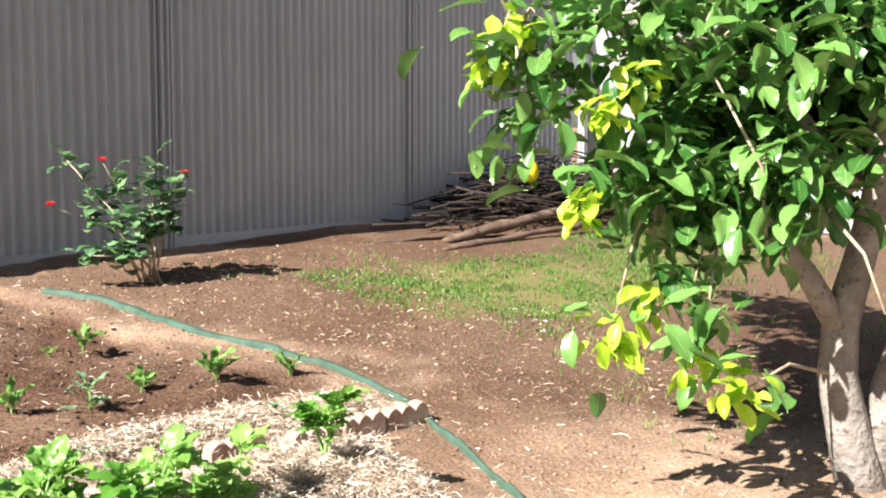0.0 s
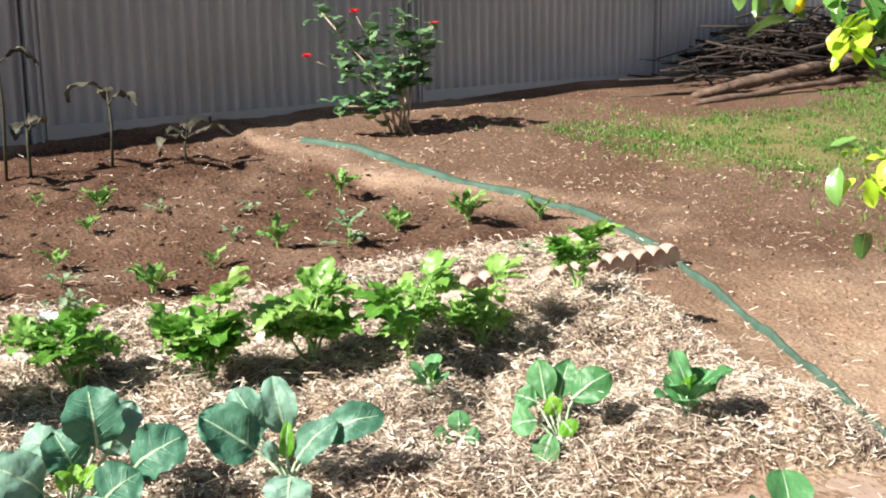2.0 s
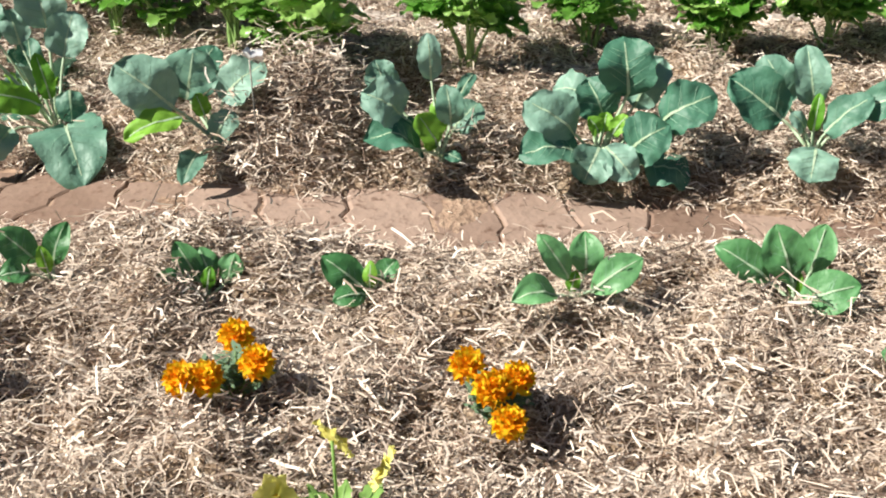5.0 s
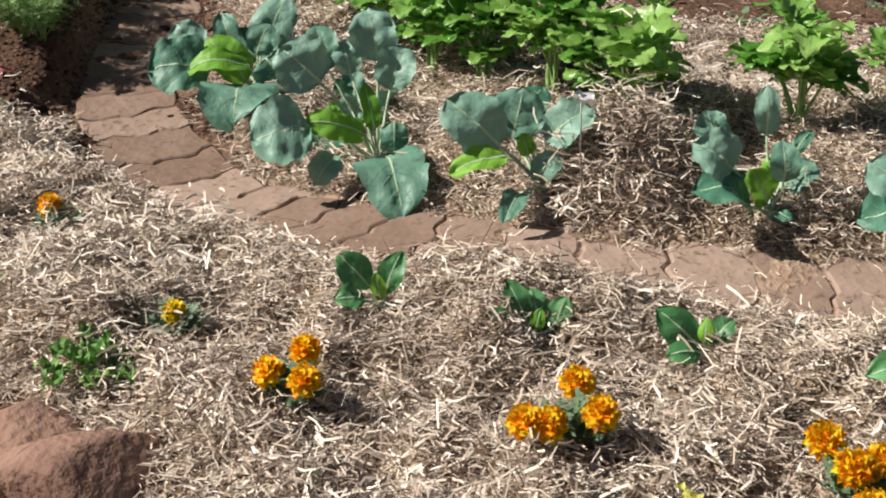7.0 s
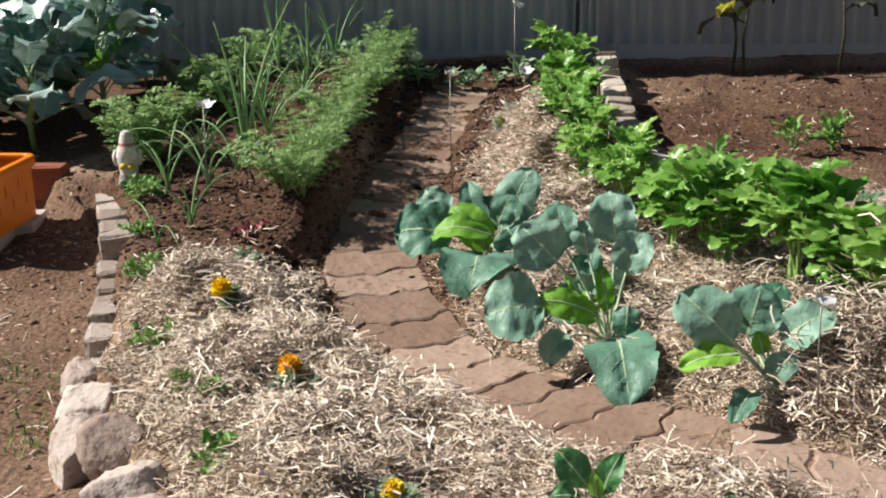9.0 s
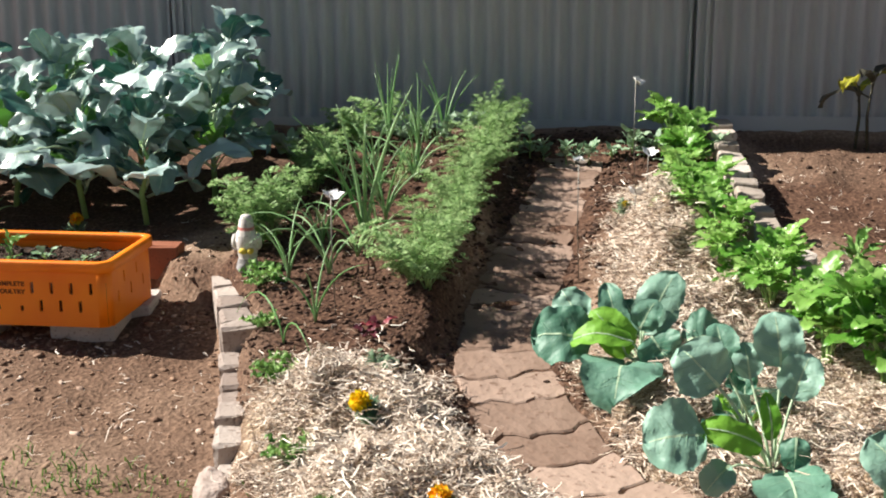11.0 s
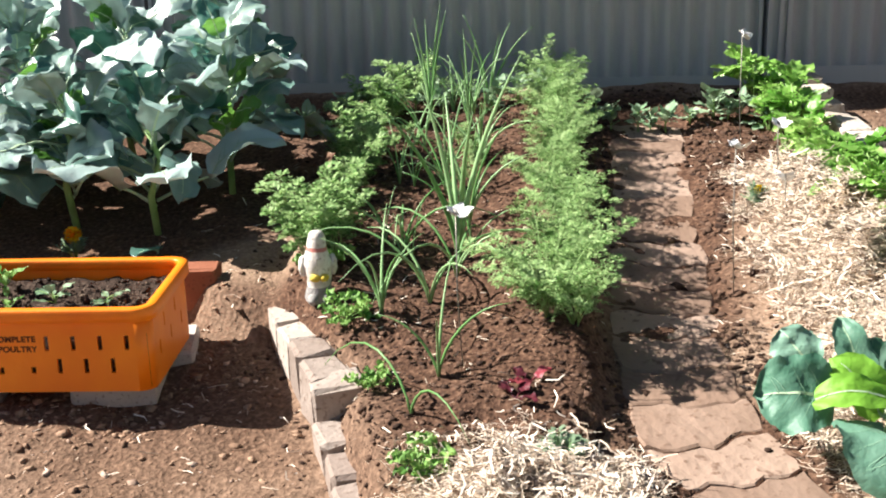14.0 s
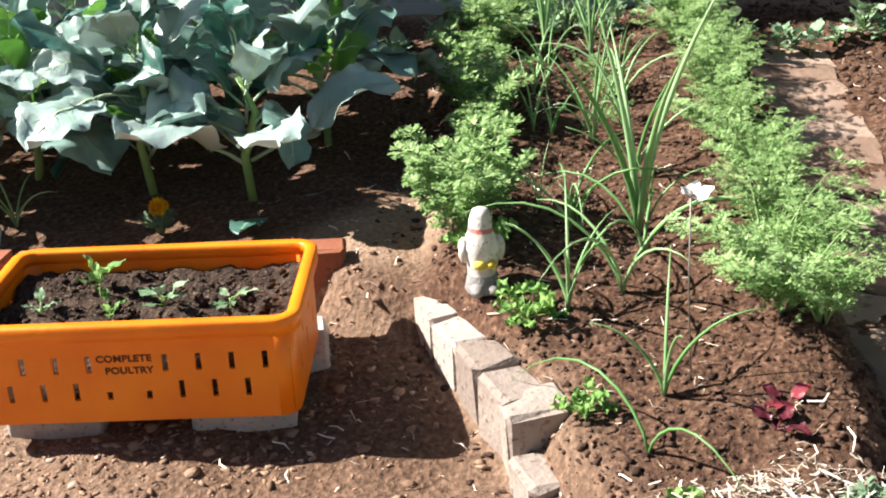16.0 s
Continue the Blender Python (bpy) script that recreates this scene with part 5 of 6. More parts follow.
# ---- small herbs and seedlings ----
TUFT_LEAVES = leaf_set("leaf", 6, [M_HERB, M_CELSTALK], stem=(0.015, 0.04), L=(0.035, 0.06), W=(0.018, 0.032), rise=(25, 75), droop=(20, 70), cup=(0.1, 0.3), wave=(0.002, 0.005), lobes=(0.1, 0.35), nlobes=4, tip=0.75, rib=0.001, n=7, m=4, side_veins=False, stem_r=0.0015)
GREY_LEAVES = leaf_set("leaf", 4, [M_GREYHERB, M_CELSTALK], stem=(0.01, 0.03), L=(0.03, 0.05), W=(0.018, 0.03), rise=(15, 70), droop=(10, 60), cup=(0.1, 0.3), wave=(0.002, 0.004), lobes=(0.0, 0.2), nlobes=4, tip=0.75, rib=0.001, n=7, m=4, side_veins=False, stem_r=0.0015)

CURLY_LEAVES = leaf_set("leaf", 5, [M_HERB, M_CELSTALK], stem=(0.02, 0.05), L=(0.025, 0.045), W=(0.025, 0.042), rise=(10, 80), droop=(0, 60), cup=(0.1, 0.5), wave=(0.005, 0.009), lobes=(0.3, 0.55), nlobes=4, tip=0.7, rib=0.001, n=9, m=6, side_veins=False, stem_r=0.0013)
PEA_LEAVES = leaf_set("leaf", 5, [M_PEA, M_CELSTALK], stem=(0.01, 0.03), L=(0.03, 0.05), W=(0.026, 0.04), rise=(10, 60), droop=(0, 50), cup=(0.05, 0.2), wave=(0.002, 0.004), tip=0.75, rib=0.001, n=6, m=4, side_veins=False, stem_r=0.0013)


def tuft(name, label, x, y, s, count, leaves, group, tall=0.05):
    root = thing(name, label, "vegetable plant", at(x, y, 0, uni(0, 360), s), None, group)
    st = Soup()
    st.tube([(0, 0, -0.01), (0.003, 0.002, tall * 0.6), (0, 0, tall)], [0.003, 0.0026, 0.0018], 5)
    child("stem", st.mesh("stem", [M_CELSTALK]), root)
    for k in range(count):
        child("leaf", leaves[int(RNG.integers(len(leaves)))], root, pose(0, 0, tall * uni(0.1, 1.0), uni(-10, 10), uni(-15, 10), 137.5 * k + uni(-20, 20)) @ Matrix.Scale(uni(0.7, 1.15), 4))
    return root


for x, y, s, n, tall in ((-4.73, 1.51, 0.8, 11, 0.05), (-4.16, 1.20, 1.1, 18, 0.09), (-4.74, 1.79, 0.6, 8, 0.04), (-4.50, 1.94, 0.9, 14, 0.09), (-4.23, 1.77, 0.7, 10, 0.04), (-3.87, 1.49, 0.8, 9, 0.05), (-3.68, 1.14, 0.95, 14, 0.04), (-3.43, 1.62, 1.0, 16, 0.05), (-3.56, 1.90, 0.7, 8, 0.04), (-3.60, 2.18, 0.95, 14, 0.05), (-3.55, 2.66, 0.9, 14, 0.03), (-3.42, 2.89, 1.05, 20, 0.11), (-3.35, 3.19, 0.8, 12, 0.08), (-4.22, 2.88, 0.9, 14, 0.09), (-4.28, 2.76, 0.5, 7, 0.03), (-4.36, 0.66, 1.0, 16, 0.10), (-4.28, 1.24, 0.8, 12, 0.05), (-3.73, 0.75, 1.0, 16, 0.09), (-4.12, 0.25, 1.0, 16, 0.09), (-4.25, 0.51, 0.95, 14, 0.09), (-4.37, 0.67, 0.8, 10, 0.06), (-4.05, 0.35, 0.7, 9, 0.05)):
    tuft("tomato_seedling", "young green seedling in dark dug soil", x, y, s * 1.4, n, TUFT_LEAVES, "seedlings in dug soil", tall * 0.42)
for x, y, s, n, tall in ((-3.60, 1.40, 0.7, 9, 0.05), (-3.27, 1.26, 0.9, 10, 0.05), (-3.84, 2.14, 0.7, 9, 0.05), (-3.45, 2.37, 1.0, 18, 0.10), (-4.18, 2.41, 0.7, 9, 0.03), (-4.35, 2.12, 0.7, 8, 0.04), (-3.62, 0.97, 0.8, 9, 0.04), (-3.72, 1.17, 0.7, 8, 0.04), (-3.38, 1.34, 0.8, 8, 0.05), (-3.83, 0.15, 0.9, 8, 0.05), (-3.77, 0.48, 0.9, 8, 0.05), (-3.50, 0.55, 1.0, 10, 0.05), (-2.98, 2.77, 0.9, 6, 0.03), (-2.93, 2.90, 0.7, 5, 0.03), (-3.19, 1.81, 0.8, 6, 0.03), (-2.98, 2.05, 0.7, 6, 0.03)):
    tuft("brassica_sprout", "small grey-green seedling in soil and straw", x, y, s * 1.35, n, GREY_LEAVES, "grey-green seedlings", tall * 0.6)
for x, y, s in ((-3.53, -1.45, 0.8), (-3.81, -1.53, 1.0), (-3.20, -1.33, 1.0), (-2.85, -1.21, 0.9), (-2.52, -1.04, 0.6), (-2.21, -0.89, 1.0), (-1.90, -0.68, 1.1), (-2.47, -0.97, 0.5), (-4.05, -1.62, 1.0)):
    tuft("parsley", "low bright green curly herb clump", x, y, s * 1.05, 24, CURLY_LEAVES, "herb clumps", 0.02)
root = thing("lavender_seedling", "small grey-green feathery herb beside the straw", "herb", at(-3.20, -1.07), None)
child("foliage", fern_tuft(55, 0.09, 0.045, 34, M_GREYHERB, 0.02), root)
for k in range(30):
    tuft("pea_seedling", "leafy green pea plant along the fence", -5.42 + uni(-0.06, 0.06), -2.0 + 0.066 * k + uni(-0.03, 0.03), uni(0.8, 1.35), 16, PEA_LEAVES, "peas along the fence", uni(0.05, 0.09))
for x, y in ((-3.43, -1.15), (-3.49, -1.12)):
    root = thing("beetroot", "small dark red beetroot leaves in soil", "vegetable plant", at(x, y, 0, uni(0, 360), 1.1), None, "beetroot")
    for k in range(3):
        so = Soup()
        blade(so, 0.015, 0.042, 0.024, uni(10, 50), 40, 0.2, 0.004, 0, 3, 0.75, 8, 4, 700 + k, 0, 0, 0.0, False, az=90 * k + uni(-20, 20), stem_r=0.002)
        child("leaf", so.mesh("leaf", [M_BEET]), root)


# ---- withered young plants at the fence ----
def withered(x, y, tall, leaves, mat, rz=0.0, size=1.0):
    root = thing("withered_seedling", "frost-damaged young plant with drooping brown leaves", "plant", at(x, y, 0, rz), None, "withered young plants")
    st = Soup()
    st.tube([(0, 0, -0.03), (0.012, 0.005, tall * 0.5), (0, 0, tall)], [0.008, 0.0065, 0.004], 7)
    child("stem", st.mesh("stem", [M_SEEDSTEM]), root)
    for k in range(leaves):
        so = Soup()
        blade(so, 0.05 * size, size * uni(0.14, 0.22), size * uni(0.06, 0.085), uni(30, 75), uni(90, 165), uni(-0.3, 0.3), 0.014, 0.25, 5, 0.8, 9, 6, 800 + k + int(abs(y) * 40), 0, 1, 0.002, False, (0, 0, tall * (0.75 + 0.25 * k / leaves)), az=360 * k / leaves + uni(-30, 30), stem_r=0.005)
        child("leaf", so.mesh("leaf", [mat, M_SEEDSTEM]), root)


withered(-5.11, 1.42, 0.55, 4, M_YELLEAF)
withered(-5.25, 1.86, 0.64, 3, M_DRYLEAF, 60, 1.15)
withered(-5.20, 1.95, 0.24, 2, M_DRYLEAF, 150)
withered(-5.24, 2.34, 0.36, 3, M_DRYLEAF, 20)
withered(-5.18, 2.69, 0.12, 5, M_DRYLEAF, 200)
withered(-5.66, 0.53, 0.27, 3, M_YELLEAF, 100, 0.95)
withered(-5.64, 0.58, 0.29, 3, M_DRYLEAF, 240, 0.95)
withered(-5.60, 0.97, 0.34, 3, M_DRYLEAF, 60, 0.95)


# ---- rose shrub ----
def shrub(x, y):
    root = thing("flowering_shrub", "leggy green shrub with round leaves and red flowers", "shrub", at(x, y, 0), None)
    tips = [(-0.30, -0.28, 0.62), (-0.16, -0.10, 0.50), (0.0, 0.02, 0.58), (-0.08, 0.14, 0.44), (0.02, 0.16, 0.52), (-0.05, -0.34, 0.16), (0.05, -0.12, 0.34), (-0.22, -0.20, 0.34)]
    leaves = Soup()
    for k, tip in enumerate(tips):
        so = Soup()
        t3 = Vector(tip)
        so.tube([(0.01 * k - 0.03, 0.012 * k - 0.04, -0.02), t3 * 0.45 + Vector((0, 0, 0.08)), t3], [0.008, 0.006, 0.0035], 6)
        child("stem", so.mesh("stem", [M_TWIG]), root)
        for e in range(30):
            u = uni(0.35, 1.08)
            p = t3 * u + Vector((uni(-0.05, 0.05), uni(-0.05, 0.05), uni(-0.06, 0.05) + 0.10 * (1 - u)))
            blade(leaves, 0.02, uni(0.06, 0.09), uni(0.065, 0.095), uni(-10, 60), uni(10, 70), 0.15, 0.004, 0.12, 5, 0.6, 6, 4, 900 + k * 30 + e, 0, 1, 0.001, False, p, az=uni(0, 360), stem_r=0.0015)
    child("foliage", leaves.mesh("foliage", [M_SHRUB, M_CELSTALK]), root)
    for k, p in enumerate(((-0.30, -0.38, 0.40), (-0.18, -0.16, 0.62), (0.02, 0.20, 0.55))):
        fl = Soup()
        for e in range(9):
            blade(fl, 0, 0.030, 0.032, 20 + 25 * (e % 2), 20, 0.2, 0.004, 0, 3, 0.5, 5, 4, 950 + e + k, 0, 0, 0, False, az=40 * e)
        st = Soup()
        st.tube([Vector(p) * 0.7 + Vector((0, 0, 0.05)), p], 0.002, 4)
        stem = child("flower_stem", st.mesh("flower_stem", [M_TWIG]), root)
        child("flower", fl.mesh("flower", [M_RED]), stem, Matrix.Translation(p))


shrub(-5.05, 3.87)


# ---- lemon tree ----
def lemon_tree():
    ox, oy = -1.34, 3.62
    root = thing("lemon_tree", "lemon tree with forked grey trunk and glossy green leaves", "tree", at(ox, oy, 0), None)
    zb = gz(ox, oy)

    def loc(p):
        return Vector((p[0] - ox, p[1] - oy, p[2] - zb))

    trunk = Soup()
    limbs = (
        (((-1.29, 3.64, 0.02), (-1.35, 3.61, 0.24), (-1.39, 3.59, 0.44), (-1.39, 3.60, 0.60), (-1.35, 3.62, 0.78), (-1.31, 3.65, 1.0), (-1.30, 3.66, 1.4), (-1.20, 3.7, 1.9)), (0.095, 0.068, 0.060, 0.055, 0.048, 0.043, 0.038, 0.03)),
        (((-1.39, 3.59, 0.58), (-1.45, 3.50, 0.74), (-1.52, 3.42, 0.88), (-1.62, 3.28, 0.98), (-1.74, 3.1, 1.05)), (0.04, 0.034, 0.026, 0.018, 0.010)),
        (((-1.28, 3.66, 0.02), (-1.27, 3.70, 0.40), (-1.18, 3.74, 0.75), (-1.0, 3.8, 1.2), (-0.85, 3.85, 1.7)), (0.07, 0.055, 0.048, 0.04, 0.03)),
        (((-1.37, 3.6, 1.0), (-1.50, 3.5, 1.22), (-1.68, 3.3, 1.42), (-1.9, 3.05, 1.5), (-2.1, 2.9, 1.45)), (0.032, 0.028, 0.02, 0.014, 0.008)),
        (((-1.32, 3.65, 1.3), (-1.6, 3.8, 1.7), (-1.9, 3.9, 2.0)), (0.03, 0.022, 0.01)),
        (((-1.1, 3.78, 1.0), (-0.8, 3.5, 1.4), (-0.55, 3.3, 1.6)), (0.03, 0.022, 0.01)),
    )
    for pts, rad in limbs:
        trunk.tube([loc(p) for p in pts], list(rad), 10)
    child("trunk", trunk.mesh("trunk", [M_BARK]), root)
    hang = [(-1.45, 3.01, 0.47), (-1.56, 3.03, 0.53), (-1.63, 3.08, 0.69), (-1.76, 2.88, 0.62), (-1.73, 3.04, 0.72), (-1.84, 2.88, 0.99), (-1.77, 3.04, 1.04), (-1.69, 3.08, 0.96), (-1.59, 3.13, 0.91), (-1.43, 3.11, 1.09), (-1.37, 3.24, 1.06), (-1.29, 3.27, 1.04), (-1.39, 3.11, 0.92), (-1.70, 3.20, 1.10), (-1.77, 2.82, 1.24), (-1.73, 2.95, 1.33), (-1.71, 3.07, 1.40), (-1.95, 2.93, 1.34), (-2.10, 2.95, 1.34), (-2.09, 2.82, 1.46), (-2.18, 2.89, 1.37), (-2.12, 2.94, 1.15), (-2.00, 2.89, 1.48), (-1.82, 2.89, 1.47), (-1.57, 3.03, 1.47), (-1.55, 3.27, 1.40), (-1.32, 3.04, 1.41), (-1.30, 3.37, 1.45)]
    fresh = {0, 1, 3, 4, 5, 14, 15, 19, 20}
    rng = np.random.default_rng(21)
    tips = [(Vector(p), k in fresh, 26) for k, p in enumerate(hang)]
    tips += [(Vector(p), False, 22) for p in ((-1.79, 3.05, 1.05), (-1.70, 3.10, 0.98), (-1.61, 3.14, 0.93), (-1.53, 3.18, 0.95), (-1.71, 3.10, 1.15), (-1.62, 3.14, 1.08), (-1.51, 3.20, 1.08), (-1.43, 3.24, 1.10), (-1.78, 3.06, 1.25), (-1.87, 3.45, 1.28), (-1.78, 3.50, 1.2), (-1.72, 3.53, 1.30), (-1.65, 3.56, 1.2), (-1.90, 3.43, 1.38), (-1.56, 3.60, 1.27), (-1.75, 3.49, 1.05))]
    # Unseen upper crown, spread wide to shade the ground behind the tree.
    for k in range(150):
        v = Vector(rng.normal(0, 1, 3)).normalized() * rng.uniform(0.3, 1.0)
        p = Vector((-1.95 + 1.5 * v.x, 3.65 + 0.95 * v.y, 2.12 + 0.50 * v.z))
        if p.z > 1.45 + (0.40 if p.x < -1.5 or p.y < 3.5 else 0.0) + (0.12 if p.x < -2.1 else 0.0):
            tips.append((p, rng.uniform() < 0.05, 34))
    for k in range(150):
        v = Vector(rng.normal(0, 1, 3)).normalized() * rng.uniform(0.2, 1.0)
        p = Vector((-1.20 + 0.90 * v.x, 3.95 + 0.70 * v.y, 1.45 + 0.36 * v.z))
        tips.append((p, rng.uniform() < 0.04, 30))
    for k in range(85):
        a, far = radians(rng.uniform(20, 30)), rng.uniform(3.8, 4.7)
        tips.append((Vector((-far * math.sin(a), far * math.cos(a), rng.uniform(0.98, 1.65))), rng.uniform() < 0.03, 30))
    forms = []
    for k in range(8):
        one = Soup()
        blade(one, 0.12, 1.0, rng.uniform(0.46, 0.58), 0, rng.uniform(10, 60), 0.08, 0.03, 0, 3, 0.9, 8, 4, 2000 + k, 0, 1, 0.008, False, fold=rng.uniform(0.1, 0.45), stem_r=0.014, power=0.68)
        forms.append((np.array(one.v), one.f, one.i))
    green, lime, twigs = Soup(), Soup(), Soup()
    joints = [Vector(p) for pts, _ in limbs for p in pts[2:]]
    for k, (tip, new_growth, count) in enumerate(tips):
        j = min(joints, key=lambda q: (q - tip).length + (0.25 if q.z < tip.z - 0.6 else 0))
        mid = (j + tip) * 0.5 + Vector((0, 0, 0.06))
        twigs.tube([loc(j), loc(mid), loc(tip)], [0.007, 0.005, 0.002], 5)
        for e in range(count):
            u = rng.uniform(0.0, 1.0)
            p = loc(tip + (mid - tip) * 0.45 * u) + Vector(rng.normal(0, 0.065, 3))
            young = new_growth and e > count * 0.3
            if young:
                p = loc(tip) + Vector(rng.normal(0, 0.026, 3))
            L = rng.uniform(0.06, 0.095) if young else rng.uniform(0.085, 0.13)
            va, fa, ia = forms[int(rng.integers(8))]
            turn = pose(0, 0, 0, 0, 0, rng.uniform(0, 360)) @ pose(0, 0, 0, rng.uniform(-30, 30), rng.uniform(-35, 60), 0)
            rot = np.array(turn.to_3x3()) * L
            so = lime if young else green
            at0 = len(so.v)
            so.v += (va @ rot.T + np.array(p)).tolist()
            so.f += [tuple(c + at0 for c in f) for f in fa]
            so.i += ia
    child("branching", twigs.mesh("branching", [M_TWIG]), root)
    crown = child("crown", green.mesh("crown", [M_LEMON, M_CELSTALK]), root, None, "glossy dark green lemon leaves")
    child("new_growth", lime.mesh("new_growth", [M_LEMONNEW, M_LEMONNEW]), root, None, "bright yellow-green new lemon leaves")
    for p in ((-2.09, 2.96, 1.055), (-1.42, 3.2, 1.62)):
        so = Soup()
        so.lump((0, 0, 0), (0.027, 0.027, 0.033), 0, 3, 0.03, 8, 12)
        child("lemon", so.mesh("lemon", [M_FRUIT]), root, Matrix.Translation(loc(p)), "ripe yellow lemon")
    for pts in (((-1.45, 3.2, 0.80), (-1.43, 3.1, 1.08), (-1.55, 3.05, 1.32)), ((-1.32, 3.3, 0.95), (-1.2, 3.25, 0.85), (-1.12, 3.2, 0.70))):
        so = Soup()
        so.tube([loc(p) for p in pts], [0.006, 0.005, 0.003], 6)
        child("bare_twig", so.mesh("bare_twig", [M_TWIG]), root, None, "dry pale bare twig")


lemon_tree()


# ---- prunings by the fence ----
def pile():
    rng = np.random.default_rng(31)
    cx, cy = -5.42, 8.0
    root = thing("prunings_pile", "heap of dark dry prunings and sticks by the fence", "wood pile", at(cx, cy, 0), None)
    for k in range(340):
        so = Soup()
        L, az = rng.uniform(0.35, 1.15), radians(rng.normal(70, 40))
        x, y = rng.normal(0, 0.17), rng.normal(0, 0.50)
        z = 0.04 + rng.uniform(0, 0.46) * math.exp(-(x / 0.35) ** 2 - (y / 0.9) ** 2)
        d = Vector((math.cos(az), math.sin(az), rng.uniform(-0.12, 0.12))) * L / 2
        c = Vector((x, y, z))
        r = rng.uniform(0.003, 0.012)
        so.tube([c - d, c + Vector(rng.normal(0, 0.06, 3)), c + d], [r, r * 0.9, r * 0.5], 5)
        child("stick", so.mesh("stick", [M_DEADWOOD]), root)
    return root


pile()


def log(p, q, r, name="log", label="split brown log lying beside the prunings"):
    so = Soup()
    a, b = Vector(p), Vector(q)
    pts = [a + (b - a) * u + Vector((uni(-0.012, 0.012), uni(-0.012, 0.012), uni(-0.01, 0.01))) for u in np.linspace(0, 1, 14)]
    so.tube([x - a for x in pts], [r * uni(0.62, 1.12) * (0.55 if k in (0, len(pts) - 1) else 1.0) for k, _ in enumerate(pts)], 9)
    so.v = [(p[0] + 0.10 * r * math.sin(90 * p[1] + 40 * p[2]), p[1], 0.62 * p[2] + (b - a).z * 0.38 * p[1] / max((b - a).y, 0.1)) for p in so.v]
    thing(name, label, "log", Matrix.Translation(a), so.mesh(name, [M_LOG]), "logs")


log((-5.08, 6.30, 0.43), (-5.00, 8.25, 0.62), 0.066)
log((-4.90, 6.05, 0.40), (-4.82, 7.7, 0.48), 0.045, "branch", "long grey-brown branch lying on the ground")
log((-5.35, 5.6, 0.42), (-5.1, 7.0, 0.45), 0.025, "branch", "long grey-brown branch lying on the ground")
so = Soup()
so.tube([(0, 0, -0.3), (0.0, 0.0, 1.0), (0.02, 0.0, 1.02)], [0.07, 0.06, 0.055], 10)
thing("timber_post", "round brown timber post near the back fence", "post", Matrix.Translation((-5.24, 8.55, 0.45)), so.mesh("timber_post", [M_TIMBER]))


# ---- green strip ----
def strip():
    so = Soup()
    q, a = along([(-5.17, 3.33), (-4.79, 3.42), (-4.32, 3.38), (-3.70, 3.40), (-3.12, 3.37), (-2.83, 3.27), (-2.55, 3.12), (-2.27, 2.97), (-1.95, 2.77), (-1.65, 2.55), (-1.29, 2.28), (-0.8, 1.95)], 0.05)
    verts, faces = [], []
    for k, ((x, y), h) in enumerate(zip(q, a)):
        z = gz(x, y) + 0.012 + 0.004 * math.sin(k * 0.7)
        w = 1.2 - 0.9 * min(1.0, k / len(q) * 1.5)
        for v, up in ((-0.021, -0.02), (-0.021, 0.004), (-0.014, 0.009), (0.014, 0.009), (0.021, 0.004), (0.021, -0.02)):
            verts.append((x - w * v * math.sin(h), y + w * v * math.cos(h), z + up))
    for k in range(len(q) - 1):
        faces += [(6 * k + j, 6 * k + 6 + j, 6 * k + 7 + j, 6 * k + 1 + j) for j in range(5)]
    so.add(verts, faces)
    thing("flat_hose", "faded green flat garden hose lying on the soil", "hose", Matrix.Identity(4), so.mesh("flat_hose", [M_HOSE]))


strip()


# ---- crate on blocks ----
def holed_wall(so, width, tall, thick, holes, m, mat=0):
    """A plate along local x, upright in z, with rectangular holes right through it."""
    xs = sorted({0.0, width, *[v for h in holes for v in (h[0], h[1])]})
    zs = sorted({0.0, tall, *[v for h in holes for v in (h[2], h[3])]})

    def solid(i, j):
        if not (0 <= i < len(xs) - 1 and 0 <= j < len(zs) - 1):
            return False
        cx, cz = (xs[i] + xs[i + 1]) / 2, (zs[j] + zs[j + 1]) / 2
        return not any(h[0] < cx < h[1] and h[2] < cz < h[3] for h in holes)

    for i in range(len(xs) - 1):
        for j in range(len(zs) - 1):
            if not solid(i, j):
                continue
            a, b, c, d = xs[i], xs[i + 1], zs[j], zs[j + 1]
            quads = [((a, 0, c), (b, 0, c), (b, 0, d), (a, 0, d)), ((b, thick, c), (a, thick, c), (a, thick, d), (b, thick, d))]
            if not solid(i - 1, j):
                quads.append(((a, thick, c), (a, 0, c), (a, 0, d), (a, thick, d)))
            if not solid(i + 1, j):
                quads.append(((b, 0, c), (b, thick, c), (b, thick, d), (b, 0, d)))
            if not solid(i, j - 1):
                quads.append(((a, thick, c), (b, thick, c), (b, 0, c), (a, 0, c)))
            if not solid(i, j + 1):
                quads.append(((a, 0, d), (b, 0, d), (b, thick, d), (a, thick, d)))
            for qd in quads:
                so.add([m @ Vector(p) for p in qd], [(0, 1, 2, 3)], mat)


CRATE_L, CRATE_W, CRATE_H = 0.60, 0.365, 0.195


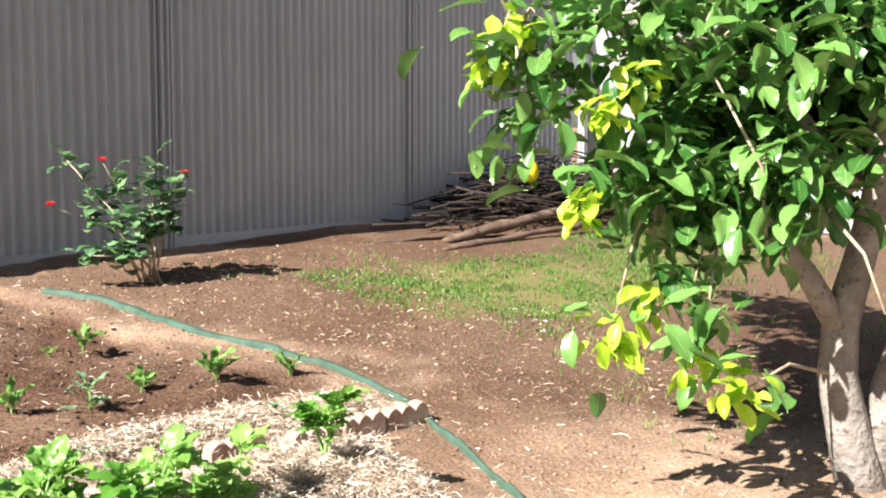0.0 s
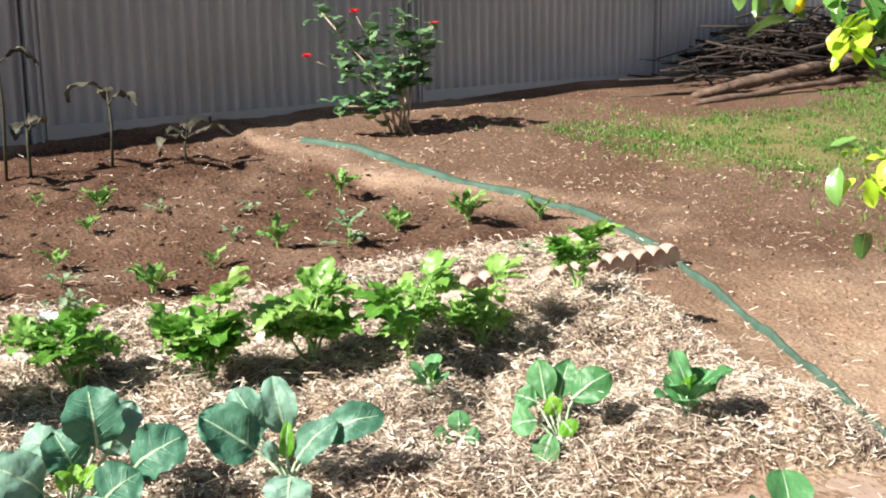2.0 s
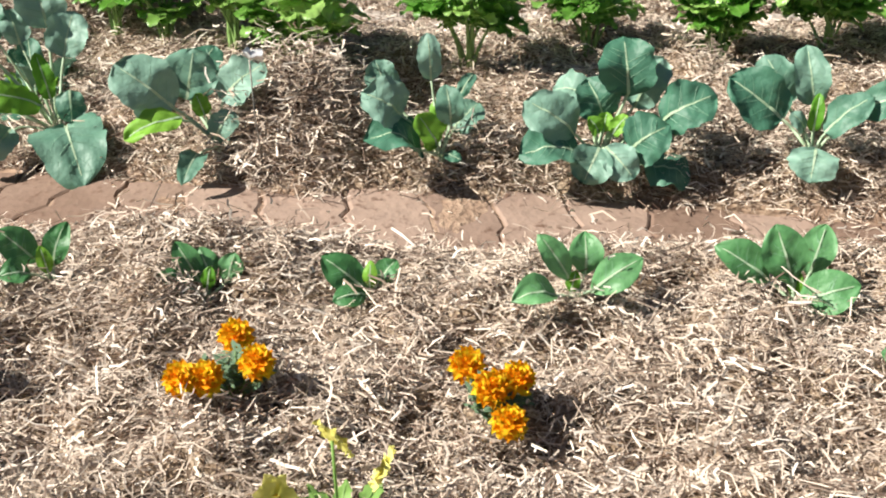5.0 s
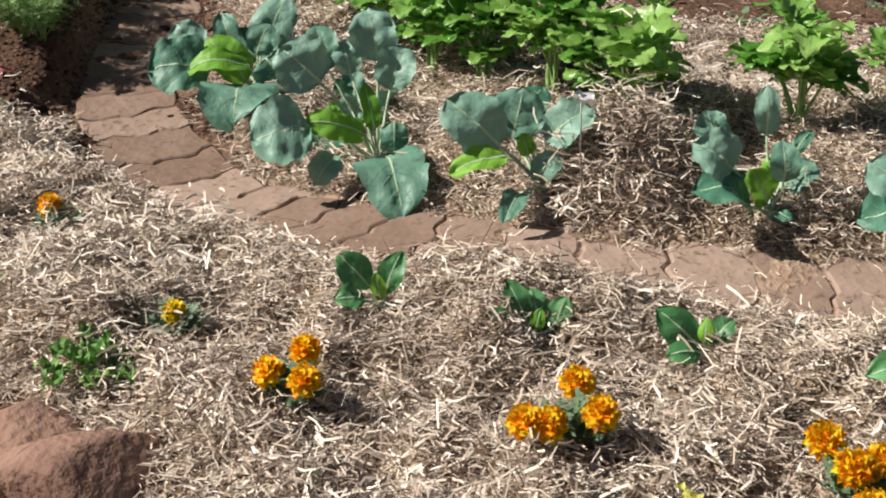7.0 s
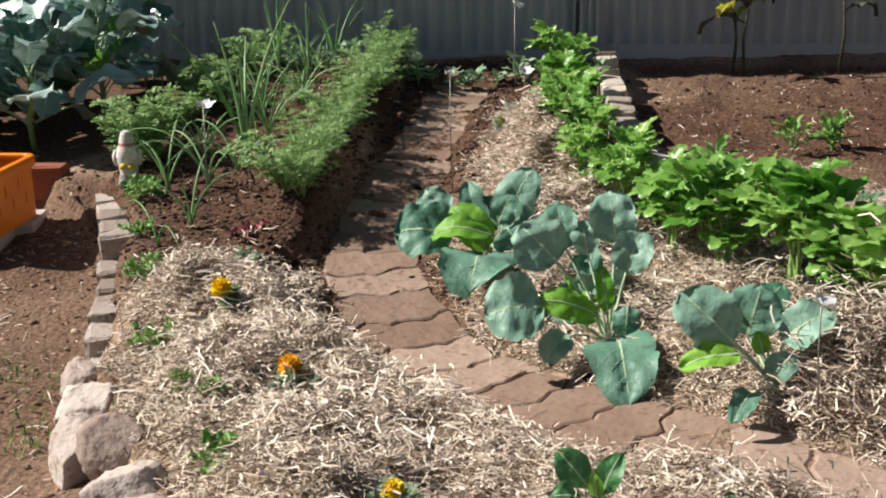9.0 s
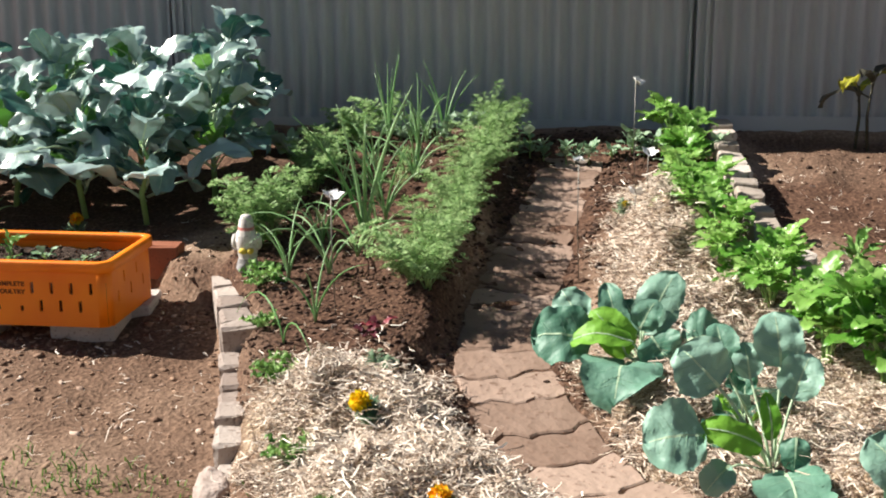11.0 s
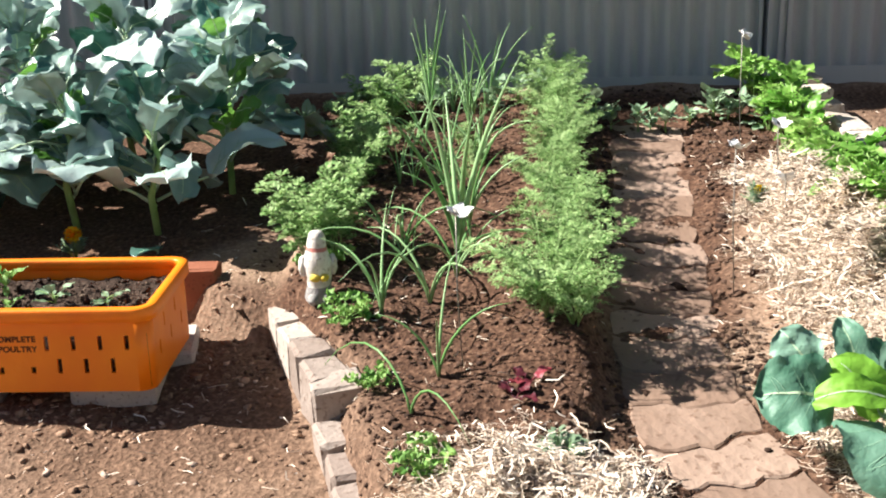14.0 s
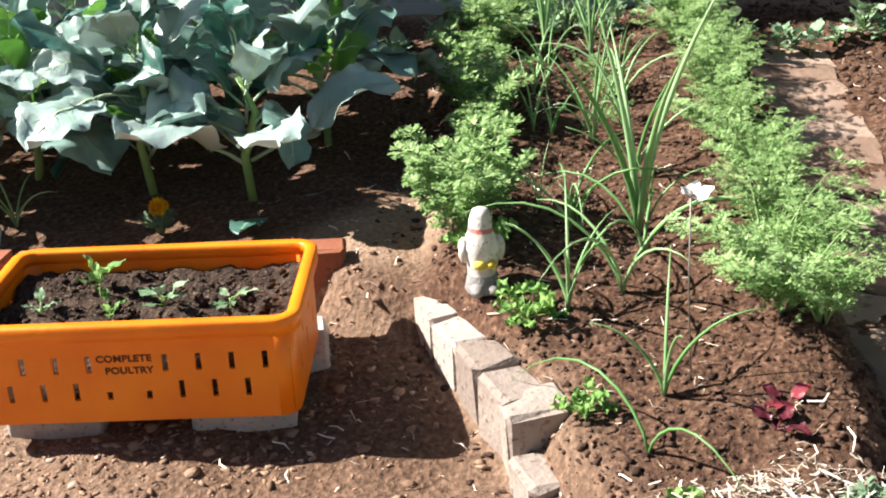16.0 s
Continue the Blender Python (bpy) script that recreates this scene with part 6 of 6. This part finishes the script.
def crate():
    # local x runs along the long side, local y away from the long front
    base = pose(-3.675, -2.555, 0.108, 0, 0, 90) @ Matrix.Identity(4)
    root = thing("orange_crate", "bright orange plastic crate planter filled with dark soil", "crate", base, None)
    so = Soup()
    t = 0.008
    c = 0.035
    L, W, H = CRATE_L, CRATE_W, CRATE_H
    slots = []
    for k in range(9):
        x = 0.043 + k * 0.0605 + (0.0185 if k > 4 else 0.0)
        if k != 4 and x < L - 0.04:
            slots.append((x - 0.0052, x + 0.0052, 0.100, 0.134))
    for k in range(9):
        x = 0.014 + k * 0.0605 + (0.012 if k > 4 else 0.0)
        tall = 0.035 if k not in (4, 5) else 0.016
        slots.append((x - 0.0052, x + 0.0052, 0.045, 0.045 + tall))
    front = [(a - c, b - c, lo, hi) for a, b, lo, hi in slots if a > c + 0.01 and b < L - c - 0.01]
    side = [(x - 0.004, x + 0.004, 0.06 + 0.05 * (k % 2), 0.095 + 0.05 * (k % 2)) for k, x in enumerate(np.arange(0.04, W - 2 * c - 0.03, 0.05))]
    for wide, holes, m in ((L - 2 * c, front, pose(c, 0, 0)), (L - 2 * c, front, pose(L - c, W, 0, 0, 0, 180)), (W - 2 * c, side, pose(L, c, 0, 0, 0, 90)), (W - 2 * c, side, pose(0, W - c, 0, 0, 0, -90))):
        so = Soup()
        holed_wall(so, wide, H, t, holes, m)
        child("side_panel", so.mesh("side_panel", [M_ORANGE], False), root)
    for cx, cy, a0 in ((c, c, 180), (L - c, c, 270), (L - c, W - c, 0), (c, W - c, 90)):
        so = Soup()
        verts, faces = [], []
        for k in range(7):
            a = radians(a0 + 15 * k)
            for r in (c, c - t):
                for z in (0, H):
                    verts.append((cx + r * math.cos(a), cy + r * math.sin(a), z))
        for k in range(6):
            i, j = 4 * k, 4 * k + 4
            faces += [(i, j, j + 1, i + 1), (i + 2, i + 3, j + 3, j + 2), (i + 1, j + 1, j + 3, i + 3), (i, i + 2, j + 2, j)]
        so.add(verts, faces)
        child("corner", so.mesh("corner", [M_ORANGE]), root)
    so = Soup()
    so.box((c, 0.009, 0.0), (L - c, W - 0.009, 0.006))
    child("base", so.mesh("base", [M_ORANGE], False), root)
    rim = Soup()
    path = []
    for cx, cy, a0 in ((c, c, 180), (L - c, c, 270), (L - c, W - c, 0), (c, W - c, 90)):
        for k in range(7):
            a = radians(a0 + 15 * k)
            path.append((cx, cy, math.cos(a), math.sin(a)))
    prof = ((c - t - 0.002, 0.0), (c - t - 0.003, 0.024), (c - t, 0.027), (c + 0.010, 0.027), (c + 0.013, 0.023), (c + 0.013, -0.004), (c + 0.004, -0.006), (c + 0.003, 0.0))
    verts = [(cx + r * ca, cy + r * sa, H - 0.022 + z) for cx, cy, ca, sa in path for r, z in prof]
    m, n = len(prof), len(path)
    rim.add(verts, [(k * m + j, ((k + 1) % n) * m + j, ((k + 1) % n) * m + (j + 1) % m, k * m + (j + 1) % m) for k in range(n) for j in range(m)])
    child("rim", rim.mesh("rim", [M_ORANGE]), root)
    for word, x0, z0, wide in (("COMPLETE", 0.240, 0.122, 0.116), ("POULTRY", 0.254, 0.098, 0.100)):
        cu = bpy.data.curves.new("printed_word", "FONT")
        cu.body = word
        cu.size = 0.0185
        cu.space_character = 1.05
        cu.extrude = 0.0004
        cu.offset = 0.0006
        cu.materials.append(M_SLOT)
        child("printed_word", cu, root, pose(x0, -0.0006, z0, 90, 0, 0) @ Matrix.Diagonal((wide / (0.0135 * len(word)), 1, 1, 1)), "faded dark printed word")
    soil = Soup()
    nx, ny = 40, 28
    verts = [(0.012 + (L - 0.024) * i / nx, 0.012 + (W - 0.024) * j / ny, H - 0.045 + 0.010 * float(vnoise(i * 0.31, j * 0.31, 1, 41)) + 0.009 * float(vnoise(i * 0.8, j * 0.8, 1, 42))) for i in range(nx + 1) for j in range(ny + 1)]
    soil.add(verts, [(i * (ny + 1) + j, (i + 1) * (ny + 1) + j, (i + 1) * (ny + 1) + j + 1, i * (ny + 1) + j + 1) for i in range(nx) for j in range(ny)])
    crumbs = np.random.default_rng(77)
    for k in range(420):
        r = 0.003 + 0.008 * crumbs.uniform() ** 2.5
        soil.lump((crumbs.uniform(0.02, L - 0.02), crumbs.uniform(0.02, W - 0.02), H - 0.043 + crumbs.uniform(-0.006, 0.008)), (r, r * crumbs.uniform(0.6, 1.2), r * 0.8), 0, k, 0.4, 4, 6)
    soil.box((0.010, 0.010, 0.007), (L - 0.010, W - 0.010, H - 0.06))
    child("soil", soil.mesh("soil", [M_POTSOIL]), root, None, "dark crumbly potting soil")
    return base


CRATE = crate()
for x, y, s, lv in ((0.33, 0.17, 0.9, GREY_LEAVES), (0.46, 0.16, 0.7, GREY_LEAVES), (0.19, 0.24, 0.9, TUFT_LEAVES), (0.10, 0.15, 0.7, GREY_LEAVES), (0.24, 0.12, 0.5, TUFT_LEAVES)):
    p = CRATE @ Vector((x, y, CRATE_H - 0.045))
    ob = tuft("crate_seedling", "tiny pale green seedling in the crate soil", p.x, p.y, s * 1.25, 6, lv, "crate seedlings", 0.025)
    ob.location.z = p.z - 0.004


def concrete_block(x, y, z, rz, size):
    me = block_mesh("concrete_block", size, M_BLOCK, int(abs(y) * 100), 0.003, 0.008)
    thing("concrete_block", "grey concrete block supporting the orange crate", "block", pose(x, y, z, 0, 0, rz), me, "crate blocks")


concrete_block(-3.83, -2.08, 0.052, 4, (0.20, 0.20, 0.11))
concrete_block(-3.83, -2.43, 0.052, -3, (0.20, 0.19, 0.11))
concrete_block(-4.00, -2.03, 0.057, 8, (0.20, 0.19, 0.10))
concrete_block(-3.98, -2.44, 0.057, 0, (0.20, 0.19, 0.10))
for k, (x, y, rz) in enumerate(((-4.17, -2.02, 92), (-4.18, -2.26, 88), (-4.17, -2.51, 91), (-4.18, -2.76, 90))):
    thing("red_brick", "red clay brick edging the raised bed", "brick", pose(x, y, 0.19, 0, 0, rz), block_mesh("red_brick", (0.23, 0.075, 0.11), M_REDBRICK, 60 + k), "red bricks by the crate")


# ---- garden statue ----
def statue(x, y):
    prof = ((0.0, 0.045, 1), (0.010, 0.050, 1), (0.045, 0.042, 1), (0.050, 0.040, 2), (0.075, 0.044, 0), (0.105, 0.048, 0), (0.125, 0.050, 0), (0.150, 0.043, 0), (0.164, 0.036, 3), (0.176, 0.034, 0), (0.192, 0.032, 0), (0.206, 0.028, 0), (0.219, 0.022, 0), (0.224, 0.012, 0), (0.225, 0.002, 0))
    so = Soup()
    n = 18
    verts, faces, idx = [], [], []
    for z, r, _ in prof:
        for s in range(n):
            a = 2 * math.pi * s / n
            k = 1 + 0.12 * math.cos(2 * a) + 0.06 * math.sin(3 * a + z * 40)
            verts.append((0.82 * r * k * math.cos(a), r * k * math.sin(a), z))
    for i in range(len(prof) - 1):
        for s in range(n):
            so_mat = prof[i][2]
            faces.append((i * n + s, i * n + (s + 1) % n, (i + 1) * n + (s + 1) % n, (i + 1) * n + s))
            idx.append(so_mat if so_mat != 2 else 0)
    so.v, so.f, so.i = [tuple(v) for v in verts], faces, idx
    so.lump((0.040, -0.012, 0.085), (0.014, 0.018, 0.013), 2, 5, 0.05)
    so.lump((0.040, 0.016, 0.085), (0.014, 0.016, 0.013), 2, 6, 0.05)
    so.lump((0.036, -0.022, 0.015), (0.025, 0.019, 0.018), 1, 7, 0.05)
    so.lump((0.036, 0.022, 0.015), (0.025, 0.019, 0.018), 1, 8, 0.05)
    so.lump((0.0, -0.046, 0.115), (0.022, 0.014, 0.035), 0, 9, 0.08)
    so.lump((0.0, 0.046, 0.115), (0.022, 0.014, 0.035), 0, 10, 0.08)
    thing("garden_statue", "small weathered pale garden statue standing in the bed", "statue", at(x, y, -0.01, 10, 0.78), so.mesh("garden_statue", [M_STATUE, M_STATGREY, M_STATYEL, M_STATRED]))


statue(-3.94, -1.61)


# ---- butterfly stakes ----
def butterfly(x, y, z, rz, tilt=35, s=1.0):
    base = gz(x, y)
    root = thing("butterfly_stake", "white butterfly garden ornament on a thin wire stake", "garden ornament", Matrix.Translation((x, y, base)), None, "butterfly ornaments")
    st = Soup()
    h = z - base
    st.tube([(0.02, 0.01, -0.05), (0.008, 0.0, h * 0.5), (0, 0, h)], 0.0016, 5)
    child("wire", st.mesh("wire", [M_WIRE]), root)
    for sg in (1, -1):
        for L_, W_, up, az in ((0.040, 0.036, 28, 62), (0.030, 0.028, 22, 118)):
            w = Soup()
            blade(w, 0, L_, W_, up, -18, 0, 0.002, 0, 3, 0.5, 8, 5, 5, 0, 0, 0, False, az=sg * az)
            child("wing", w.mesh("wing", [M_WHITE]), root, pose(0, 0, h, 0, tilt, rz) @ Matrix.Scale(s, 4))
    b = Soup()
    b.tube([(-0.02, 0, 0), (0, 0, 0.003), (0.02, 0, 0.002)], [0.0012, 0.003, 0.0015], 6)
    child("butterfly_body", b.mesh("butterfly_body", [M_WIRE]), root, pose(0, 0, h, 0, tilt, rz) @ Matrix.Scale(s, 4))


for x, y, z, rz, tl in ((-3.607, -1.267, 0.532, 40, 30), (-4.975, -0.41, 0.706, 70, 55), (-4.07, -0.60, 0.555, 120, 20), (-2.365, 0.176, 0.365, 80, 35), (-4.62, -0.37, 0.50, 20, 40), (-4.30, -0.42, 0.42, 160, 50), (-2.78, 1.02, 0.36, 30, 30)):
    butterfly(x, y, z, rz, tl)


# ---- scattered straw, clods, grass ----
def scatter(poly, count, seed, wobble=0.06):
    rng = np.random.default_rng(seed)
    P = np.array(poly)
    lo, hi = P.min(0) - 0.1, P.max(0) + 0.1
    out = []
    while len(out) < count:
        x, y = rng.uniform(lo[0], hi[0], 4000), rng.uniform(lo[1], hi[1], 4000)
        keep = poly_dist(x, y, poly) + wobble * rng.normal(0, 1, 4000) * 0.6 + wobble * vnoise(x, y, 8, 51) > 0
        off = line_dist(x, y, WALKWAY) + 0.02 * vnoise(x, y, 11, 52)
        dust = np.where(y > 0.15, 0.22, 0.05)
        keep &= rng.uniform(0, 1, 4000) < np.where(off < 0.075, 0.3 * dust, np.where(off < 0.128, dust, 1.0))
        out += list(zip(x[keep], y[keep]))
    return np.array(out[:count])


def fast_mesh(name, v, quads, mat):
    me = bpy.data.meshes.new(name)
    me.vertices.add(len(v))
    me.vertices.foreach_set("co", np.asarray(v, np.float32).ravel())
    me.loops.add(quads.size)
    me.loops.foreach_set("vertex_index", quads.astype(np.int32).ravel())
    me.polygons.add(len(quads))
    me.polygons.foreach_set("loop_start", np.arange(0, quads.size, quads.shape[1], dtype=np.int32))
    me.update(calc_edges=True)
    me.validate()
    me.materials.append(mat)
    return me


def straw(poly, count, seed, name, label, mat, grow, wide, lift):
    """Loose pieces, each bent once; grow: mean length."""
    rng = np.random.default_rng(seed)
    q = scatter(poly, count, seed)
    n = len(q)
    z = height(q[:, 0], q[:, 1])
    L = np.minimum(rng.gamma(2.2, grow / 2.2, n) + 0.005, 2.2 * grow)
    W = rng.uniform(wide[0], wide[1], n)
    az = rng.uniform(0, 2 * np.pi, n)
    el = rng.normal(0, 0.3, n)
    up = rng.exponential(lift, n) + 0.001
    turn = rng.normal(0, 0.36, n)

    def heading(a):
        return np.stack([np.cos(a) * np.cos(el), np.sin(a) * np.cos(el), np.sin(el)], 1) * (L / 2)[:, None]

    roll = rng.normal(0, 0.7, n)
    side = np.stack([-np.sin(az) * np.cos(roll), np.cos(az) * np.cos(roll), np.sin(roll)], 1) * W[:, None]
    c = np.stack([q[:, 0], q[:, 1], z + up], 1)
    bow = np.zeros((n, 3))
    bow[:, 2] = rng.normal(0.02, 0.1, n) * L
    a, b = c - heading(az - turn), c + heading(az + turn)
    v = np.stack([a - side, a + side, c + bow + side, c + bow - side, b + side * 0.8, b - side * 0.8], 1).reshape(-1, 3)
    k = np.arange(n) * 6
    f = np.concatenate([np.stack([k, k + 1, k + 2, k + 3], 1), np.stack([k + 3, k + 2, k + 4, k + 5], 1)])
    tagged(new(name, fast_mesh(name, v, f, mat)), label, "straw", kind="stuff")


for poly, many, seed in ((STRAW_NEAR, 1.0, 1), (STRAW_KALE, 1.0, 5), (STRAW_BACK, 0.36, 9)):
    straw(poly, int(125000 * many), seed, "straw_mulch", "matted dry brown straw mulch over the vegetable bed", M_STRAW, 0.034, (0.0005, 0.0014), 0.009)
    straw(poly, int(34000 * many), seed + 1, "straw_chips", "pale dry straw pieces on top of the mulch", M_CHIP, 0.022, (0.0007, 0.0021), 0.012)
STRIP_STRAW = [(-3.38, -0.52), (-3.8, -0.45), (-4.3, -0.47), (-4.78, -0.41), (-4.88, -0.28), (-4.2, -0.20), (-3.7, -0.08), (-3.5, 0.1), (-3.3, -0.2)]
straw(STRIP_STRAW, 9000, 33, "straw_mulch", "matted dry brown straw mulch over the vegetable bed", M_STRAW, 0.036, (0.0006, 0.0015), 0.012)
straw(STRIP_STRAW, 7000, 34, "straw_chips", "pale dry straw pieces on top of the mulch", M_CHIP, 0.026, (0.0008, 0.0022), 0.016)
straw([(-2.56, 0.20), (-2.47, 0.42), (-2.34, 0.42), (-2.30, 0.22), (-2.42, 0.14)], 4200, 31, "straw_mulch", "matted dry brown straw mulch over the vegetable bed", M_STRAW, 0.042, (0.0006, 0.0016), 0.020)
straw([(-2.56, 0.20), (-2.47, 0.42), (-2.34, 0.42), (-2.30, 0.22), (-2.42, 0.14)], 1500, 32, "straw_chips", "pale dry straw pieces on top of the mulch", M_CHIP, 0.036, (0.0008, 0.0020), 0.030)
MOUND_STRAW = [(-3.12, -1.34), (-3.24, -1.2), (-3.2, -0.95), (-2.98, -0.82), (-2.62, -0.57), (-2.3, -0.3), (-2.05, -0.7), (-2.35, -1.03), (-2.85, -1.26)]
straw(MOUND_STRAW, 9000, 35, "straw_chips", "pale dry straw pieces on top of the mulch", M_CHIP, 0.026, (0.0008, 0.0021), 0.016)
straw([(-5.6, -1.7), (-5.6, 3.2), (-4.5, 5.5), (-2.6, 4.6), (-1.0, 3.6), (-0.6, -1.0), (-2.6, -2.2), (-3.9, -2.3)], 7000, 4, "stray_straw", "stray bits of straw and twig on bare soil", M_CHIP, 0.024, (0.0005, 0.0016), 0.003)


def clods(name, label, poly, count, seed, lo, hi, mat, category):
    rng = np.random.default_rng(seed)
    q = scatter(poly, count, seed, 0.1)
    ico = [(0, 0, 1), (0.89, 0, 0.45), (0.28, 0.85, 0.45), (-0.72, 0.53, 0.45), (-0.72, -0.53, 0.45), (0.28, -0.85, 0.45), (0.72, 0.53, -0.45), (-0.28, 0.85, -0.45), (-0.89, 0, -0.45), (-0.28, -0.85, -0.45), (0.72, -0.53, -0.45), (0, 0, -1)]
    tri = [(0, 1, 2), (0, 2, 3), (0, 3, 4), (0, 4, 5), (0, 5, 1), (1, 6, 2), (2, 7, 3), (3, 8, 4), (4, 9, 5), (5, 10, 1), (2, 6, 7), (3, 7, 8), (4, 8, 9), (5, 9, 10), (1, 10, 6), (11, 7, 6), (11, 8, 7), (11, 9, 8), (11, 10, 9), (11, 6, 10)]
    n = len(q)
    r = lo + (hi - lo) * rng.uniform(0, 1, n) ** 4
    base = np.array(ico)[None] * (1 + rng.uniform(-0.5, 0.5, (n, 12, 1))) * (r[:, None] * rng.uniform(0.45, 1.7, (n, 3)) * np.array([1, 1, 0.55]))[:, None, :]
    spin = rng.uniform(0, 2 * np.pi, n)
    base = np.stack([base[:, :, 0] * np.cos(spin)[:, None] - base[:, :, 1] * np.sin(spin)[:, None], base[:, :, 0] * np.sin(spin)[:, None] + base[:, :, 1] * np.cos(spin)[:, None], base[:, :, 2]], 2)
    c = np.stack([q[:, 0], q[:, 1], height(q[:, 0], q[:, 1]) + r * 0.05], 1)
    v = (base + c[:, None]).reshape(-1, 3)
    f = (np.array(tri)[None] + 12 * np.arange(n)[:, None, None]).reshape(-1, 3)
    tagged(new(name, fast_mesh(name, v, f, mat)), label, category, kind="stuff")


YARD = [(-4.1, -1.85), (-2.7, -1.33), (-2.0, -1.0), (-1.5, -0.65), (-1.2, -1.3), (-2.2, -2.4), (-3.2, -3.0), (-4.1, -3.0)]
clods("soil_clods", "small crumbly dark soil clods", TOMATO_BED, 6000, 11, 0.0015, 0.011, M_CLOD, "soil")
clods("soil_clods", "small crumbly dark soil clods", CARROT_BED, 20000, 12, 0.0012, 0.0085, M_CLOD, "soil")
clods("yard_pebbles", "scattered small stones and clods on bare soil", YARD, 1000, 13, 0.002, 0.012, M_PEBBLE, "pebbles")
clods("yard_rubble", "crumbled soil and small debris around the crate blocks", [(-3.75, -3.0), (-3.75, -1.95), (-4.05, -1.9), (-3.85, -1.82), (-3.62, -1.95), (-3.48, -2.3), (-3.5, -3.0)], 1100, 18, 0.002, 0.011, M_CRUMB, "soil")
clods("yard_clods", "scattered small clods on bare soil", YARD, 3600, 14, 0.0015, 0.010, M_CRUMB, "soil")
OPEN = [(-5.6, 3.3), (-2.7, 3.2), (-1.2, 2.4), (-0.9, 3.6), (-2.0, 5.0), (-4.2, 6.5), (-5.6, 6.0)]
clods("ground_clods", "small reddish clods on trodden soil", OPEN, 9000, 15, 0.002, 0.010, M_CRUMB, "soil")
clods("ground_pebbles", "pale crumbs and chips on trodden soil", OPEN, 900, 16, 0.002, 0.009, M_PEBBLE, "pebbles")
clods("bed_clods", "crumbs of soil beside the path", PATHSIDE, 6000, 17, 0.002, 0.014, M_CLOD, "soil")


def grass(name, poly, count, seed, tall, wobble=0.3):
    rng = np.random.default_rng(seed)
    q = scatter(poly, count, seed, wobble)
    q = q[(vnoise(q[:, 0], q[:, 1], 3.0, 61) + 0.6 * vnoise(q[:, 0], q[:, 1], 9, 62)) > rng.uniform(-0.9, 0.5, len(q))]
    n = len(q)
    h = tall * rng.uniform(0.4, 1.3, n)
    az, lean = rng.uniform(0, 2 * np.pi, n), rng.uniform(0.2, 1.2, n)
    c = np.stack([q[:, 0], q[:, 1], height(q[:, 0], q[:, 1]) - 0.002], 1)
    d = np.stack([np.cos(az) * lean, np.sin(az) * lean, np.ones(n)], 1) * h[:, None]
    s = np.stack([-np.sin(az), np.cos(az), np.zeros(n)], 1) * 0.0022
    mid = c + d * 0.55 + np.array([0, 0, 0.006])
    v = np.stack([c - s, c + s, mid + s * 0.8, mid - s * 0.8, c + d], 1).reshape(-1, 3)
    k = np.arange(n) * 5
    faces = np.stack([k, k + 1, k + 2, k + 3], 1).tolist() + np.stack([k + 3, k + 2, k + 4], 1).tolist()
    me = bpy.data.meshes.new(name)
    me.from_pydata(v.tolist(), [], faces)
    me.materials.append(M_GRASS)
    tagged(new(name, me), "short patchy green grass and weeds", "grass", kind="stuff")


grass("grass_patch", GRASS_PATCH, 26000, 21, 0.02, 0.5)
grass("weeds", [(-1.9, -1.3), (-2.4, -1.5), (-2.9, -1.8), (-2.4, -2.2), (-1.7, -1.6)], 2500, 22, 0.025)
grass("weeds", [(-5.3, 4.2), (-5.2, 5.8), (-4.0, 5.0), (-2.2, 4.8), (-1.0, 4.6), (-0.8, 3.4), (-2.0, 3.6), (-3.2, 4.2)], 1800, 23, 0.03, 0.1)
grass("weeds", [(-5.0, 8.9), (-4.0, 8.9), (-0.5, 6.0), (0.5, 8.9), (3, 8.9), (1, 5.0), (-2.5, 5.5), (-4.6, 7.0)], 9000, 24, 0.04, 0.2)
